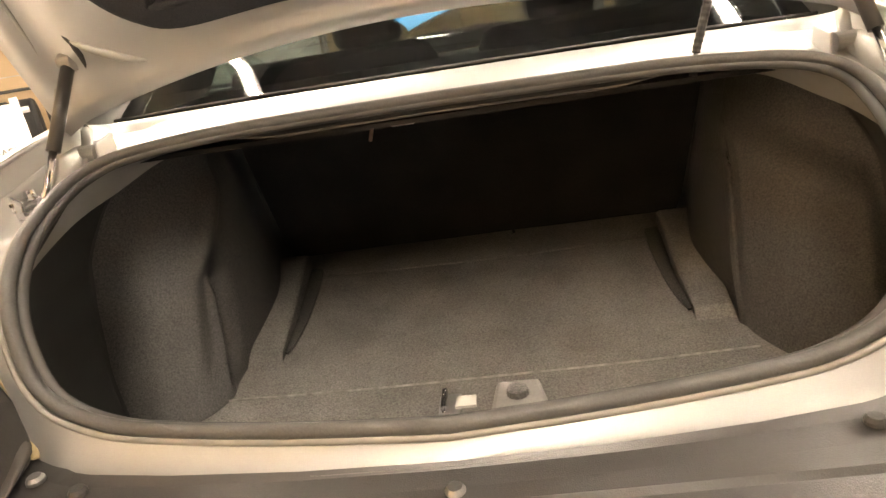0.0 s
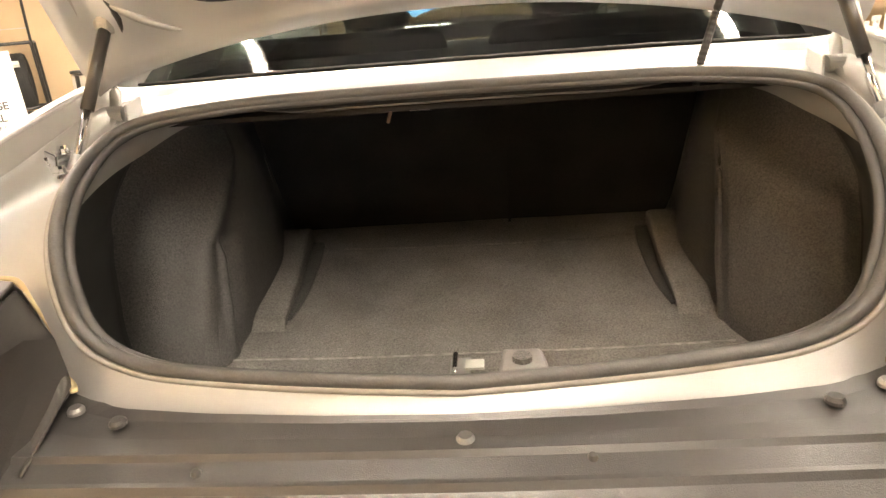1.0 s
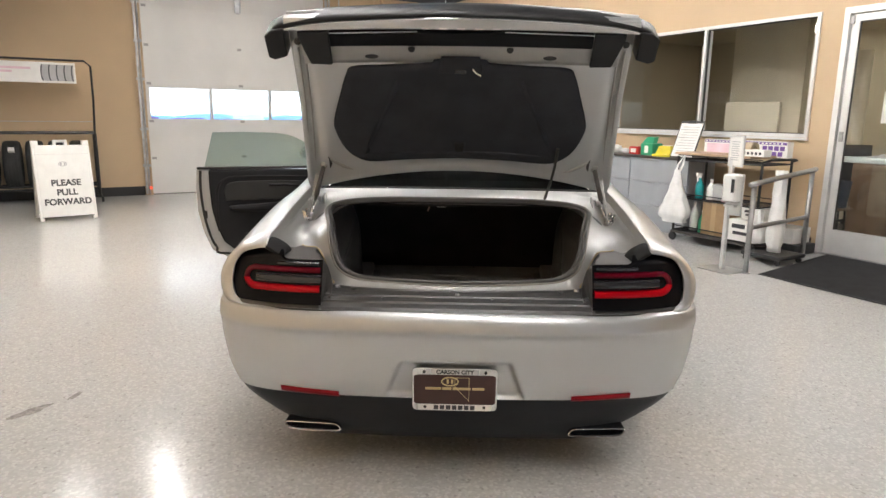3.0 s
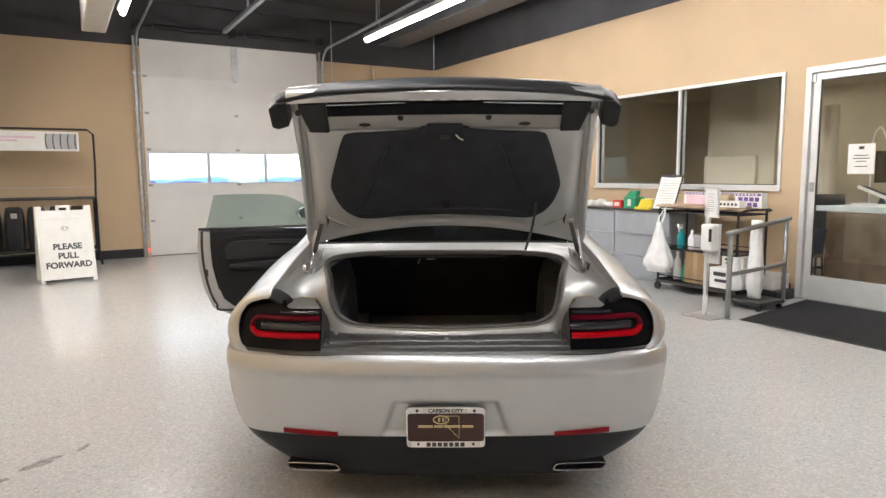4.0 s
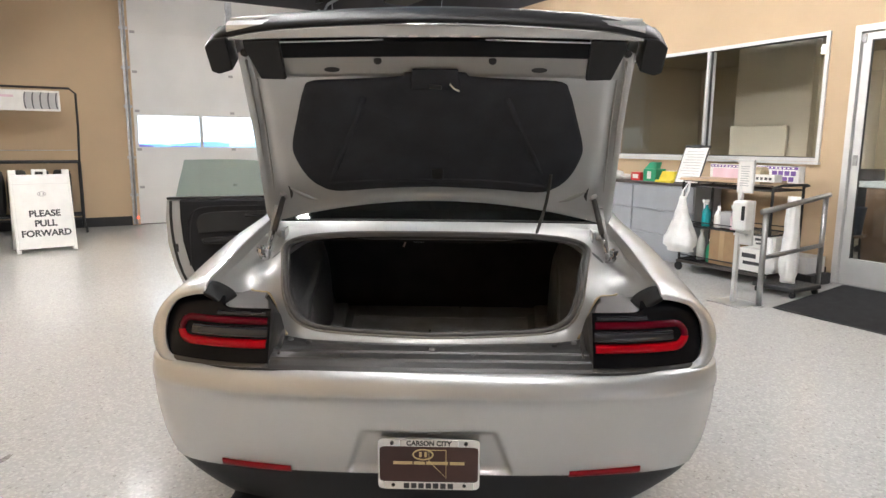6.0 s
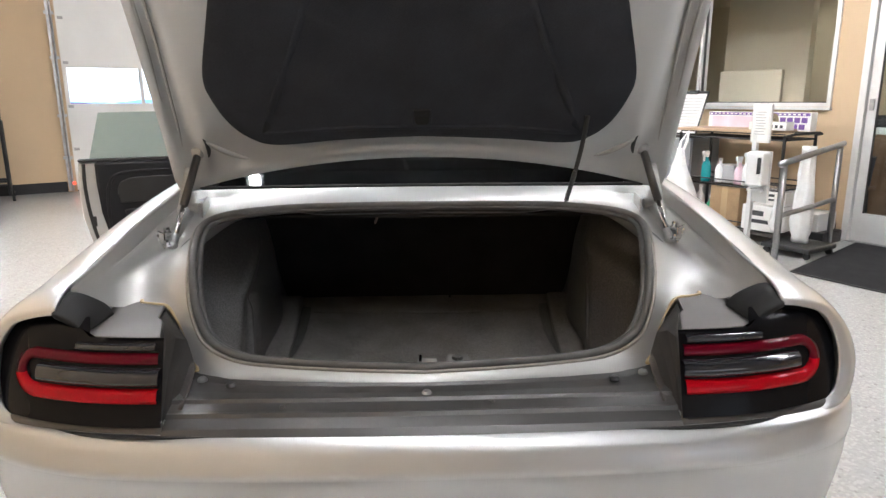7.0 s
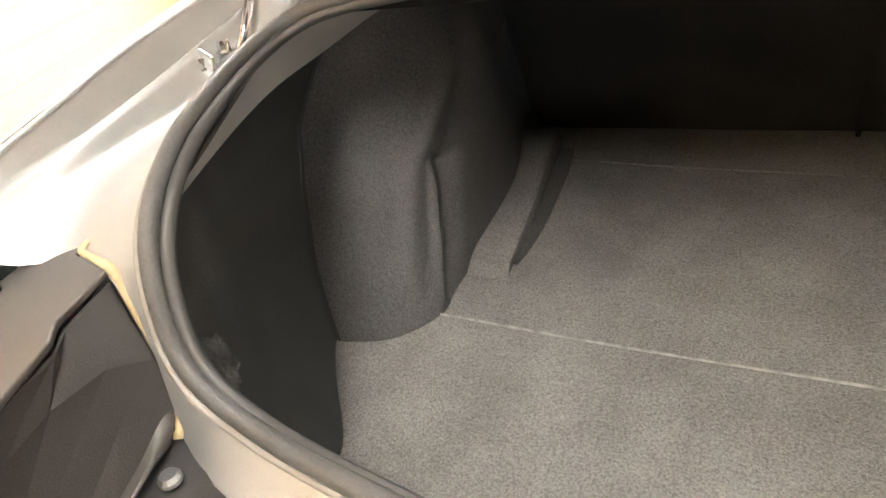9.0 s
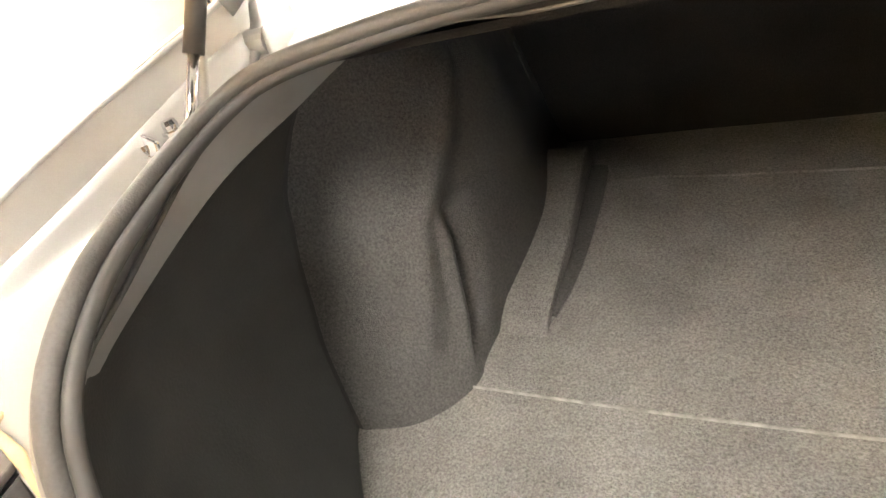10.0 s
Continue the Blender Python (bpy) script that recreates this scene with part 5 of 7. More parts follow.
FRONT = [[(-0.70, 3.52, 0.985), (0, 3.62, 1.02), (0.70, 3.52, 0.985)], [(-0.64, 3.15, 1.21), (0, 3.22, 1.25), (0.64, 3.15, 1.21)], [(-0.60, 2.86, 1.388), (0, 2.945, 1.427), (0.60, 2.86, 1.388)]]
bm = B()
grid(bm, surface(FRONT, 12, 16))
part("windshield", bm, CLEAR, car, "clear windshield", smooth=True, solid=0.005).visible_shadow = False
bm = B()
for k in range(9):
    y = 0.93 + k * 0.085
    z = np.interp(y, [0.84, 1.2, 1.7], [1.050, 1.226, 1.427])
    tube(bm, [(-0.60, y + 0.045, z - 0.012 - 0.018), (-0.3, y + 0.01, z - 0.004 - 0.018), (0, y, z - 0.018), (0.3, y + 0.01, z - 0.004 - 0.018), (0.60, y + 0.045, z - 0.012 - 0.018)], 0.0006, 4)
part("defroster_wires", bm, surf("defroster", (0.10, 0.07, 0.05), 0.7), car)
bm = B()
tube(bm, [(-0.672, 0.893, 1.036), (-0.35, 0.843, 1.045), (0, 0.831, 1.047), (0.35, 0.843, 1.045), (0.672, 0.893, 1.036)], 0.0035, 6)
part("window_seal", bm, RUBBER, car)
for s in (-1, 1):
    part("front_pillar", tube(B(), [(s * 0.72, 3.52, 0.985), (s * 0.66, 3.15, 1.21), (s * 0.605, 2.86, 1.39)], 0.03, 8), SILVER, car)
    part("roof_rail", tube(B(), spline([(s * 0.605, 2.86, 1.39), (s * 0.605, 2.3, 1.41), (s * 0.615, 1.78, 1.38)], 8), 0.03, 8), SILVER, car)
# closed right door with its pane
rows = [[(0.945, y, 0.652), (0.945, y, 0.77), (0.935, y, 0.87), (0.90, y, 0.955), (0.87, y, 0.975)] for y in np.linspace(1.785, 3.095, 20)]
bm = B()
grid(bm, [spline(r, 10) for r in rows])
part("right_door", bm, SILVER, car, smooth=True, solid=0.03)
bm = B()
grid(bm, [[(0.865, 1.80, 0.975), (0.865, 2.4, 0.975), (0.865, 3.0, 0.975), (0.80, 3.38, 1.0)], [(0.63, 1.82, 1.37), (0.625, 2.4, 1.40), (0.625, 2.8, 1.39), (0.70, 3.1, 1.22)]])
part("right_pane", bm, CARGLASS, car, solid=0.005)
# cabin: parcel shelf, seat backs, floor, dashboard
part("parcel_shelf", box(B(), -0.66, 0.66, 0.86, 1.40, 1.014, 1.026), LIDFELT, car)
part("cabin_floor", box(B(), -0.85, 0.85, 1.45, 3.6, 0.21, 0.25), LIDFELT, car)
for x in (-0.36, 0.36):
    part("rear_seat", box(B(), x - 0.30, x + 0.30, 1.46, 1.58, 0.50, 1.08), BLACKTRIM, car, bevel=0.05)
    part("rear_cushion", box(B(), x - 0.30, x + 0.30, 1.60, 2.05, 0.30, 0.50), BLACKTRIM, car, bevel=0.05)
    fs = part("front_seat", box(B(), x - 0.26, x + 0.26, 2.15, 2.30, 0.40, 1.02), BLACKTRIM, car, bevel=0.05)
    part("headrest", box(B(), x - 0.13, x + 0.13, 2.14, 2.25, 1.06, 1.22), BLACKTRIM, fs, bevel=0.04)
    part("seat_cushion", box(B(), x - 0.26, x + 0.26, 2.32, 2.80, 0.30, 0.48), BLACKTRIM, fs, bevel=0.05)
part("dashboard", box(B(), -0.72, 0.72, 3.05, 3.45, 0.62, 0.93), BLACKTRIM, car, bevel=0.06)

# wheels
def wheel(x, y):
    e = new("wheel")
    e.parent = car
    e.matrix_local = pose(x, y, 0.352)
    r, h = 0.350, 0.118
    prof = [(r * 0.70, -h * 0.9), (r * 0.85, -h), (r * 0.97, -h * 0.85), (r, -h * 0.6), (r, h * 0.6), (r * 0.97, h * 0.85), (r * 0.85, h), (r * 0.70, h * 0.9), (r * 0.69, 0), (r * 0.70, -h * 0.9)]
    bm = B()
    grid(bm, [[(hh, rr * math.cos(a), rr * math.sin(a)) for a in np.linspace(0, 2 * math.pi, 36, endpoint=False)] for rr, hh in prof], wrap=True)
    part("tyre", bm, TYRE, e, smooth=True)
    bm = B()
    k = math.copysign(1, x)
    lathe(bm, [(0, k * 0.06), (0.06, k * 0.075), (0.06, k * 0.05), (0.06, k * 0.03), (r * 0.70, -k * 0.02), (r * 0.70, -k * 0.1), (0, -k * 0.1)], 24, axis="x")
    for j in range(5):
        a = j * 2 * math.pi / 5
        tube(bm, [(k * 0.065, 0.04 * math.cos(a), 0.04 * math.sin(a)), (k * 0.085, r * 0.69 * math.cos(a), r * 0.69 * math.sin(a))], 0.03, 8)
    part("rim", bm, GALV, e)


for x in (-0.82, 0.82):
    for y in (1.08, 4.03):
        wheel(x, y)

# black tail panel: a bowed face with a sill ledge
def face_y(x, z):
    return 0.040 + (z - 0.72) * 0.36 + 0.085 * max(0, (abs(x) - 0.49) / 0.34) ** 2.2


for s in (-1, 1):
    e = new("tail_lamp")
    e.parent = car
    e["label"] = "dark tail lamp with a red racetrack band"
    # housing: face, top and inner cheek of the lamp box
    rows = []
    for z in (0.703, 0.712, 0.735, 0.76, 0.79, 0.82, 0.85, 0.872, 0.886):
        rows.append([(s * x, face_y(x, min(z, 0.858) if x < 0.64 else z) + (0.022 if z > 0.88 and x > 0.64 else 0), min(z, 0.858) if x < 0.64 else z) for x in np.linspace(0.487, np.interp(z, [0.688, 0.715, 0.765, 0.82, 0.868, 0.886], [0.790, 0.826, 0.842, 0.836, 0.806, 0.76]), 22)])
    bm = B()
    grid(bm, rows)
    part("housing_face", bm, GLOSSBLK, e, "glossy black lamp surround", smooth=True)
    # ledge below the face, running out to the bumper's lip
    bm = B()
    ledge = []
    for f, dz in ((0.0, 0.006), (0.05, 0.0), (0.20, -0.002), (0.5, -0.005), (0.8, -0.010), (0.93, -0.014), (1.0, -0.034)):
        row = []
        for x in np.linspace(0.487, 0.826 - 0.020 * f, 24):
            yb = 0.014 + float(np.interp(x, [p[0] for p in PLAN if p[0] >= 0 and p[1] < 0.3], [p[1] for p in PLAN if p[0] >= 0 and p[1] < 0.3]))
            yi = max(face_y(x, 0.705), yb + 0.012)
            row.append((s * x, yi + (yb - yi) * f, 0.705 + dz))
        ledge.append(row)
    grid(bm, ledge)
    part("lower_ledge", bm, HOUSING, e, "dark satin ledge under the lamp", smooth=True, solid=0.003)
    # top cover: a notched sheet whose inner corner ends in a point
    bm = B()
    front = [(x, face_y(x, 0.858) + 0.002) for x in np.linspace(0.640, 0.495, 8)]
    rest = [(0.517, 0.166), (0.533, 0.184), (0.544, 0.246), (0.600, 0.259), (0.604, 0.276), (0.618, 0.284), (0.640, 0.270), (0.652, 0.250)]
    slab(bm, [(s * x, y, 0.8585 + 0.092 * (y - 0.095)) for x, y in front + rest], (0, 0, -0.007))
    part("housing_top", bm, LAMPTOP, e, "brown-grey satin lamp top cover", bevel=0.002)
    cheek = [[(0.489, 0.039, 0.702), (0.487, 0.062, 0.708), (0.480, 0.120, 0.722), (0.472, 0.188, 0.744)],
             [(0.491, 0.055, 0.760), (0.495, 0.110, 0.775), (0.492, 0.165, 0.778), (0.481, 0.211, 0.765)],
             [(0.494, 0.080, 0.820), (0.504, 0.135, 0.825), (0.504, 0.185, 0.822), (0.495, 0.223, 0.803)],
             [(0.496, 0.092, 0.853), (0.517, 0.165, 0.855), (0.533, 0.186, 0.858), (0.543, 0.245, 0.864)]]
    bm = B()
    grid(bm, cheek if s > 0 else flip(cheek))
    part("housing_cheek", bm, CHEEK, e, "matt black faceted inner cheek", solid=0.006, bevel=0.003)

    # painted corner plate between cheek and sill
    bm = B()
    plate = [[(s * 0.486, 0.085, 0.709), (s * 0.494, 0.190, 0.764), (s * 0.507, 0.228, 0.805)], [(s * 0.476, 0.080, 0.716), (s * 0.482, 0.165, 0.748), (s * 0.492, 0.215, 0.780)], [(s * 0.462, 0.070, 0.722), (s * 0.466, 0.145, 0.744), (s * 0.474, 0.200, 0.752)]]
    grid(bm, surface(plate, 8, 12))
    part("corner_plate", bm, LAMPTOP, car, "brown-grey painted corner plate", smooth=True, solid=0.003)

    def on_lamp(x, z, out):
        return (s * x, face_y(x, z) - out, z)

    def band(z0, z1, x0, x1, out, n=16):
        rows = []
        for f, o in ((0, -0.002), (0.06, out * 0.8), (0.3, out), (0.7, out), (0.94, out * 0.8), (1, -0.002)):
            rows.append([on_lamp(x, z0 + (z1 - z0) * f, o) for x in np.linspace(x0, x1, n)])
        return rows

    bm = B()
    grid(bm, band(0.745, 0.770, 0.494, 0.745, 0.010))
    part("lower_red_lens", bm, RED, e, "bright red lower lens", smooth=True)
    bm = B()
    grid(bm, band(0.812, 0.832, 0.494, 0.745, 0.008))
    part("upper_red_lens", bm, DARKRED, e, "dark red upper lens", smooth=True)
    for lens, mt, a0, a1, lab in (("end_red_lens", RED, -math.pi / 2, -0.12, "bright red rounded lens end"), ("end_dark_lens", DARKRED, -0.12, math.pi / 2, "dark red upper lens end")):
        bm = B()
        rows = []
        for a in np.linspace(a0, a1, 14):
            row = []
            f = (math.sin(a) + 1) / 2
            wdt = 0.025 + (0.020 - 0.025) * f
            for g, o in ((0, -0.002), (0.08, 0.008), (0.5, 0.010), (0.92, 0.008), (1, -0.002)):
                rad_x = 0.050 - wdt * 1.1 * g
                zc0 = 0.745 + wdt * g if f < 0.5 else 0.832 - wdt * g
                row.append(on_lamp(0.742 + max(0.004, rad_x) * math.cos(a), 0.788 + (zc0 - 0.788) * abs(math.sin(a)), o))
            rows.append(row)
        grid(bm, rows)
        part(lens, bm, mt, e, lab, smooth=True)
    bm = B()
    grid(bm, band(0.777, 0.806, 0.490, 0.735, 0.018))
    part("centre_bar", bm, SMOKE, e, "smoked glossy centre bar", smooth=True)
    bm = B()
    grid(bm, band(0.837, 0.849, 0.500, 0.655, 0.010))
    part("upper_gloss_strip", bm, SMOKE, e, smooth=True)
    # rubber cap at the fender's inner end
    bm = B()
    cap = [[(0.706, 0.114, 0.900), (0.704, 0.145, 0.917), (0.700, 0.176, 0.927)],
           [(0.692, 0.112, 0.897), (0.684, 0.148, 0.915), (0.678, 0.186, 0.920)],
           [(0.660, 0.112, 0.878), (0.650, 0.155, 0.892), (0.643, 0.204, 0.892)],
           [(0.646, 0.110, 0.856), (0.634, 0.150, 0.866), (0.628, 0.204, 0.869)]]
    rows = surface(cap, 10, 10)
    grid(bm, rows if s > 0 else flip(rows))
    part("end_cap", bm, CAPBLK, car, "black rubber end cap", smooth=True, solid=0.016, bevel=0.005)

# black sill trim between the lamps
SILL = [(0.009, 0.678), (0.012, 0.690), (0.022, 0.701), (0.044, 0.712), (0.049, 0.719), (0.055, 0.7195), (0.078, 0.726), (0.083, 0.732), (0.089, 0.7325), (0.112, 0.736), (0.125, 0.741)]
bm = B()
rows = []
for k, (y, z) in enumerate(SILL):
    f = max(0, (k - 7) / (len(SILL) - 8))
    rows.append([(x, (y + 0.012 * (x / 0.49) ** 2) * (1 - f) + f * (0.004 + np.interp(abs(x), [0, 0.15, 0.29, 0.40, 0.478], [0.125, 0.13, 0.142, 0.158, 0.20])), z - 0.004 * (abs(x) / 0.49) ** 4 * (1 - f)) for x in np.linspace(-0.487, 0.487, 50)])
grid(bm, rows)
part("sill_trim", bm, HOUSING, car, "black plastic sill trim with ribs", solid=0.006)
bm = B()
rows = [[(x, y, z) for x in np.linspace(-0.80, 0.80, 60)] for y, z in ((0.02, 0.684), (0.10, 0.682))]
for r in rows:
    for i, p in enumerate(r):
        r[i] = (p[0], p[1] + 0.10 * max(0, (abs(p[0]) - 0.49) / 0.31) ** 2.2, p[2] + 0.006)
grid(bm, rows)
part("lower_panel", bm, TRIM, car, solid=0.004)
for x, y in ((-0.449, 0.160), (0.450, 0.160), (-0.385, 0.135), (0.385, 0.135), (0.005, 0.098), (-0.27, 0.068), (0.13, 0.074)):
    z = np.interp(y, [p[0] for p in SILL], [p[1] for p in SILL])
    if abs(x) > 0.4:
        z = 0.742
    k = 0.5 if 0.1 < abs(x) < 0.3 else 0.9
    part("trim_clip", lathe(B(), [(0, 0.004), (0.008 * k, 0.004), (0.011 * k, 0.0), (0.011 * k, -0.004), (0, -0.004)], 14, (x, y, z)), STEEL if abs(x) > 0.4 or abs(x) < 0.1 else HOUSING, car)

# gutter and flange round the opening
RIM = [(0, 0.155, 0.763), (0.15, 0.168, 0.764), (0.29, 0.187, 0.766), (0.385, 0.203, 0.774), (0.447, 0.214, 0.808), (0.475, 0.235, 0.865), (0.490, 0.270, 0.918), (0.507, 0.335, 0.955), (0.530, 0.42, 0.973), (0.547, 0.50, 0.985), (0.540, 0.548, 0.996), (0.503, 0.562, 1.008), (0.44, 0.575, 1.016), (0.33, 0.60, 1.021), (0.18, 0.62, 1.021), (0, 0.628, 1.021)]
MIDR = [(0, 0.138, 0.743), (0.15, 0.148, 0.743), (0.29, 0.163, 0.744), (0.395, 0.180, 0.748), (0.465, 0.205, 0.775), (0.495, 0.228, 0.832), (0.525, 0.255, 0.875), (0.565, 0.295, 0.893), (0.605, 0.335, 0.905), (0.632, 0.40, 0.916), (0.636, 0.54, 0.928), (0.615, 0.66, 0.968), (0.55, 0.715, 0.994), (0.40, 0.73, 1.005), (0.20, 0.735, 1.010), (0, 0.737, 1.011)]
OUTR = [(0, 0.125, 0.738), (0.15, 0.130, 0.738), (0.29, 0.142, 0.738), (0.40, 0.158, 0.738), (0.478, 0.200, 0.738), (0.505, 0.226, 0.80), (0.533, 0.240, 0.862), (0.60, 0.257, 0.868), (0.646, 0.222, 0.880), (0.699, 0.182, 0.928), (0.684, 0.46, 1.003), (0.668, 0.70, 1.050), (0.645, 0.845, 1.036), (0.45, 0.834, 1.039), (0.22, 0.829, 1.041), (0, 0.827, 1.042)]


def ring_half(c, n=66):
    return spline(c, n)


def ring_full(c, n=66):
    h = ring_half(c, n)
    return h + [np.array((-p[0], p[1], p[2])) for p in h[-2:0:-1]]


rim = ring_full(RIM)
blend = []
for f in np.linspace(0, 1, 45):
    row = []
    for a, b, c in zip(rim, ring_full(MIDR), ring_full(OUTR)):
        p = (1 - f) ** 2 * a + 2 * f * (1 - f) * (2 * b - 0.5 * a - 0.5 * c) + f * f * c
        # pressed channel beside the fender
        side = min(max((abs(p[0]) - 0.55) / 0.05, 0), 1) * min(max((p[1] - 0.30) / 0.08, 0), 1)
        p = p + np.array((0, 0, side * (-0.018 * math.exp(-((f - 0.91) / 0.040) ** 4) + 0.009 * math.exp(-((f - 0.78) / 0.05) ** 2))))
        row.append(p)
    blend.append(row)
bm = B()
grid(bm, blend, wrap=True)
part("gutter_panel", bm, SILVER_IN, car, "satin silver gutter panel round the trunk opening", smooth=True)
# brushed sealer along the lamp box
for s in (-1, 1):
    g = [(s * p[0], p[1], p[2]) for p in ((0.470, 0.192, 0.745), (0.480, 0.213, 0.765), (0.496, 0.226, 0.803), (0.520, 0.240, 0.845), (0.543, 0.250, 0.870), (0.575, 0.258, 0.873), (0.598, 0.264, 0.875), (0.606, 0.282, 0.876), (0.620, 0.290, 0.877), (0.640, 0.276, 0.879))]
    line = spline(g, 50)
    part("seam_sealer", tube(B(), line, [0.0046 + 0.0022 * noise.noise(Vector(tuple(p)) * 45) for p in line], 8, flat=0.6), SEALER, car, "yellowish seam sealer bead", smooth=True)
# rubber seal: a fat outer bulb and a flat inner lip
cen = sum(rim, np.zeros(3)) / len(rim)
ring = [tuple(p) for p in rim]
bm = B()
tube(bm, ring, 0.0088, 12, closed=True)
part("trunk_seal", bm, SEALRUB, car, "black rubber trunk seal", smooth=True)
ring = [tuple(p + (cen - p) * 0.023 + np.array((0, 0.004, -0.006))) for p in rim]
bm = B()
tube(bm, ring, 0.0065, 10, closed=True)
part("seal_lip", bm, surf("seal_lip_grey", (0.07, 0.069, 0.067), 0.5, 0, 0.1, 20), car, "dark grey inner seal lip", smooth=True)
ring = [tuple(p - (cen - p) * 0.021 + np.array((0, -0.002, -0.005))) for p in rim]
part("seal_edge", tube(B(), ring, 0.0042, 8, closed=True), surf("seal_edge_grey", (0.26, 0.245, 0.22), 0.45, 0, 0.15, 25), car, "pale grey outer seal edge", smooth=True)
# flat flap of the seal that hangs under the rear shelf
flap = [p for p in rim if p[2] > 1.012 and abs(p[0]) < 0.42]
flap = sorted(flap, key=lambda p: p[0])
bm = B()
taper = [min(1, (0.425 - abs(p[0])) / 0.16) for p in flap]
grid(bm, [[(p[0], p[1] + dy * w, p[2] + dz * w) for p, w in zip(flap, taper)] for dy, dz in ((0.006, -0.004), (0.010, -0.014), (0.012, -0.023))])
part("seal_flap", bm, RUBBER, car, "black rubber flap under the shelf edge", smooth=True, solid=0.003)
part("flap_edge", tube(B(), [(p[0], p[1] + 0.010 * w, p[2] - 0.024 * w) for p, w in zip(flap, taper)], [0.0022 * w for w in taper], 6), surf("flap_edge_grey", (0.13, 0.13, 0.13), 0.4), car, "pale edge of the rubber flap", smooth=True)
# painted flange inside the seal, bare on both flanks
half_rim = ring_half(RIM)
for s in (-1, 1):
    low = spline([(0.475, 0.228, 0.800), (0.545, 0.270, 0.820), (0.580, 0.320, 0.852), (0.580, 0.41, 0.888), (0.566, 0.52, 0.926), (0.556, 0.64, 0.942), (0.52, 0.70, 0.965), (0.46, 0.68, 0.985)], 36)
    top = [half_rim[18 + i] + (cen - half_rim[18 + i]) * 0.023 + np.array((0, -0.002, -0.006)) for i in range(36)]
    rows = [[(s * (a[0] + (b[0] - a[0]) * f + 0.006 * math.sin(math.pi * f)), a[1] + (b[1] - a[1]) * f + 0.006, a[2] + (b[2] - a[2]) * f) for a, b in zip(top, low)] for f in np.linspace(0, 1, 6)]
    bm = B()
    grid(bm, rows)
    part("inner_flange", bm, surf("flange_grey", (0.46, 0.46, 0.455), 0.5, 0.2, 0.1, 10), car, "bare grey painted inner flange", smooth=True)

# trunk lining
LEVELS = [
    (0.492, [(0.44, 0.2), (0.52, 0.376), (0.545, 0.435), (0.604, 0.514), (0.650, 0.590), (0.595, 0.613), (0.510, 0.693), (0.475, 0.787), (0.48, 1.00), (0.512, 1.20), (0.522, 1.31)]),
    (0.600, [(0.455, 0.21), (0.56, 0.37), (0.60, 0.43), (0.652, 0.520), (0.684, 0.617), (0.628, 0.668), (0.532, 0.738), (0.488, 0.806), (0.482, 1.00), (0.525, 1.20), (0.535, 1.31)]),
    (0.720, [(0.465, 0.22), (0.61, 0.345), (0.635, 0.43), (0.675, 0.520), (0.700, 0.655), (0.645, 0.722), (0.542, 0.785), (0.497, 0.842), (0.486, 1.00), (0.545, 1.20), (0.555, 1.31)]),
    (0.810, [(0.505, 0.240), (0.608, 0.345), (0.64, 0.44), (0.675, 0.530), (0.700, 0.685), (0.645, 0.765), (0.548, 0.828), (0.503, 0.872), (0.492, 1.00), (0.56, 1.20), (0.57, 1.31)]),
    (0.875, [(0.530, 0.270), (0.598, 0.370), (0.635, 0.46), (0.660, 0.550), (0.668, 0.700), (0.620, 0.780), (0.550, 0.845), (0.510, 0.890), (0.505, 1.00), (0.57, 1.20), (0.58, 1.31)]),
    (0.930, [(0.530, 0.380), (0.575, 0.440), (0.60, 0.49), (0.620, 0.570), (0.625, 0.710), (0.600, 0.790), (0.560, 0.860), (0.530, 0.930), (0.53, 1.02), (0.572, 1.20), (0.58, 1.31)]),
    (0.978, [(0.538, 0.50), (0.542, 0.52), (0.555, 0.55), (0.560, 0.600), (0.570, 0.700), (0.565, 0.800), (0.555, 0.880), (0.540, 0.950), (0.556, 1.05), (0.572, 1.20), (0.58, 1.31)]),
]
def floor_z(y):
    return 0.485 + 0.12 * (y - 0.6)


# crest of the wheel-arch bulge: x, y at each height; the left one is dented
ZS = [0.492, 0.55, 0.61, 0.66, 0.695, 0.728, 0.765, 0.81, 0.875, 0.93, 0.978]
CREST = {-1: [(0.500, 0.692), (0.505, 0.712), (0.512, 0.735), (0.517, 0.753), (0.520, 0.766), (0.524, 0.778), (0.514, 0.806), (0.508, 0.846), (0.503, 0.885), (0.530, 0.930), (0.550, 0.96)],
         1: [(0.505, 0.765), (0.502, 0.778), (0.500, 0.792), (0.500, 0.802), (0.500, 0.809), (0.500, 0.816), (0.500, 0.824), (0.500, 0.835), (0.502, 0.868), (0.530, 0.930), (0.550, 0.96)]}


def smooth01(v):
    v = min(max(v, 0), 1)
    return v * v * (3 - 2 * v)


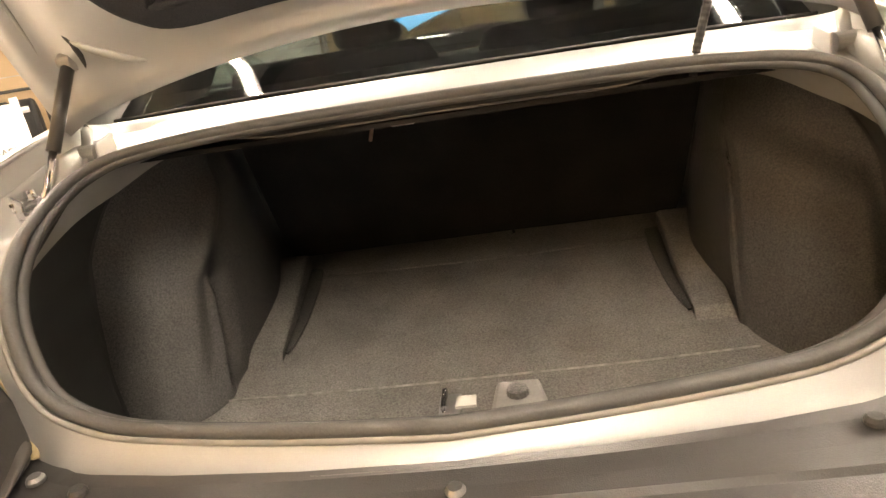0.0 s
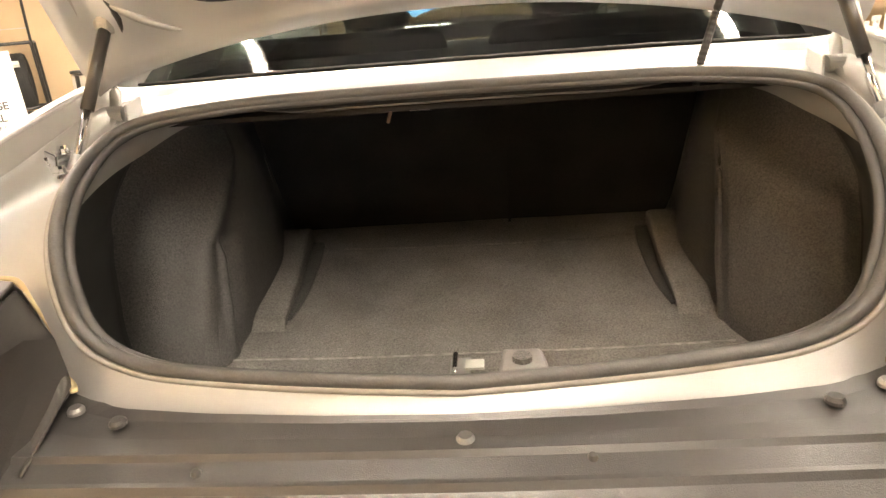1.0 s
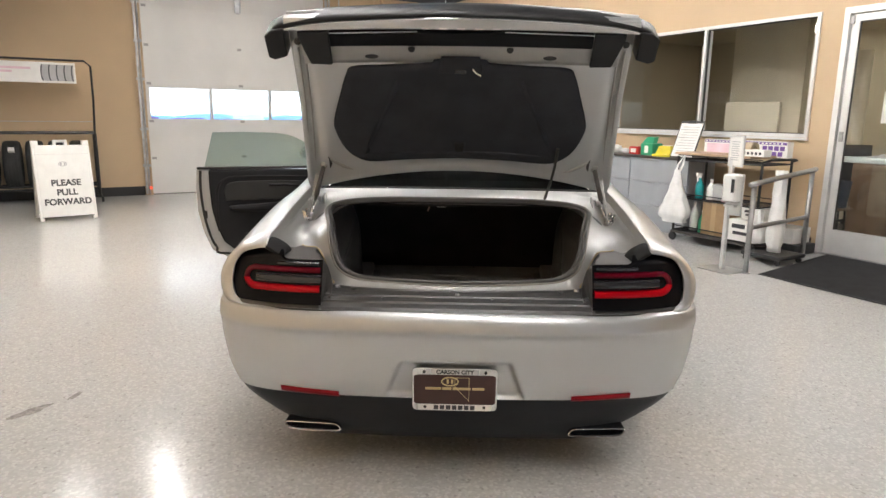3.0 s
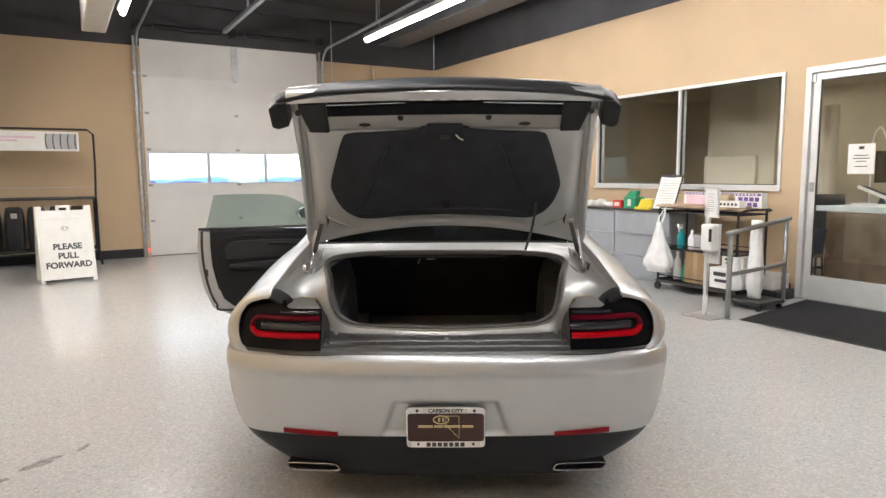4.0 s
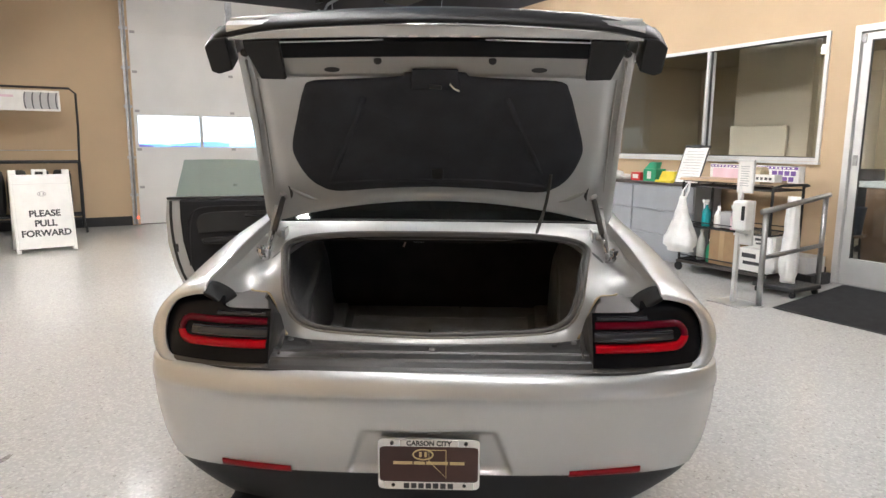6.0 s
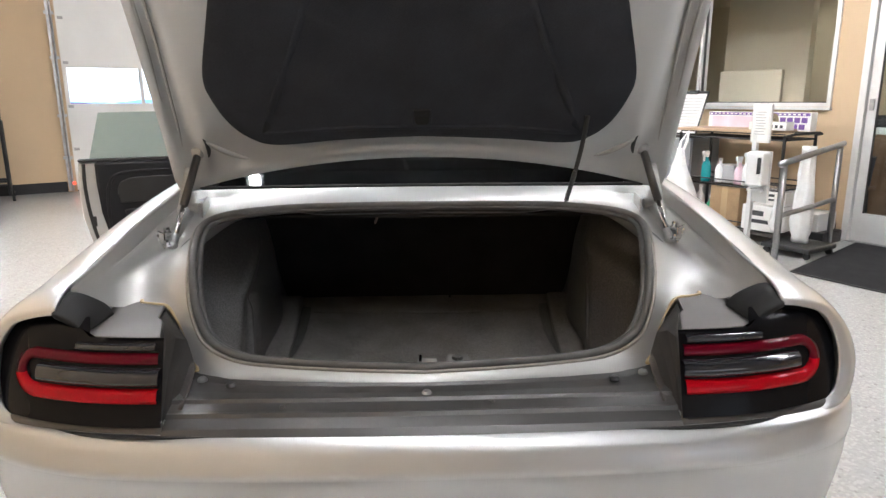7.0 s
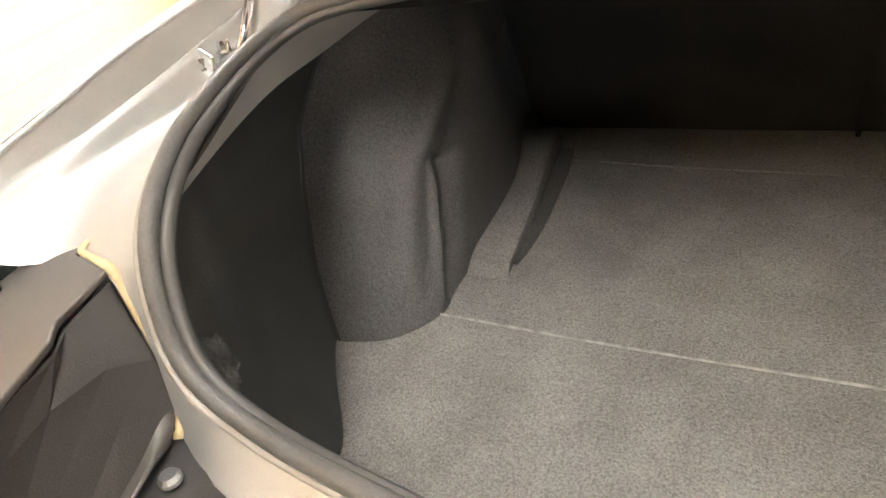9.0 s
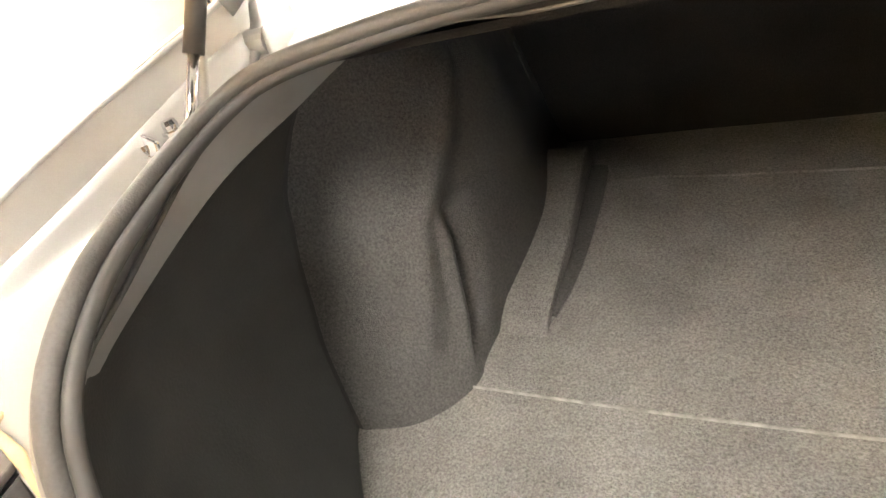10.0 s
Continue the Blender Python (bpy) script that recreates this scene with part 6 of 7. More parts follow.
for s in (-1, 1):
    net = []
    for z, k in zip(ZS, CREST[s]):
        lv = [tuple(np.interp(z, [q[0] for q in LEVELS], [q[1][i][c] for q in LEVELS]) for c in (0, 1)) for i in range(11)]
        k = np.array(k)
        if z > 0.9:
            k = np.array(lv[7])
        pre, post = np.array(lv[5]), np.array(lv[8])
        pre = np.array(lv[4]) + 0.35 * (pre - np.array(lv[4]))
        ctl = 0.42 * pre + 0.58 * k - np.array((0.018, 0.046)) * (1 if z < 0.86 else 0.25)
        arc = [tuple((1 - f) ** 2 * pre + 2 * f * (1 - f) * ctl + f * f * k) for f in (0.36, 0.68, 0.93)]
        pts = lv[:5] + [tuple(pre)] + arc + [tuple(k + 0.05 * (post - k)), tuple(k + 0.22 * (post - k) + (0.007, 0))] + lv[8:]
        net.append([(s * x, y, z) for x, y in pts])
    rows = surface(net, 130, 420)
    for i, r in enumerate(rows):
        for j, p in enumerate(r):
            q = np.array(p)
            ky = np.interp(q[2], ZS, [c[1] for c in CREST[s]])
            kx = np.interp(q[2], ZS, [c[0] for c in CREST[s]])
            low = max(0, 1 - (q[2] - 0.492) / 0.12)
            if s < 0:
                # dent in front of the crest, with a sharp rear edge and an overhanging lip
                line = ky + 0.004
                a = smooth01((q[1] - line) / 0.006) * smooth01((q[2] - 0.500) / 0.05) * smooth01((0.736 - q[2] - 0.15 * max(0, q[1] - line)) / 0.030) * smooth01((line + 0.095 - q[1]) / 0.075) * (q[1] > 0.66) * (abs(q[0]) < 0.6)
                q[0] -= 0.034 * a
                # fold just behind the dent's edge stands proud
                d = (q[1] - line + 0.005) / 0.007
                if abs(q[0]) < 0.54 and q[2] < 0.735:
                    q[0] += 0.011 * math.exp(-d * d) * smooth01((0.735 - q[2]) / 0.05) * smooth01((q[2] - 0.52) / 0.08)
                # soft ridge beside it, up the whole height
                d = (q[1] - line + 0.026 + 0.12 * (0.735 - q[2])) / 0.015
                if abs(q[0]) < 0.62 and q[1] > 0.55:
                    w = math.exp(-d * d) * smooth01((0.90 - q[2]) / 0.10) * smooth01((q[2] - 0.54) / 0.08)
                    q[0] += 0.009 * w
                    q[1] -= 0.009 * w
                g = (abs(q[0]) - kx - 0.020) / 0.009
                q[1] += 0.006 * math.exp(-g * g) * smooth01((0.735 - q[2]) / 0.07) * smooth01((q[2] - 0.52) / 0.10) * (abs(q[1] - ky) < 0.03)
            else:
                # flat rear face that ends in a rounded shoulder
                face = smooth01((0.700 - q[0]) / 0.05) * smooth01((ky + 0.01 - q[1]) / 0.02) * (q[1] > 0.55)
                q[1] -= 0.028 * face * smooth01((0.905 - 0.52 * (q[0] - 0.50) - q[2]) / 0.075)
                d = math.hypot(q[0] - kx, q[1] - ky) / 0.011
                q[0] -= 0.008 * math.exp(-d * d) * smooth01((0.885 - q[2]) / 0.02)
            q[2] += (floor_z(q[1]) - 0.494) * low
            q[0] += s * 0.003 * noise.noise(Vector(tuple(q * 6)))
            r[j] = tuple(q)
    cut = 154
    for name, piece, mt, lab in (("pocket_liner", [r[:cut + 1] for r in rows], POCKET, "smooth black side pocket liner"), ("side_liner", [r[cut:] for r in rows], FELT, "dark grey moulded felt wheel-arch liner")):
        bm = B()
        grid(bm, piece)
        part(name, bm, mt, car, lab, smooth=True, solid=0.004)
    part("liner_edge", slab(B(), [(s * 0.524, 1.240, 0.560), (s * 0.542, 1.250, 0.560), (s * 0.572, 1.245, 0.78), (s * 0.556, 1.238, 0.80)], (0, 0.008, 0)), FELT, car, "felt edge strip beside the seat back", bevel=0.003)
    part("liner_seam", tube(B(), [tuple(Vector(rows[i][cut]) + Vector((-s * 0.002, -0.001, 0))) for i in range(49, 95)], [0.0022 - 0.0012 * abs(i - 23) / 23 for i in range(46)], 6), FELT, car)
    if s > 0:
        fold = [(k[0] - 0.006, k[1] - 0.011, z) for z, k in zip(ZS, CREST[1]) if 0.54 < z < 0.88]
        fold = spline(fold, 30)
        part("liner_fold", tube(B(), fold, [0.0015 + 0.0045 * math.sin(math.pi * i / 29) ** 0.5 for i in range(30)], 8), FELT, car, "stiff fold down the felt liner", smooth=True)
    # raised pad beside the load floor, high at its far end
    bm = B()
    pad = []
    for x0, x1, y, h in ((0.416, 0.49, 0.782, 0.0), (0.418, 0.49, 0.800, 0.020), (0.422, 0.51, 0.96, 0.042), (0.440, 0.52, 1.150, 0.055), (0.442, 0.52, 1.185, 0.050), (0.442, 0.52, 1.20, 0.0)):
        pad.append([(s * (x0 + 0.004), y, floor_z(y) - 0.002), (s * x0, y, floor_z(y) + h * 0.92), (s * (x0 + 0.010), y, floor_z(y) + h), (s * (x0 + 0.03), y, floor_z(y) + h), (s * x1, y, floor_z(y) + h), (s * (x1 + 0.01), y, floor_z(y) - 0.002)])
    grid(bm, pad)
    part("floor_pad", bm, CARPET, car, "raised carpeted pad", bevel=0.004)
    # shade of the gap along the pad, as a darker strip on the carpet
    bm = B()
    grid(bm, [[(s * (x0 - w), y, floor_z(y) + 0.0035), (s * (x0 - w * 0.5), y, floor_z(y) + 0.0045), (s * (x0 + 0.006), y, floor_z(y) + 0.0055)] for x0, y, w in ((0.418, 0.82, 0.004), (0.419, 0.87, 0.014), (0.421, 0.93, 0.021), (0.426, 1.0, 0.026), (0.434, 1.1, 0.030), (0.441, 1.17, 0.030), (0.442, 1.19, 0.026))])
    part("pad_gap_shade", bm, FELT, car, "shade in the gap beside the pad, laid on as a dark strip", solid=0.004)
flo = [p for p in spline(LEVELS[0][1], 60)]
bm = B()
rows = []
for x, y in flo:
    rows.append([(k * (x + 0.03), y, floor_z(y) + 0.002 * noise.noise(Vector((k * 3, y * 4, 0)))) for k in np.linspace(-1, 1, 60)])
grid(bm, rows)
part("trunk_floor", bm, CARPET, car, "grey speckled trunk carpet", smooth=True)
bm = B()
tube(bm, spline([(-0.50, 0.684, 0.4965), (-0.25, 0.676, 0.496), (0, 0.674, 0.4965), (0.25, 0.676, 0.496), (0.50, 0.684, 0.4965)], 30), 0.0021, 6)
part("floor_seam", bm, SEAM, car, "pale seam across the trunk carpet")
part("floor_fold", tube(B(), [(-0.40, 1.150, 0.5535), (-0.2, 1.138, 0.552), (0.1, 1.132, 0.5515), (0.40, 1.150, 0.5535)], 0.0022, 6), CARPET, car)
BACK = [[(x, 0.205 - 0.02 * (1 - abs(x) / 0.48), 0.435) for x in np.linspace(-0.46, 0.46, 12)], [(x, 0.215, 0.62) for x in np.linspace(-0.47, 0.47, 12)], [(x, 0.185 + 0.03 * (x / 0.48) ** 4, 0.745 + 0.02 * (x / 0.48) ** 4) for x in np.linspace(-0.48, 0.48, 12)]]
bm = B()
grid(bm, surface(BACK, 10, 30))
part("sill_liner", bm, CARPET, car, "carpeted inner sill liner", smooth=True, solid=0.004)
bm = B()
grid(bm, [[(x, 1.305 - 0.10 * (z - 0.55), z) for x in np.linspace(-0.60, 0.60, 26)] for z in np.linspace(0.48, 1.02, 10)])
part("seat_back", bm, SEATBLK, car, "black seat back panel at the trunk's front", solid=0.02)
part("seat_split", box(B(), 0.088, 0.096, 1.262, 1.284, 0.565, 0.90), SEATBLK, car)
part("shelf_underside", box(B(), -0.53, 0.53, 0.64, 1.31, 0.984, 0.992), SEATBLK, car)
tlp = new("trunk_lamp")
tlp.parent = car
tlp["label"] = "small pale trunk lamp under the shelf"
part("base", box(B(), -0.102, -0.052, 0.736, 0.766, 0.976, 0.9835), TRIM, tlp, bevel=0.002)
part("lens", box(B(), -0.098, -0.056, 0.739, 0.763, 0.968, 0.9755), WHITEPL, tlp, "white plastic lens", bevel=0.002)
# lock striker with a label, and its plastic cover
stv = new("lock_striker")
stv.parent = car
part("striker_base", box(B(), -0.014, 0.010, 0.190, 0.228, 0.746, 0.752), STEEL, stv, bevel=0.002)
part("striker_loop", tube(B(), [(-0.008, 0.194, 0.748), (-0.008, 0.194, 0.757), (-0.008, 0.226, 0.757), (-0.008, 0.226, 0.748)], 0.0035, 8), CHROME, stv, "chrome striker loop")
part("label", box(B(), 0.004, 0.026, 0.198, 0.217, 0.752, 0.755), surf("label_grey", (0.42, 0.42, 0.40), 0.5), stv, "small pale label")
bm = B()
slab(bm, [(0.040, 0.176, 0.746), (0.104, 0.172, 0.746), (0.094, 0.232, 0.750), (0.048, 0.232, 0.750)], (0, 0, 0.010))
part("striker_cover", bm, surf("grey_cover_plastic", (0.20, 0.195, 0.19), 0.55, 0, 0.1, 20, 0.1, 300), stv, "grey plastic striker cover", bevel=0.006)
part("cover_plug", lathe(B(), [(0, 0.006), (0.011, 0.006), (0.012, 0.0), (0, 0.0)], 16, (0.070, 0.206, 0.7585)), FELT, stv)
# ragged foam in the near corners and a bare hook under the shelf
for s in (-1, 1):
    bm = B()
    bmesh.ops.create_icosphere(bm, subdivisions=4, radius=0.04)
    for v in bm.verts:
        d = v.co.normalized()
        v.co = Vector((d.x * 0.040, d.y * 0.024, d.z * 0.014)) * (1 + 0.35 * noise.noise(d * 4))
        v.co = pose(0, 0, 0, 25, -22 * s, 38 * s) @ v.co + Vector((s * 0.490, 0.262, 0.752))
    part("foam_block", bm, surf("grey_foam", (0.12, 0.12, 0.118), 0.95, 0, 0.3, 40, 0.4, 300), car, "ragged grey foam block", smooth=True)
part("shelf_hook", tube(B(), [(-0.122, 0.705, 1.001), (-0.127, 0.720, 0.976), (-0.137, 0.737, 0.951)], 0.0035, 6), surf("hook_wire", (0.45, 0.30, 0.24), 0.35, 0.6), car, "thin bare metal hook")

# ---- open trunk lid ----
LY, LZ = 0.74, 1.08
VY, VZ = -0.5685, 0.8227


def lid(x, v, w=0.0):
    """A point of the raised lid: across, up its slope, and out from its inner face."""
    return (x, LY + VY * v - VZ * w, LZ + VZ * v + VY * w)


tl = new("trunk_lid")
tl.parent = car
tl["label"] = "raised silver trunk lid with a black felt liner"


def lid_edge(x):
    """Height of the lid's arched front edge."""
    return 0.087 - 0.096 * (abs(x) / 0.60) ** 2


# inner panel: a pressed sheet with a dished centre
bm = B()
rows = []
for f in np.linspace(0, 1, 30):
    row = []
    for k in np.linspace(-1, 1, 61):
        a = abs(k)
        hx = np.interp(f, [0, 0.06, 0.25, 0.6, 1], [0.66, 0.678, 0.666, 0.648, 0.636])
        x = k * hx
        vb = lid_edge(x)
        v = vb + (0.70 - vb) * f
        rim_w = 0.020 * (1 - min(1, (1 - a) / 0.045)) + 0.018 * (1 - min(1, f / 0.05))
        rim_w -= 0.012 * math.exp(-((abs(x) - 0.605) / 0.018) ** 2) * (f > 0.1)
        row.append(lid(x, v, rim_w))
    rows.append(row)
grid(bm, rows)
part("inner_panel", bm, SILVER, tl, "silver pressed inner panel", smooth=True, solid=0.004)
# outer skin behind it, bowed
bm = B()
rows = []
for f in np.linspace(0, 1, 20):
    row = []
    for k in np.linspace(-1, 1, 41):
        hx = np.interp(f, [0, 0.06, 0.25, 0.6, 1], [0.66, 0.683, 0.671, 0.654, 0.646])
        x = k * hx
        vb = lid_edge(x) - 0.004
        row.append(lid(x, vb + (0.80 - vb) * f, -0.012 - 0.045 * (1 - k ** 4) * math.sin(math.pi * min(f + 0.1, 1) * 0.7)))
    rows.append(row)
grid(bm, rows)
part("outer_skin", bm, SILVER, tl, "silver painted lid skin", smooth=True, solid=0.005)
# felt liner
FELTO = [(0, 0.156), (0.22, 0.141), (0.38, 0.126), (0.446, 0.147), (0.493, 0.197), (0.522, 0.275), (0.524, 0.335), (0.486, 0.455), (0.452, 0.550), (0.420, 0.590), (0.30, 0.598), (0.125, 0.610), (0.095, 0.628), (0, 0.631)]
half = [tuple(p[:2]) for p in spline([(x, v, 0) for x, v in FELTO], 60)]
loop = half + [(-x, v) for x, v in half[-2:0:-1]]
bm = B()
rows = []
for k, w in ((1.0, 0.002), (0.992, 0.014), (0.97, 0.020), (0.90, 0.021), (0.80, 0.022), (0.6, 0.018), (0.4, 0.018), (0.2, 0.019), (0.02, 0.019)):
    row = []
    for x, v in loop:
        xx, vv = x * k, 0.36 + (v - 0.36) * k
        e = 0.0
        for (ax, av, bx, bv) in ((-0.40, 0.175, 0.40, 0.165), (-0.40, 0.18, -0.22, 0.55), (0.40, 0.18, 0.22, 0.55)):
            t = max(0, min(1, ((xx - ax) * (bx - ax) + (vv - av) * (bv - av)) / ((bx - ax) ** 2 + (bv - av) ** 2)))
            d = math.hypot(xx - ax - t * (bx - ax), vv - av - t * (bv - av))
            e += 0.008 * math.exp(-(d / 0.014) ** 2)
        row.append(lid(xx, vv, w + e))
    rows.append(row)
vs = grid(bm, rows, wrap=True)
bm.faces.new(vs[-1])
part("felt_liner", bm, LIDFELT, tl, "black moulded felt lid liner", smooth=True)
for x in (-0.40, 0.40):
    part("pressed_rib", tube(B(), [lid(x, 0.17, 0.020), lid(x * 0.9, 0.27, 0.020), lid(x * 0.72, 0.42, 0.020), lid(x * 0.6, 0.54, 0.018)], 0.013, 10, flat=0.55), LIDFELT, tl, smooth=True)
part("pressed_rib", tube(B(), spline([lid(-0.40, 0.172, 0.020), lid(-0.2, 0.185, 0.020), lid(0, 0.188, 0.020), lid(0.2, 0.185, 0.020), lid(0.40, 0.165, 0.020)], 20), 0.013, 10, flat=0.55), LIDFELT, tl, smooth=True)
# latch hollow: its shade is a dark plate, blackest along the top
bm = B()
cup = [(0.022, 0.243)] + [(0.022 * math.cos(a), 0.212 + 0.020 * math.sin(a)) for a in np.linspace(0, -math.pi, 14)] + [(-0.022, 0.243)]
out_ = Vector(lid(0, 0, 0.004)) - Vector(lid(0, 0, 0))
slab(bm, [lid(x, v, 0.0225) for x, v in cup], out_)
pk = part("latch_pocket_shade", bm, SEATBLK, tl, "latch hollow, its shade set on as a dark plate")
part("pocket_deep_shade", slab(B(), [lid(-0.0215, 0.243, 0.0268), lid(0.0215, 0.243, 0.0268), lid(0.0215, 0.224, 0.0268), lid(-0.0215, 0.224, 0.0268)], out_ * 0.25), CAPBLK, pk)
part("pocket_lip", tube(B(), [lid(x, v, 0.026) for x, v in cup], 0.0034, 8), LIDFELT, pk, smooth=True)
# latch at the top of the felt
bm = B()
slab(bm, [lid(-0.085, 0.57, 0.016), lid(0.085, 0.57, 0.016), lid(0.075, 0.645, 0.016), lid(-0.075, 0.645, 0.016)], Vector(lid(0, 0, 0.010)) - Vector(lid(0, 0, 0)))
part("latch_cover", bm, LIDFELT, tl, bevel=0.008)
part("latch", tube(B(), [lid(-0.02, 0.585, 0.030), lid(0.02, 0.585, 0.034)], 0.007, 8), TRIM, tl, "dark steel lid latch")
part("release_pull", tube(B(), [lid(0.048, 0.594, 0.028), lid(0.062, 0.584, 0.040), lid(0.080, 0.576, 0.043)], 0.0032, 6), surf("glow_plastic", (0.75, 0.75, 0.66), 0.5), tl, "pale release pull")
# pale strip with bolts and slots
PUSH = lambda a: Vector(lid(0, 0, a)) - Vector(lid(0, 0, 0))
bm = B()
grid(bm, surface([[lid(x, 0.600 + 0.012 * (1 - (x / 0.6) ** 2), 0.004) for x in np.linspace(-0.60, 0.60, 9)], [lid(x, 0.650 + 0.012 * (1 - (x / 0.6) ** 2), 0.010) for x in np.linspace(-0.60, 0.60, 9)], [lid(x, 0.695 + 0.012 * (1 - (x / 0.6) ** 2), 0.012) for x in np.linspace(-0.60, 0.60, 9)]], 8, 30))
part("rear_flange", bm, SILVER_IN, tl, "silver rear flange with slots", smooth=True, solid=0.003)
for x in (-0.186, 0.186):
    part("bolt", lathe(B(), [(0, 0.0), (0.013, 0.0), (0.013, -0.008), (0.007, -0.010), (0, -0.010)], 14, lid(x, 0.668, 0.011), "y"), TRIM, tl)
for x in (-0.340, 0.340):
    bm = B()
    slab(bm, [lid(x - 0.026 * math.cos(a), 0.636 + 0.009 * math.sin(a), 0.0085) for a in np.linspace(0, 2 * math.pi, 20, endpoint=False)], PUSH(0.004))
    part("slot_plug", bm, TRIM, tl)
for x in (-0.615, 0.615):
    part("bump_stop", lathe(B(), [(0, 0.0), (0.013, 0.0), (0.012, -0.012), (0, -0.014)], 14, lid(x, 0.694, 0.012), "y"), TRIM, tl, "black rubber bump stop")
# black applique between the lamps, end brackets, silver strip with light slots
crown = lambda x: 0.012 * (1 - (x / 0.65) ** 2)
xs = np.linspace(-0.488, 0.488, 30)
bm = B()
grid(bm, [[lid(x, v + crown(x) - 0.004, w) for x in xs] for v, w in ((0.686, 0.012), (0.684, 0.030), (0.690, 0.036), (0.738, 0.036), (0.744, 0.030), (0.744, 0.0))])
part("applique", bm, GLOSSBLK, tl, "black tail panel applique", smooth=False, solid=0.004)
for s in (-1, 1):
    bm = B()
    slab(bm, [lid(s * 0.490, 0.612, 0.020), lid(s * 0.572, 0.614, 0.020), lid(s * 0.606, 0.722, 0.020), lid(s * 0.606, 0.748, 0.020), lid(s * 0.490, 0.748, 0.020)], PUSH(0.018))
    part("end_bracket", bm, SPOILER, tl, "black plastic end bracket", bevel=0.004)
    part("chrome_edge", tube(B(), [lid(s * 0.487, 0.745, 0.040), lid(s * 0.16, 0.755, 0.040)], 0.0028, 6), CHROME, tl)
bm = B()
grid(bm, [[lid(x, v + crown(x), w) for x in np.linspace(-0.65, 0.65, 36)] for v, w in ((0.744, 0.0), (0.746, 0.030), (0.752, 0.037), (0.785, 0.034), (0.794, 0.026), (0.796, 0.0))])
part("rear_strip", bm, SILVER, tl, "silver rear edge of the lid", smooth=False, solid=0.003)
for k in range(5):
    x = -0.13 + k * 0.065
    bm = B()
    slab(bm, [lid(x - 0.014, 0.763, 0.0385), lid(x + 0.014, 0.763, 0.0385), lid(x + 0.014, 0.768, 0.038), lid(x - 0.014, 0.768, 0.038)], PUSH(0.002))
    part("bright_slot", bm, PAPER, tl)
# black spoiler with drooped ends
SPO = [(-0.724, 0.640), (-0.722, 0.735), (-0.655, 0.772), (-0.45, 0.803), (0, 0.822), (0.45, 0.803), (0.655, 0.772), (0.722, 0.735), (0.724, 0.640)]
bm = B()
cur = spline([(x, v, 0) for x, v in SPO[1:-1]], 50)
rows = []
for dv, w in ((-0.014, 0.0), (-0.015, 0.034), (-0.012, 0.040), (-0.004, 0.041), (0.002, 0.036), (0.004, 0.015), (0.003, -0.030), (-0.006, -0.065), (-0.022, -0.06)):
    rows.append([lid(p[0], p[1] + dv, w) for p in cur])
grid(bm, rows)
part("spoiler", bm, SPOILER, tl, "black lid spoiler", smooth=True, solid=0.006)
part("spoiler_edge", tube(B(), [lid(p[0] * 0.9, np.interp(p[0] * 0.9, [q[0] for q in cur], [q[1] for q in cur]) - 0.014, 0.042) for p in cur], 0.002, 6), CHROME, tl, "bright edge line under the spoiler")
for s in (-1, 1):
    bm = B()
    slab(bm, [lid(s * 0.652, 0.655, -0.05), lid(s * 0.700, 0.640, -0.05), lid(s * 0.724, 0.650, -0.05), lid(s * 0.726, 0.735, -0.05), lid(s * 0.70, 0.757, -0.05), lid(s * 0.652, 0.764, -0.05)], PUSH(0.105))
    part("spoiler_end", bm, SPOILER, tl, "matt black spoiler end", bevel=0.005)
# folded edges down both flanks of the lid
for s in (-1, 1):
    for inset, rad in ((0.018, 0.0045), (0.040, 0.0035)):
        line = [lid(s * (float(np.interp(f, [0, 0.06, 0.25, 0.6, 1], [0.66, 0.678, 0.666, 0.648, 0.636])) - inset), 0.02 + 0.66 * f, 0.008 if inset < 0.03 else 0.0) for f in np.linspace(0.06, 0.98, 16)]
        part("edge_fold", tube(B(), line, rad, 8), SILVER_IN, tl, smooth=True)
    line = spline([lid(s * 0.575, 0.135, 0.0), lid(s * 0.545, 0.112, 0.002), lid(s * 0.50, 0.085, 0.002), lid(s * 0.455, 0.068, 0.0)], 20)
    part("pressed_bead", tube(B(), line, [0.002 + 0.010 * math.sin(math.pi * i / 19) for i in range(20)], 10, flat=0.7), SILVER_IN, tl, smooth=True)
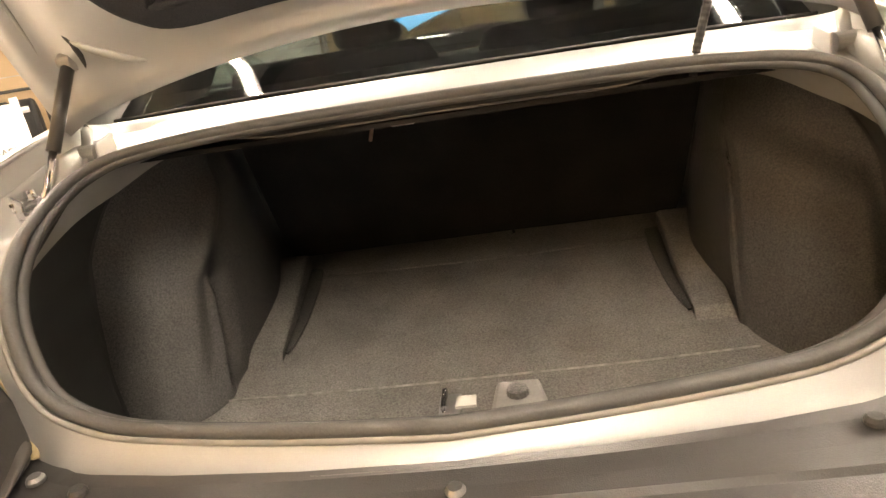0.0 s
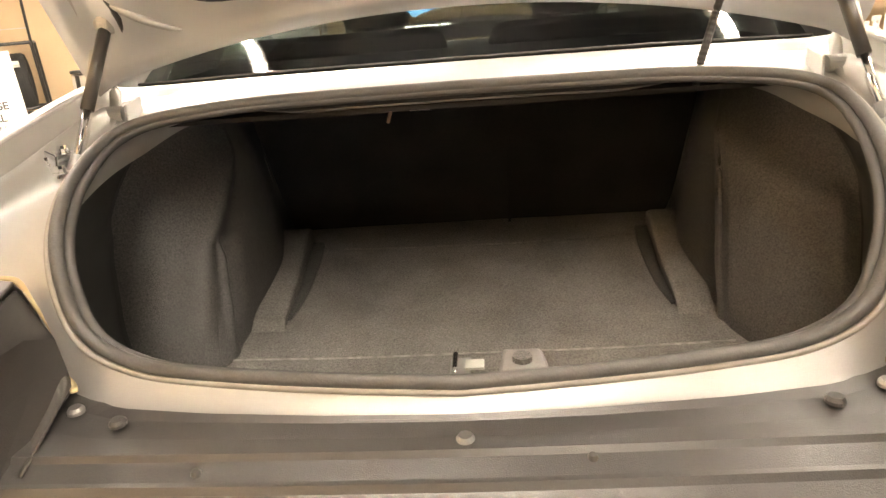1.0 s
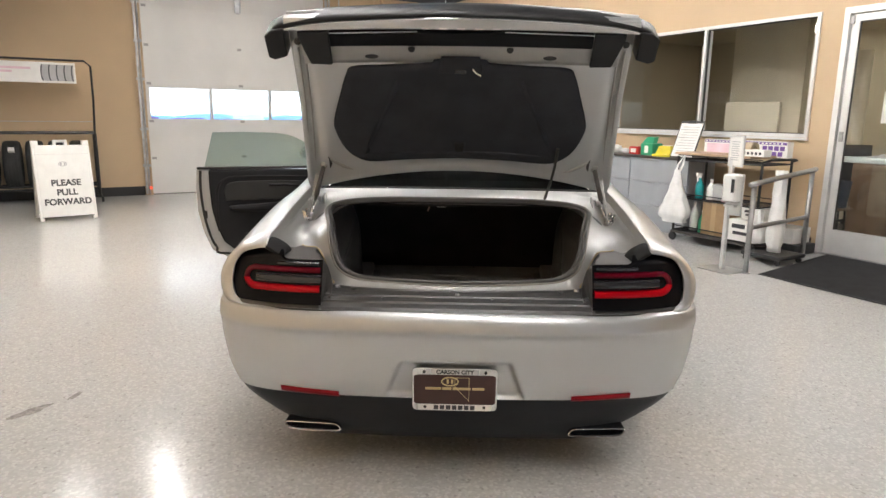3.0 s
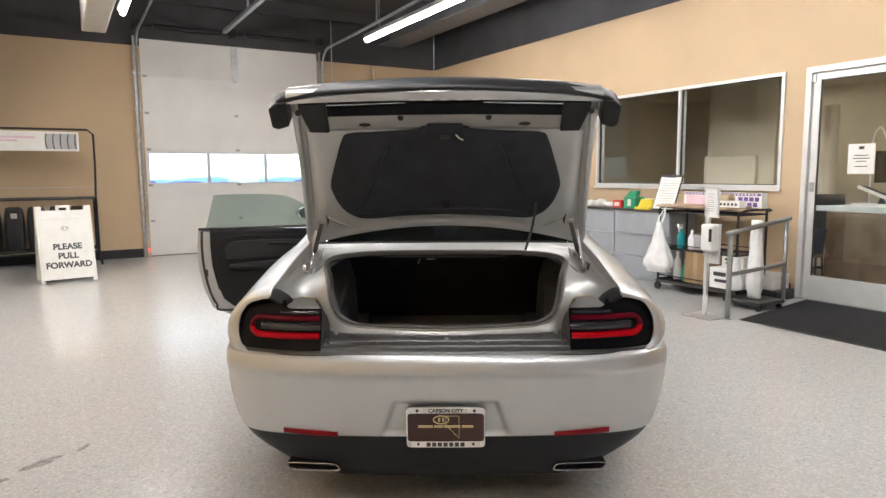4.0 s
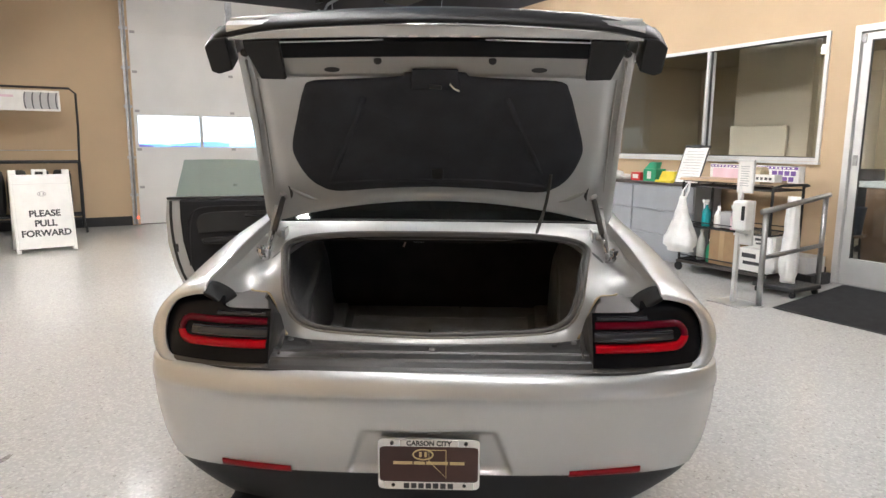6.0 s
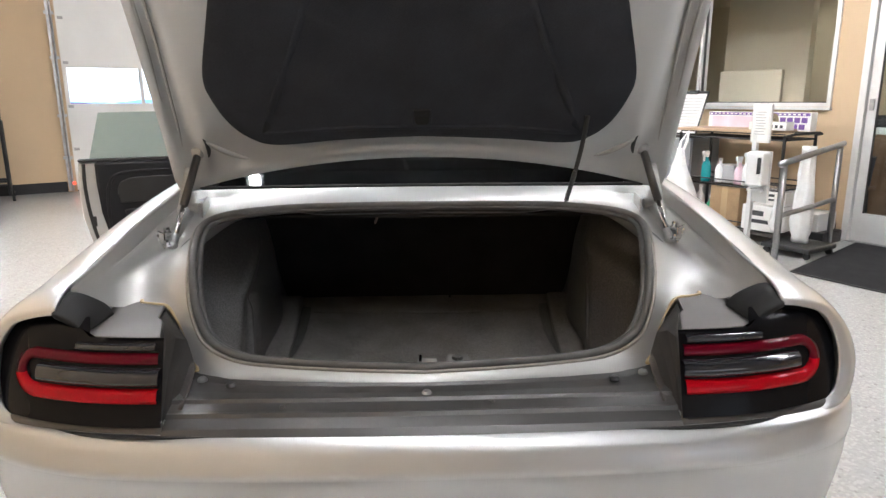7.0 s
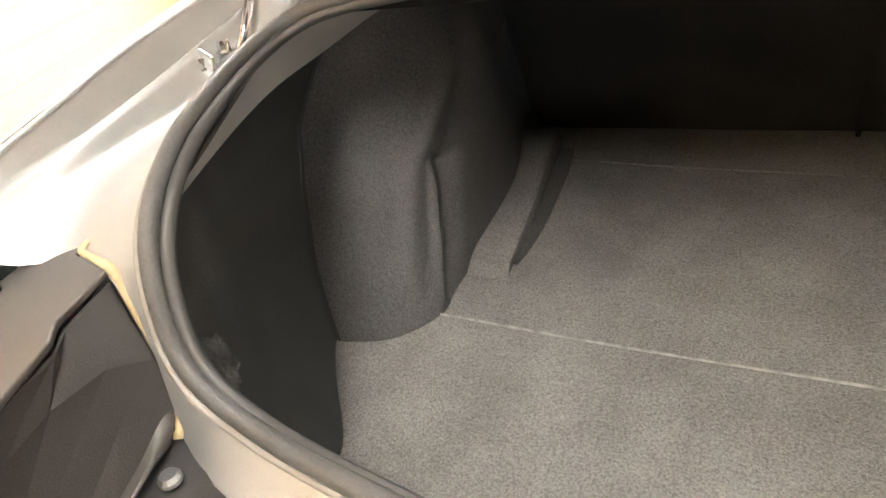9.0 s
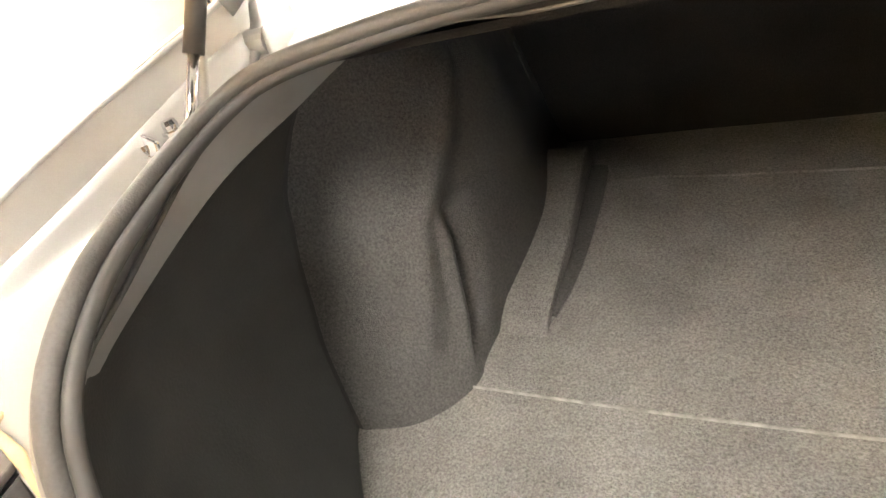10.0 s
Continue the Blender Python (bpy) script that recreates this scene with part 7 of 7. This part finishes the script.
# gas struts and the hinge arms behind them
for s in (-1, 1):
    g = new("gas_strut")
    g.parent = car
    g["label"] = "steel gas strut holding the lid"
    top, bot = Vector((s * 0.600, 0.697, 1.158)), Vector((s * 0.637, 0.550, 0.930))
    mid = bot.lerp(top, 0.42)
    part("cylinder", tube(B(), [tuple(mid), tuple(top)], 0.0108, 14), surf("strut_cylinder", (0.11, 0.105, 0.10), 0.3, 0.75), g, smooth=True)
    part("rod", tube(B(), [tuple(bot), tuple(mid)], 0.0062, 12), CHROME, g, smooth=True)
    part("end_fitting", tube(B(), [tuple(bot), tuple(bot.lerp(top, 0.13))], [0.012, 0.009], 12), STEEL, g, "yellowed steel end fitting", smooth=True)
    for q in (top, bot):
        bm = B()
        bmesh.ops.create_icosphere(bm, subdivisions=2, radius=0.015, matrix=Matrix.Translation(q))
        part("ball_joint", bm, STEEL, g, smooth=True)
    # crescent of shadow in the lid beside the joint, laid on as a black bar
    line = spline([lid(s * 0.578, 0.150, 0.0), lid(s * 0.568, 0.122, 0.001), lid(s * 0.566, 0.095, 0.001), lid(s * 0.574, 0.072, 0.0)], 16)
    part("mount_shadow", tube(B(), line, [0.002 + 0.006 * math.sin(math.pi * i / 15) for i in range(16)], 8, flat=0.5), TRIM, g, "crescent shadow beside the strut mount, laid on as a black bar", smooth=True)
    part("socket", lathe(B(), [(0, -0.016), (0.012, -0.016), (0.017, -0.008), (0.017, 0.010), (0.010, 0.016), (0, 0.016)], 16, tuple(top), "x"), STEEL, g, "grey ball socket", smooth=False)
    bm = B()
    slab(bm, [tuple(bot + Vector((s * dx, dy, dz))) for dx, dy, dz in ((-0.008, -0.012, -0.006), (0.034, -0.014, 0.004), (0.034, 0.040, 0.036), (-0.004, 0.036, 0.030))], (0, 0.006, -0.008))
    part("lower_mount", bm, STEEL, g, bevel=0.002)
    part("mount_ear", slab(B(), [tuple(bot + Vector((s * dx, dy, dz))) for dx, dy, dz in ((0.010, -0.016, -0.004), (0.034, -0.014, 0.004), (0.032, -0.002, 0.046), (0.012, -0.004, 0.036))], (0, -0.006, 0.001)), CHROME, g, "bright folded steel ear", bevel=0.002)
    for dx, dy, dz, rr in ((0.008, -0.014, -0.002, 0.011), (0.032, -0.010, 0.012, 0.009), (0.018, 0.020, 0.024, 0.010)):
        part("mount_bolt", lathe(B(), [(0, 0.014), (rr * 0.7, 0.014), (rr * 0.85, 0.009), (rr * 0.85, 0.003), (rr * 1.2, 0.003), (rr * 1.2, 0.0), (0, 0.0)], 10, tuple(bot + Vector((s * dx, dy, dz + 0.010)))), CHROME, g)
    h = new("hinge_arm")
    h.parent = car
    part("arm", tube(B(), spline([(s * 0.644, 0.60, 0.945), (s * 0.640, 0.70, 0.985), (s * 0.645, 0.755, 1.05), (s * 0.652, 0.745, 1.12), (s * 0.648, 0.70, 1.17)], 14), 0.011, 8, flat=0.5), SILVER_IN, h, smooth=True)
    line = spline([tuple(bot.lerp(top, 0.82) + Vector((s * 0.024, 0.022, 0))), tuple(bot.lerp(top, 0.45) + Vector((s * 0.016, 0.026, 0))), tuple(bot.lerp(top, 0.16) + Vector((s * 0.010, 0.026, 0))), tuple(bot + Vector((s * 0.030, 0.010, 0.022)))], 24)
    part("hinge_link", tube(B(), line, 0.0085, 8, flat=0.45), SILVER_IN, h, "silver painted flat hinge link", smooth=True)
    part("pivot", lathe(B(), [(0, -0.02), (0.016, -0.02), (0.016, 0.02), (0, 0.02)], 14, (s * 0.640, 0.722, 1.0), "x"), SILVER_IN, h)
    part("bracket", slab(B(), [(s * 0.600, 0.69, 0.975), (s * 0.602, 0.76, 0.985), (s * 0.604, 0.76, 1.03), (s * 0.602, 0.70, 1.02)], (s * 0.006, 0, 0)), SILVER_IN, h, bevel=0.003)
# wiring tube from the gutter to the lid
cb_ = spline([(0.370, 0.604, 0.998), (0.376, 0.608, 1.03), (0.391, 0.618, 1.075), (0.405, 0.626, 1.12), lid(0.414, 0.15, 0.050), lid(0.420, 0.222, 0.026)], 56)
part("wiring_tube", tube(B(), [tuple(p) for p in cb_], [0.0066 if i % 2 else 0.0056 for i in range(56)], 10), RUBBER, car, "black corrugated wiring tube", smooth=False)

# ---- open driver's door ----
HX, HY = -0.93, 3.25
ang = math.degrees(math.atan2(2.84 - 3.25, -2.03 + 0.93))
dr = new("driver_door")
dr.parent = car
dr["label"] = "open driver's door with black trim and tinted pane"
dr.matrix_local = pose(HX, HY, 0, 0, 0, ang)
# along +x from the hinge; +y is the trimmed inner face
OUTL = [(0.02, 0.26), (0.5, 0.235), (0.98, 0.235), (1.10, 0.30), (1.16, 0.45), (1.195, 0.62), (1.200, 0.80), (1.186, 0.945), (0.6, 0.945), (0.02, 0.93)]
bm = B()
slab(bm, [(x, -0.10, z) for x, z in OUTL], (0, 0.13, 0))
part("shell", bm, SILVER, dr, "silver door shell", bevel=0.012)
SEALP = [(0.02, 0.30), (0.96, 0.270), (1.07, 0.33), (1.125, 0.47), (1.155, 0.64), (1.165, 0.80), (1.160, 0.935)]
part("door_seal", tube(B(), [tuple(p) for p in spline([(x, 0.033, z) for x, z in SEALP], 30)], 0.010, 8), RUBBER, dr, smooth=True)
TRIMO = [(0.04, 0.33), (0.93, 0.30), (1.01, 0.37), (1.06, 0.50), (1.09, 0.64), (1.10, 0.80), (1.10, 0.945), (0.04, 0.935)]
bm = B()
slab(bm, [(x, 0.03, z) for x, z in TRIMO], (0, 0.035, 0))
part("trim_panel", bm, BLACKTRIM, dr, "black moulded door trim", bevel=0.015)
bm = B()
slab(bm, [(x, 0.066, z) for x, z in ((0.30, 0.60), (0.95, 0.62), (0.97, 0.66), (0.30, 0.70))], (0, 0.06, 0))
part("armrest", bm, BLACKTRIM, dr, bevel=0.02)
bm = B()
slab(bm, [(x, 0.066, z) for x, z in ((0.10, 0.36), (0.80, 0.34), (0.86, 0.44), (0.30, 0.48), (0.10, 0.46))], (0, 0.03, 0))
part("map_pocket", bm, BLACKTRIM, dr, bevel=0.015)
ridge = spline([(1.045, 0.068, 0.46), (1.050, 0.068, 0.66), (1.035, 0.068, 0.80), (0.985, 0.068, 0.868), (0.85, 0.068, 0.888), (0.45, 0.068, 0.886), (0.10, 0.068, 0.872)], 36)
part("trim_ridge", tube(B(), ridge, [0.013 - 0.008 * abs(i - 14) / 22 for i in range(36)], 10, flat=0.7), BLACKTRIM, dr, smooth=True)
inset = [tuple(p[:2]) for p in spline([(0.98, 0.70, 0), (0.99, 0.78, 0), (0.95, 0.835, 0), (0.82, 0.852, 0), (0.45, 0.85, 0), (0.18, 0.83, 0)], 20)]
part("trim_inset", slab(B(), [(x, 0.064, z) for x, z in inset + [(0.18, 0.725), (0.60, 0.705)]], (0, 0.010, 0)), TRIM, dr, "smooth black padded inset", bevel=0.004)
part("belt_strip", box(B(), 0.3, 1.185, 0.0, 0.05, 0.946, 0.962), RUBBER, dr, bevel=0.004)
part("door_pull", tube(B(), [(0.35, 0.08, 0.80), (0.5, 0.11, 0.82), (0.65, 0.08, 0.82)], 0.012, 8), BLACKTRIM, dr)
part("latch_plate", box(B(), 1.125, 1.150, 0.031, 0.036, 0.56, 0.62), TRIM, dr, "black door latch")
part("lock_pin", tube(B(), [(0.95, 0.045, 0.962), (0.95, 0.045, 0.985)], 0.004, 8), STEEL, dr)
bm = B()
P = [tuple(p[:2]) for p in spline([(1.055, 1.228, 0), (0.80, 1.232, 0), (0.55, 1.222, 0), (0.42, 1.19, 0), (0.30, 1.12, 0), (0.16, 1.02, 0), (0.08, 0.95, 0)], 24)]
slab(bm, [(1.13, 0.012, 0.95)] + [(x, 0.012 - 0.12 * (z - 0.95), z) for x, z in P], (0, 0.005, 0))
part("pane", bm, DOORGLASS, dr, "green-grey tinted door pane")
bm = B()
slab(bm, [(0.30 + 0.07 * math.cos(a), -0.17, 1.06 + 0.055 * math.sin(a)) for a in np.linspace(0, 2 * math.pi, 20, endpoint=False)], (0, 0.09, 0))
part("mirror_shell", bm, SILVER, dr, "silver wing mirror", bevel=0.015)
